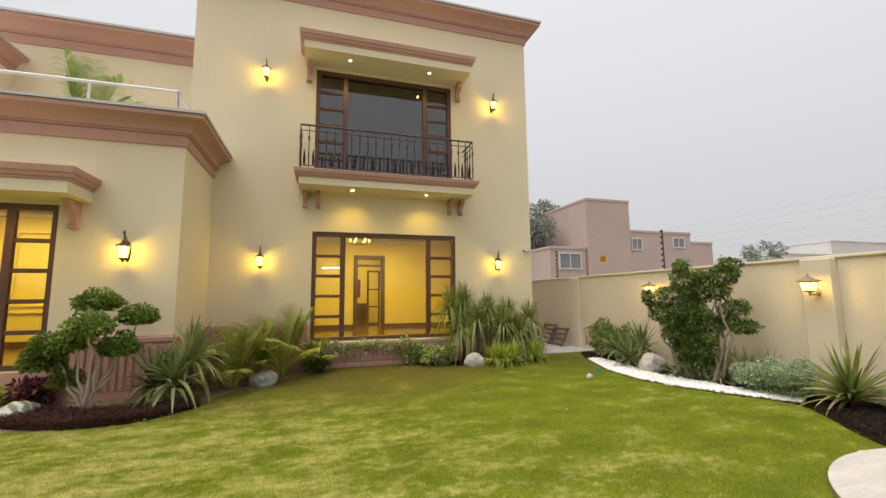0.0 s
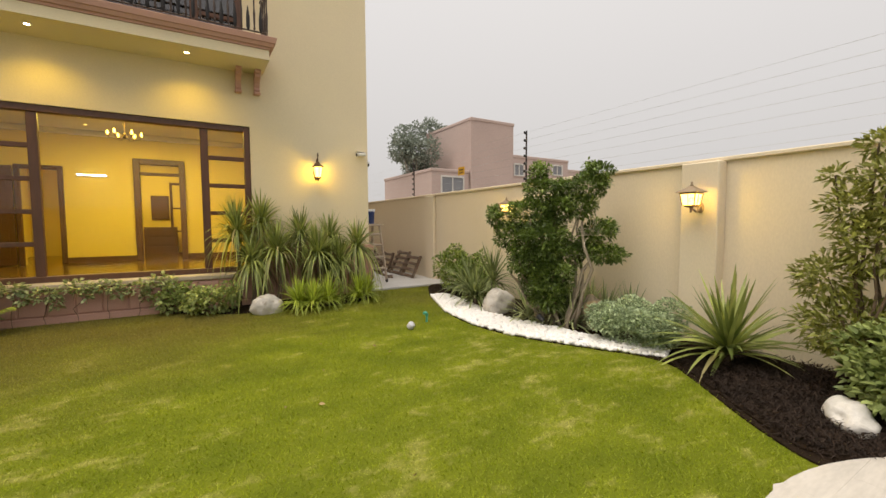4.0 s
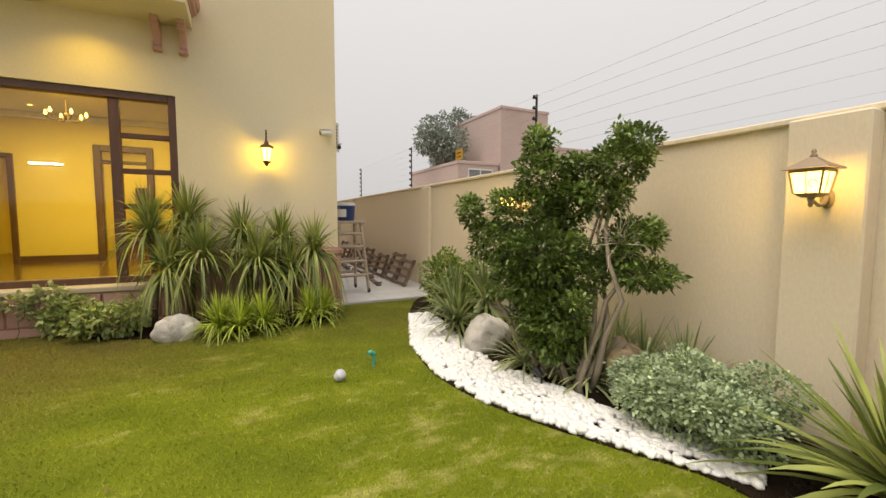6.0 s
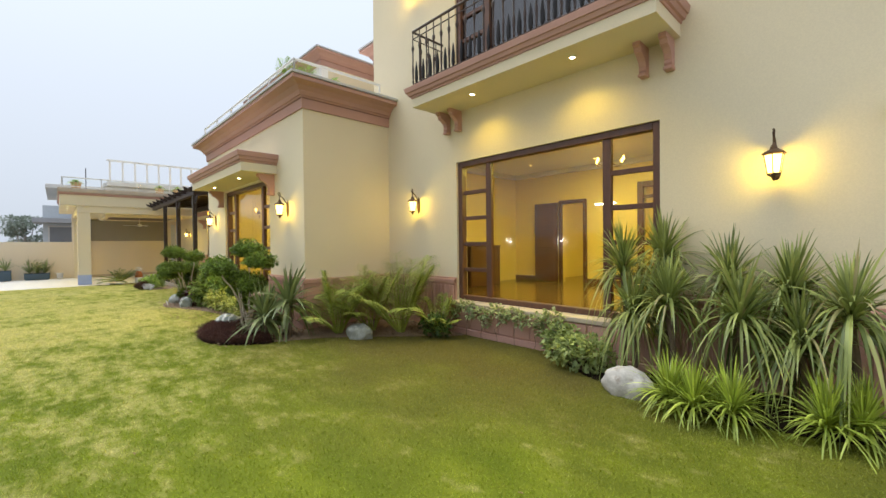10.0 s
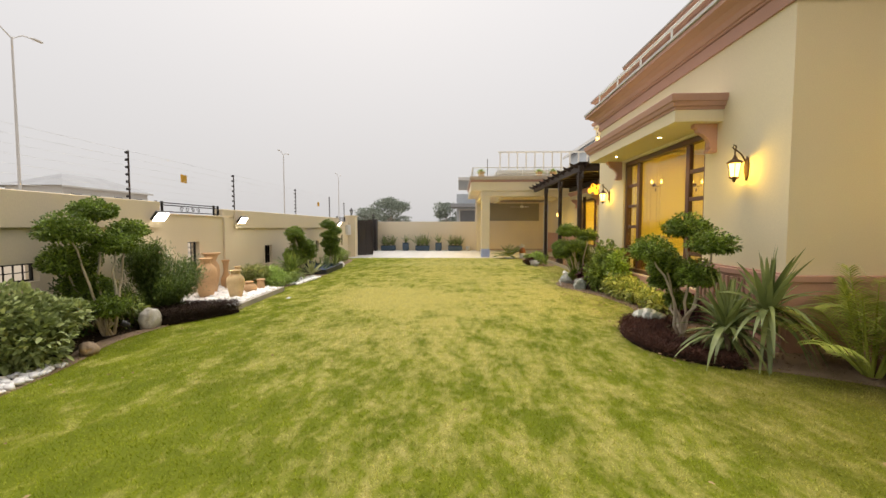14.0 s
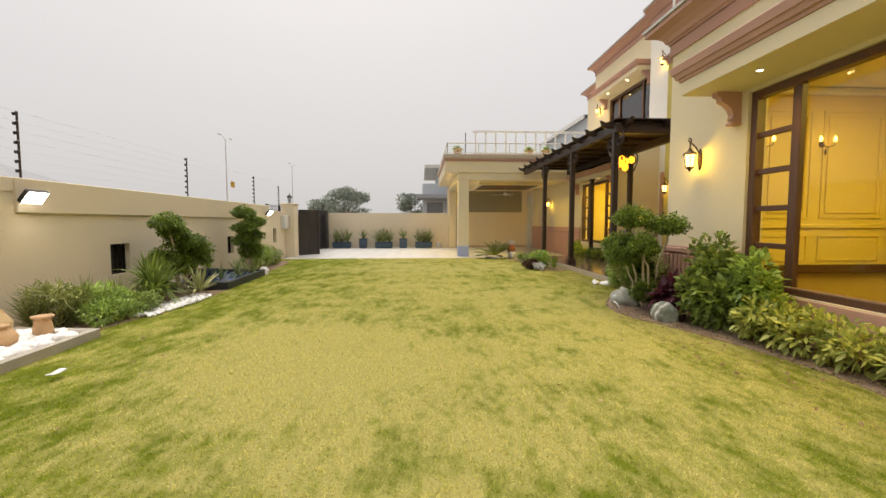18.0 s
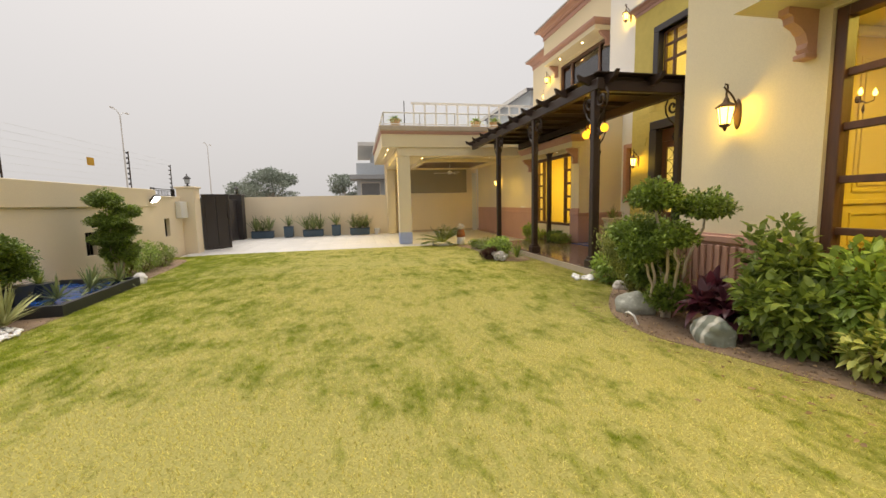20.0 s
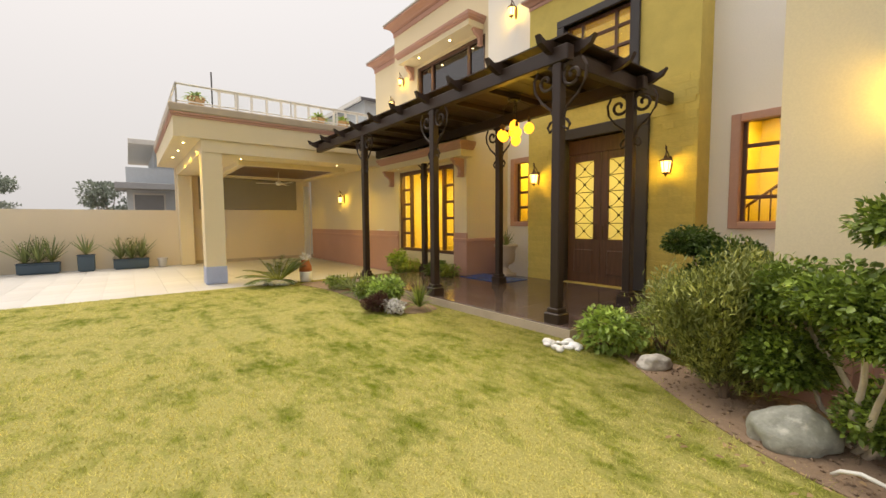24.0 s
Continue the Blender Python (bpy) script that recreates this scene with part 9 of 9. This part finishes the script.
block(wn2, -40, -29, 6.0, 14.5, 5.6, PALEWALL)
for i in range(13):
    y = 6.1 + i * 0.65
    part("post", Buf().box(-28.3, -28.2, y, y + 0.1, 5.851, 7.15), WHITEMETAL, wn2)
part("top_rail", Buf().box(-28.32, -28.18, 6.0, 14.2, 7.15, 7.268), WHITEMETAL, wn2)
part("parapet_ledge", Buf().box(-28.86, -28.1, 6.0, 14.4, 5.6, 5.85), PALEWALL, wn2)


def street_lamp(at, h, lab, arms=(-1, 1)):
    ob = thing("street_lamp", at, lab, "street lamp", "street lamps")
    part("pole", Buf().tube([(0, 0, 0), (0, 0, h * 0.5), (0, 0, h - 0.5)], [0.12, 0.09, 0.06], 8), PALEWALL, ob)
    for s in arms:
        part("arm", Buf().tube([(0, 0, h - 0.6), (s * 0.7, 0, h - 0.1), (s * 1.5, 0, h)], 0.04, 6), PALEWALL, ob)
        part("lamp_head", Buf().box(s * 1.7 - 0.35, s * 1.7 + 0.35, -0.12, 0.12, h - 0.06, h + 0.06, 0.03), PALEWALL, ob)


street_lamp((-24, -27, -0.16), 15, "tall pale double-arm street lamp")
street_lamp((-63.6, -25.7, -0.16), 14, "tall pale double-arm street lamp")
street_lamp((-92, -25, -0.16), 14, "tall pale double-arm street lamp far down the street")

# ---- paving pieces ----
def tiles(parent, x0, x1, y0, y1, sx, sy, z0, z1, material, gap=0.0015):
    """Square slabs, sharing one mesh."""
    nx, ny = round((x1 - x0) / sx), round((y1 - y0) / sy)
    wx, wy = (x1 - x0) / nx, (y1 - y0) / ny
    me = Buf().box(-wx / 2 + gap, wx / 2 - gap, -wy / 2 + gap, wy / 2 - gap, z0, z1, 0.003).mesh("tile", material)
    for i in range(nx):
        for j in range(ny):
            ob = part("tile", me, material, parent)
            ob.location = (x0 + wx * (i + 0.5), y0 + wy * (j + 0.5), rng.uniform(-0.0008, 0.0008))


drive = bpy.data.objects["driveway"]
tiles(drive, -26.6, -18.87, -3.1, F_Y - 0.08, 0.6, 0.6, -0.111, -0.1, PAVE)
tiles(porch, -17.18, -11.02, 7.06, S_Y - 0.01, 0.6, 0.6, 0.121, 0.137, GRANITE, 0.002)
tiles(bpy.data.objects["side_path"], 5.86, 7.86, 9.17, 22.0, 0.6, 0.6, 0.021, 0.03, PAVE)

# ---- split-stone cladding of the entry bay ----
def cladding():
    wall = bpy.data.objects["wall_entry_stone"]
    me = Buf().box(-0.5, 0.5, -0.5, 0.5, -0.5, 0.5, 0.03).mesh("stone_slip", STONE)
    rest = Buf()
    holes = [(-13.57, -11.83, 0.1, 3.22)]
    z, count = 0.14, 0
    while z < 3.85:
        h = rng.uniform(0.09, 0.14)
        x = -14.5 - rng.uniform(0, 0.2)
        while x < -10.87:
            w = rng.uniform(0.18, 0.46)
            a, b = max(x, -14.5), min(x + w, -10.87)
            x += w
            if b - a < 0.05 or any(a < q and b > p and z < t and z + h > s for p, q, s, t in holes):
                continue
            d = rng.uniform(0.014, 0.022)
            if count < 298:
                count += 1
                ob = part("stone_slip", me, STONE, wall)
                ob.matrix_basis = Matrix.Translation(((a + b) / 2, S_Y - d / 2 + 0.002, z + h / 2)) @ Matrix.Diagonal((b - a - 0.002, d, h - 0.002, 1))
            else:
                rest.box(a + 0.001, b - 0.001, S_Y - d, S_Y + 0.002, z + 0.001, z + h - 0.001, 0.004)
        z += h
    ob = part("stone_slip_rest", rest, STONE, wall)
    tagged(ob, "ochre split-stone slips above the door", "", "", "stuff")


cladding()
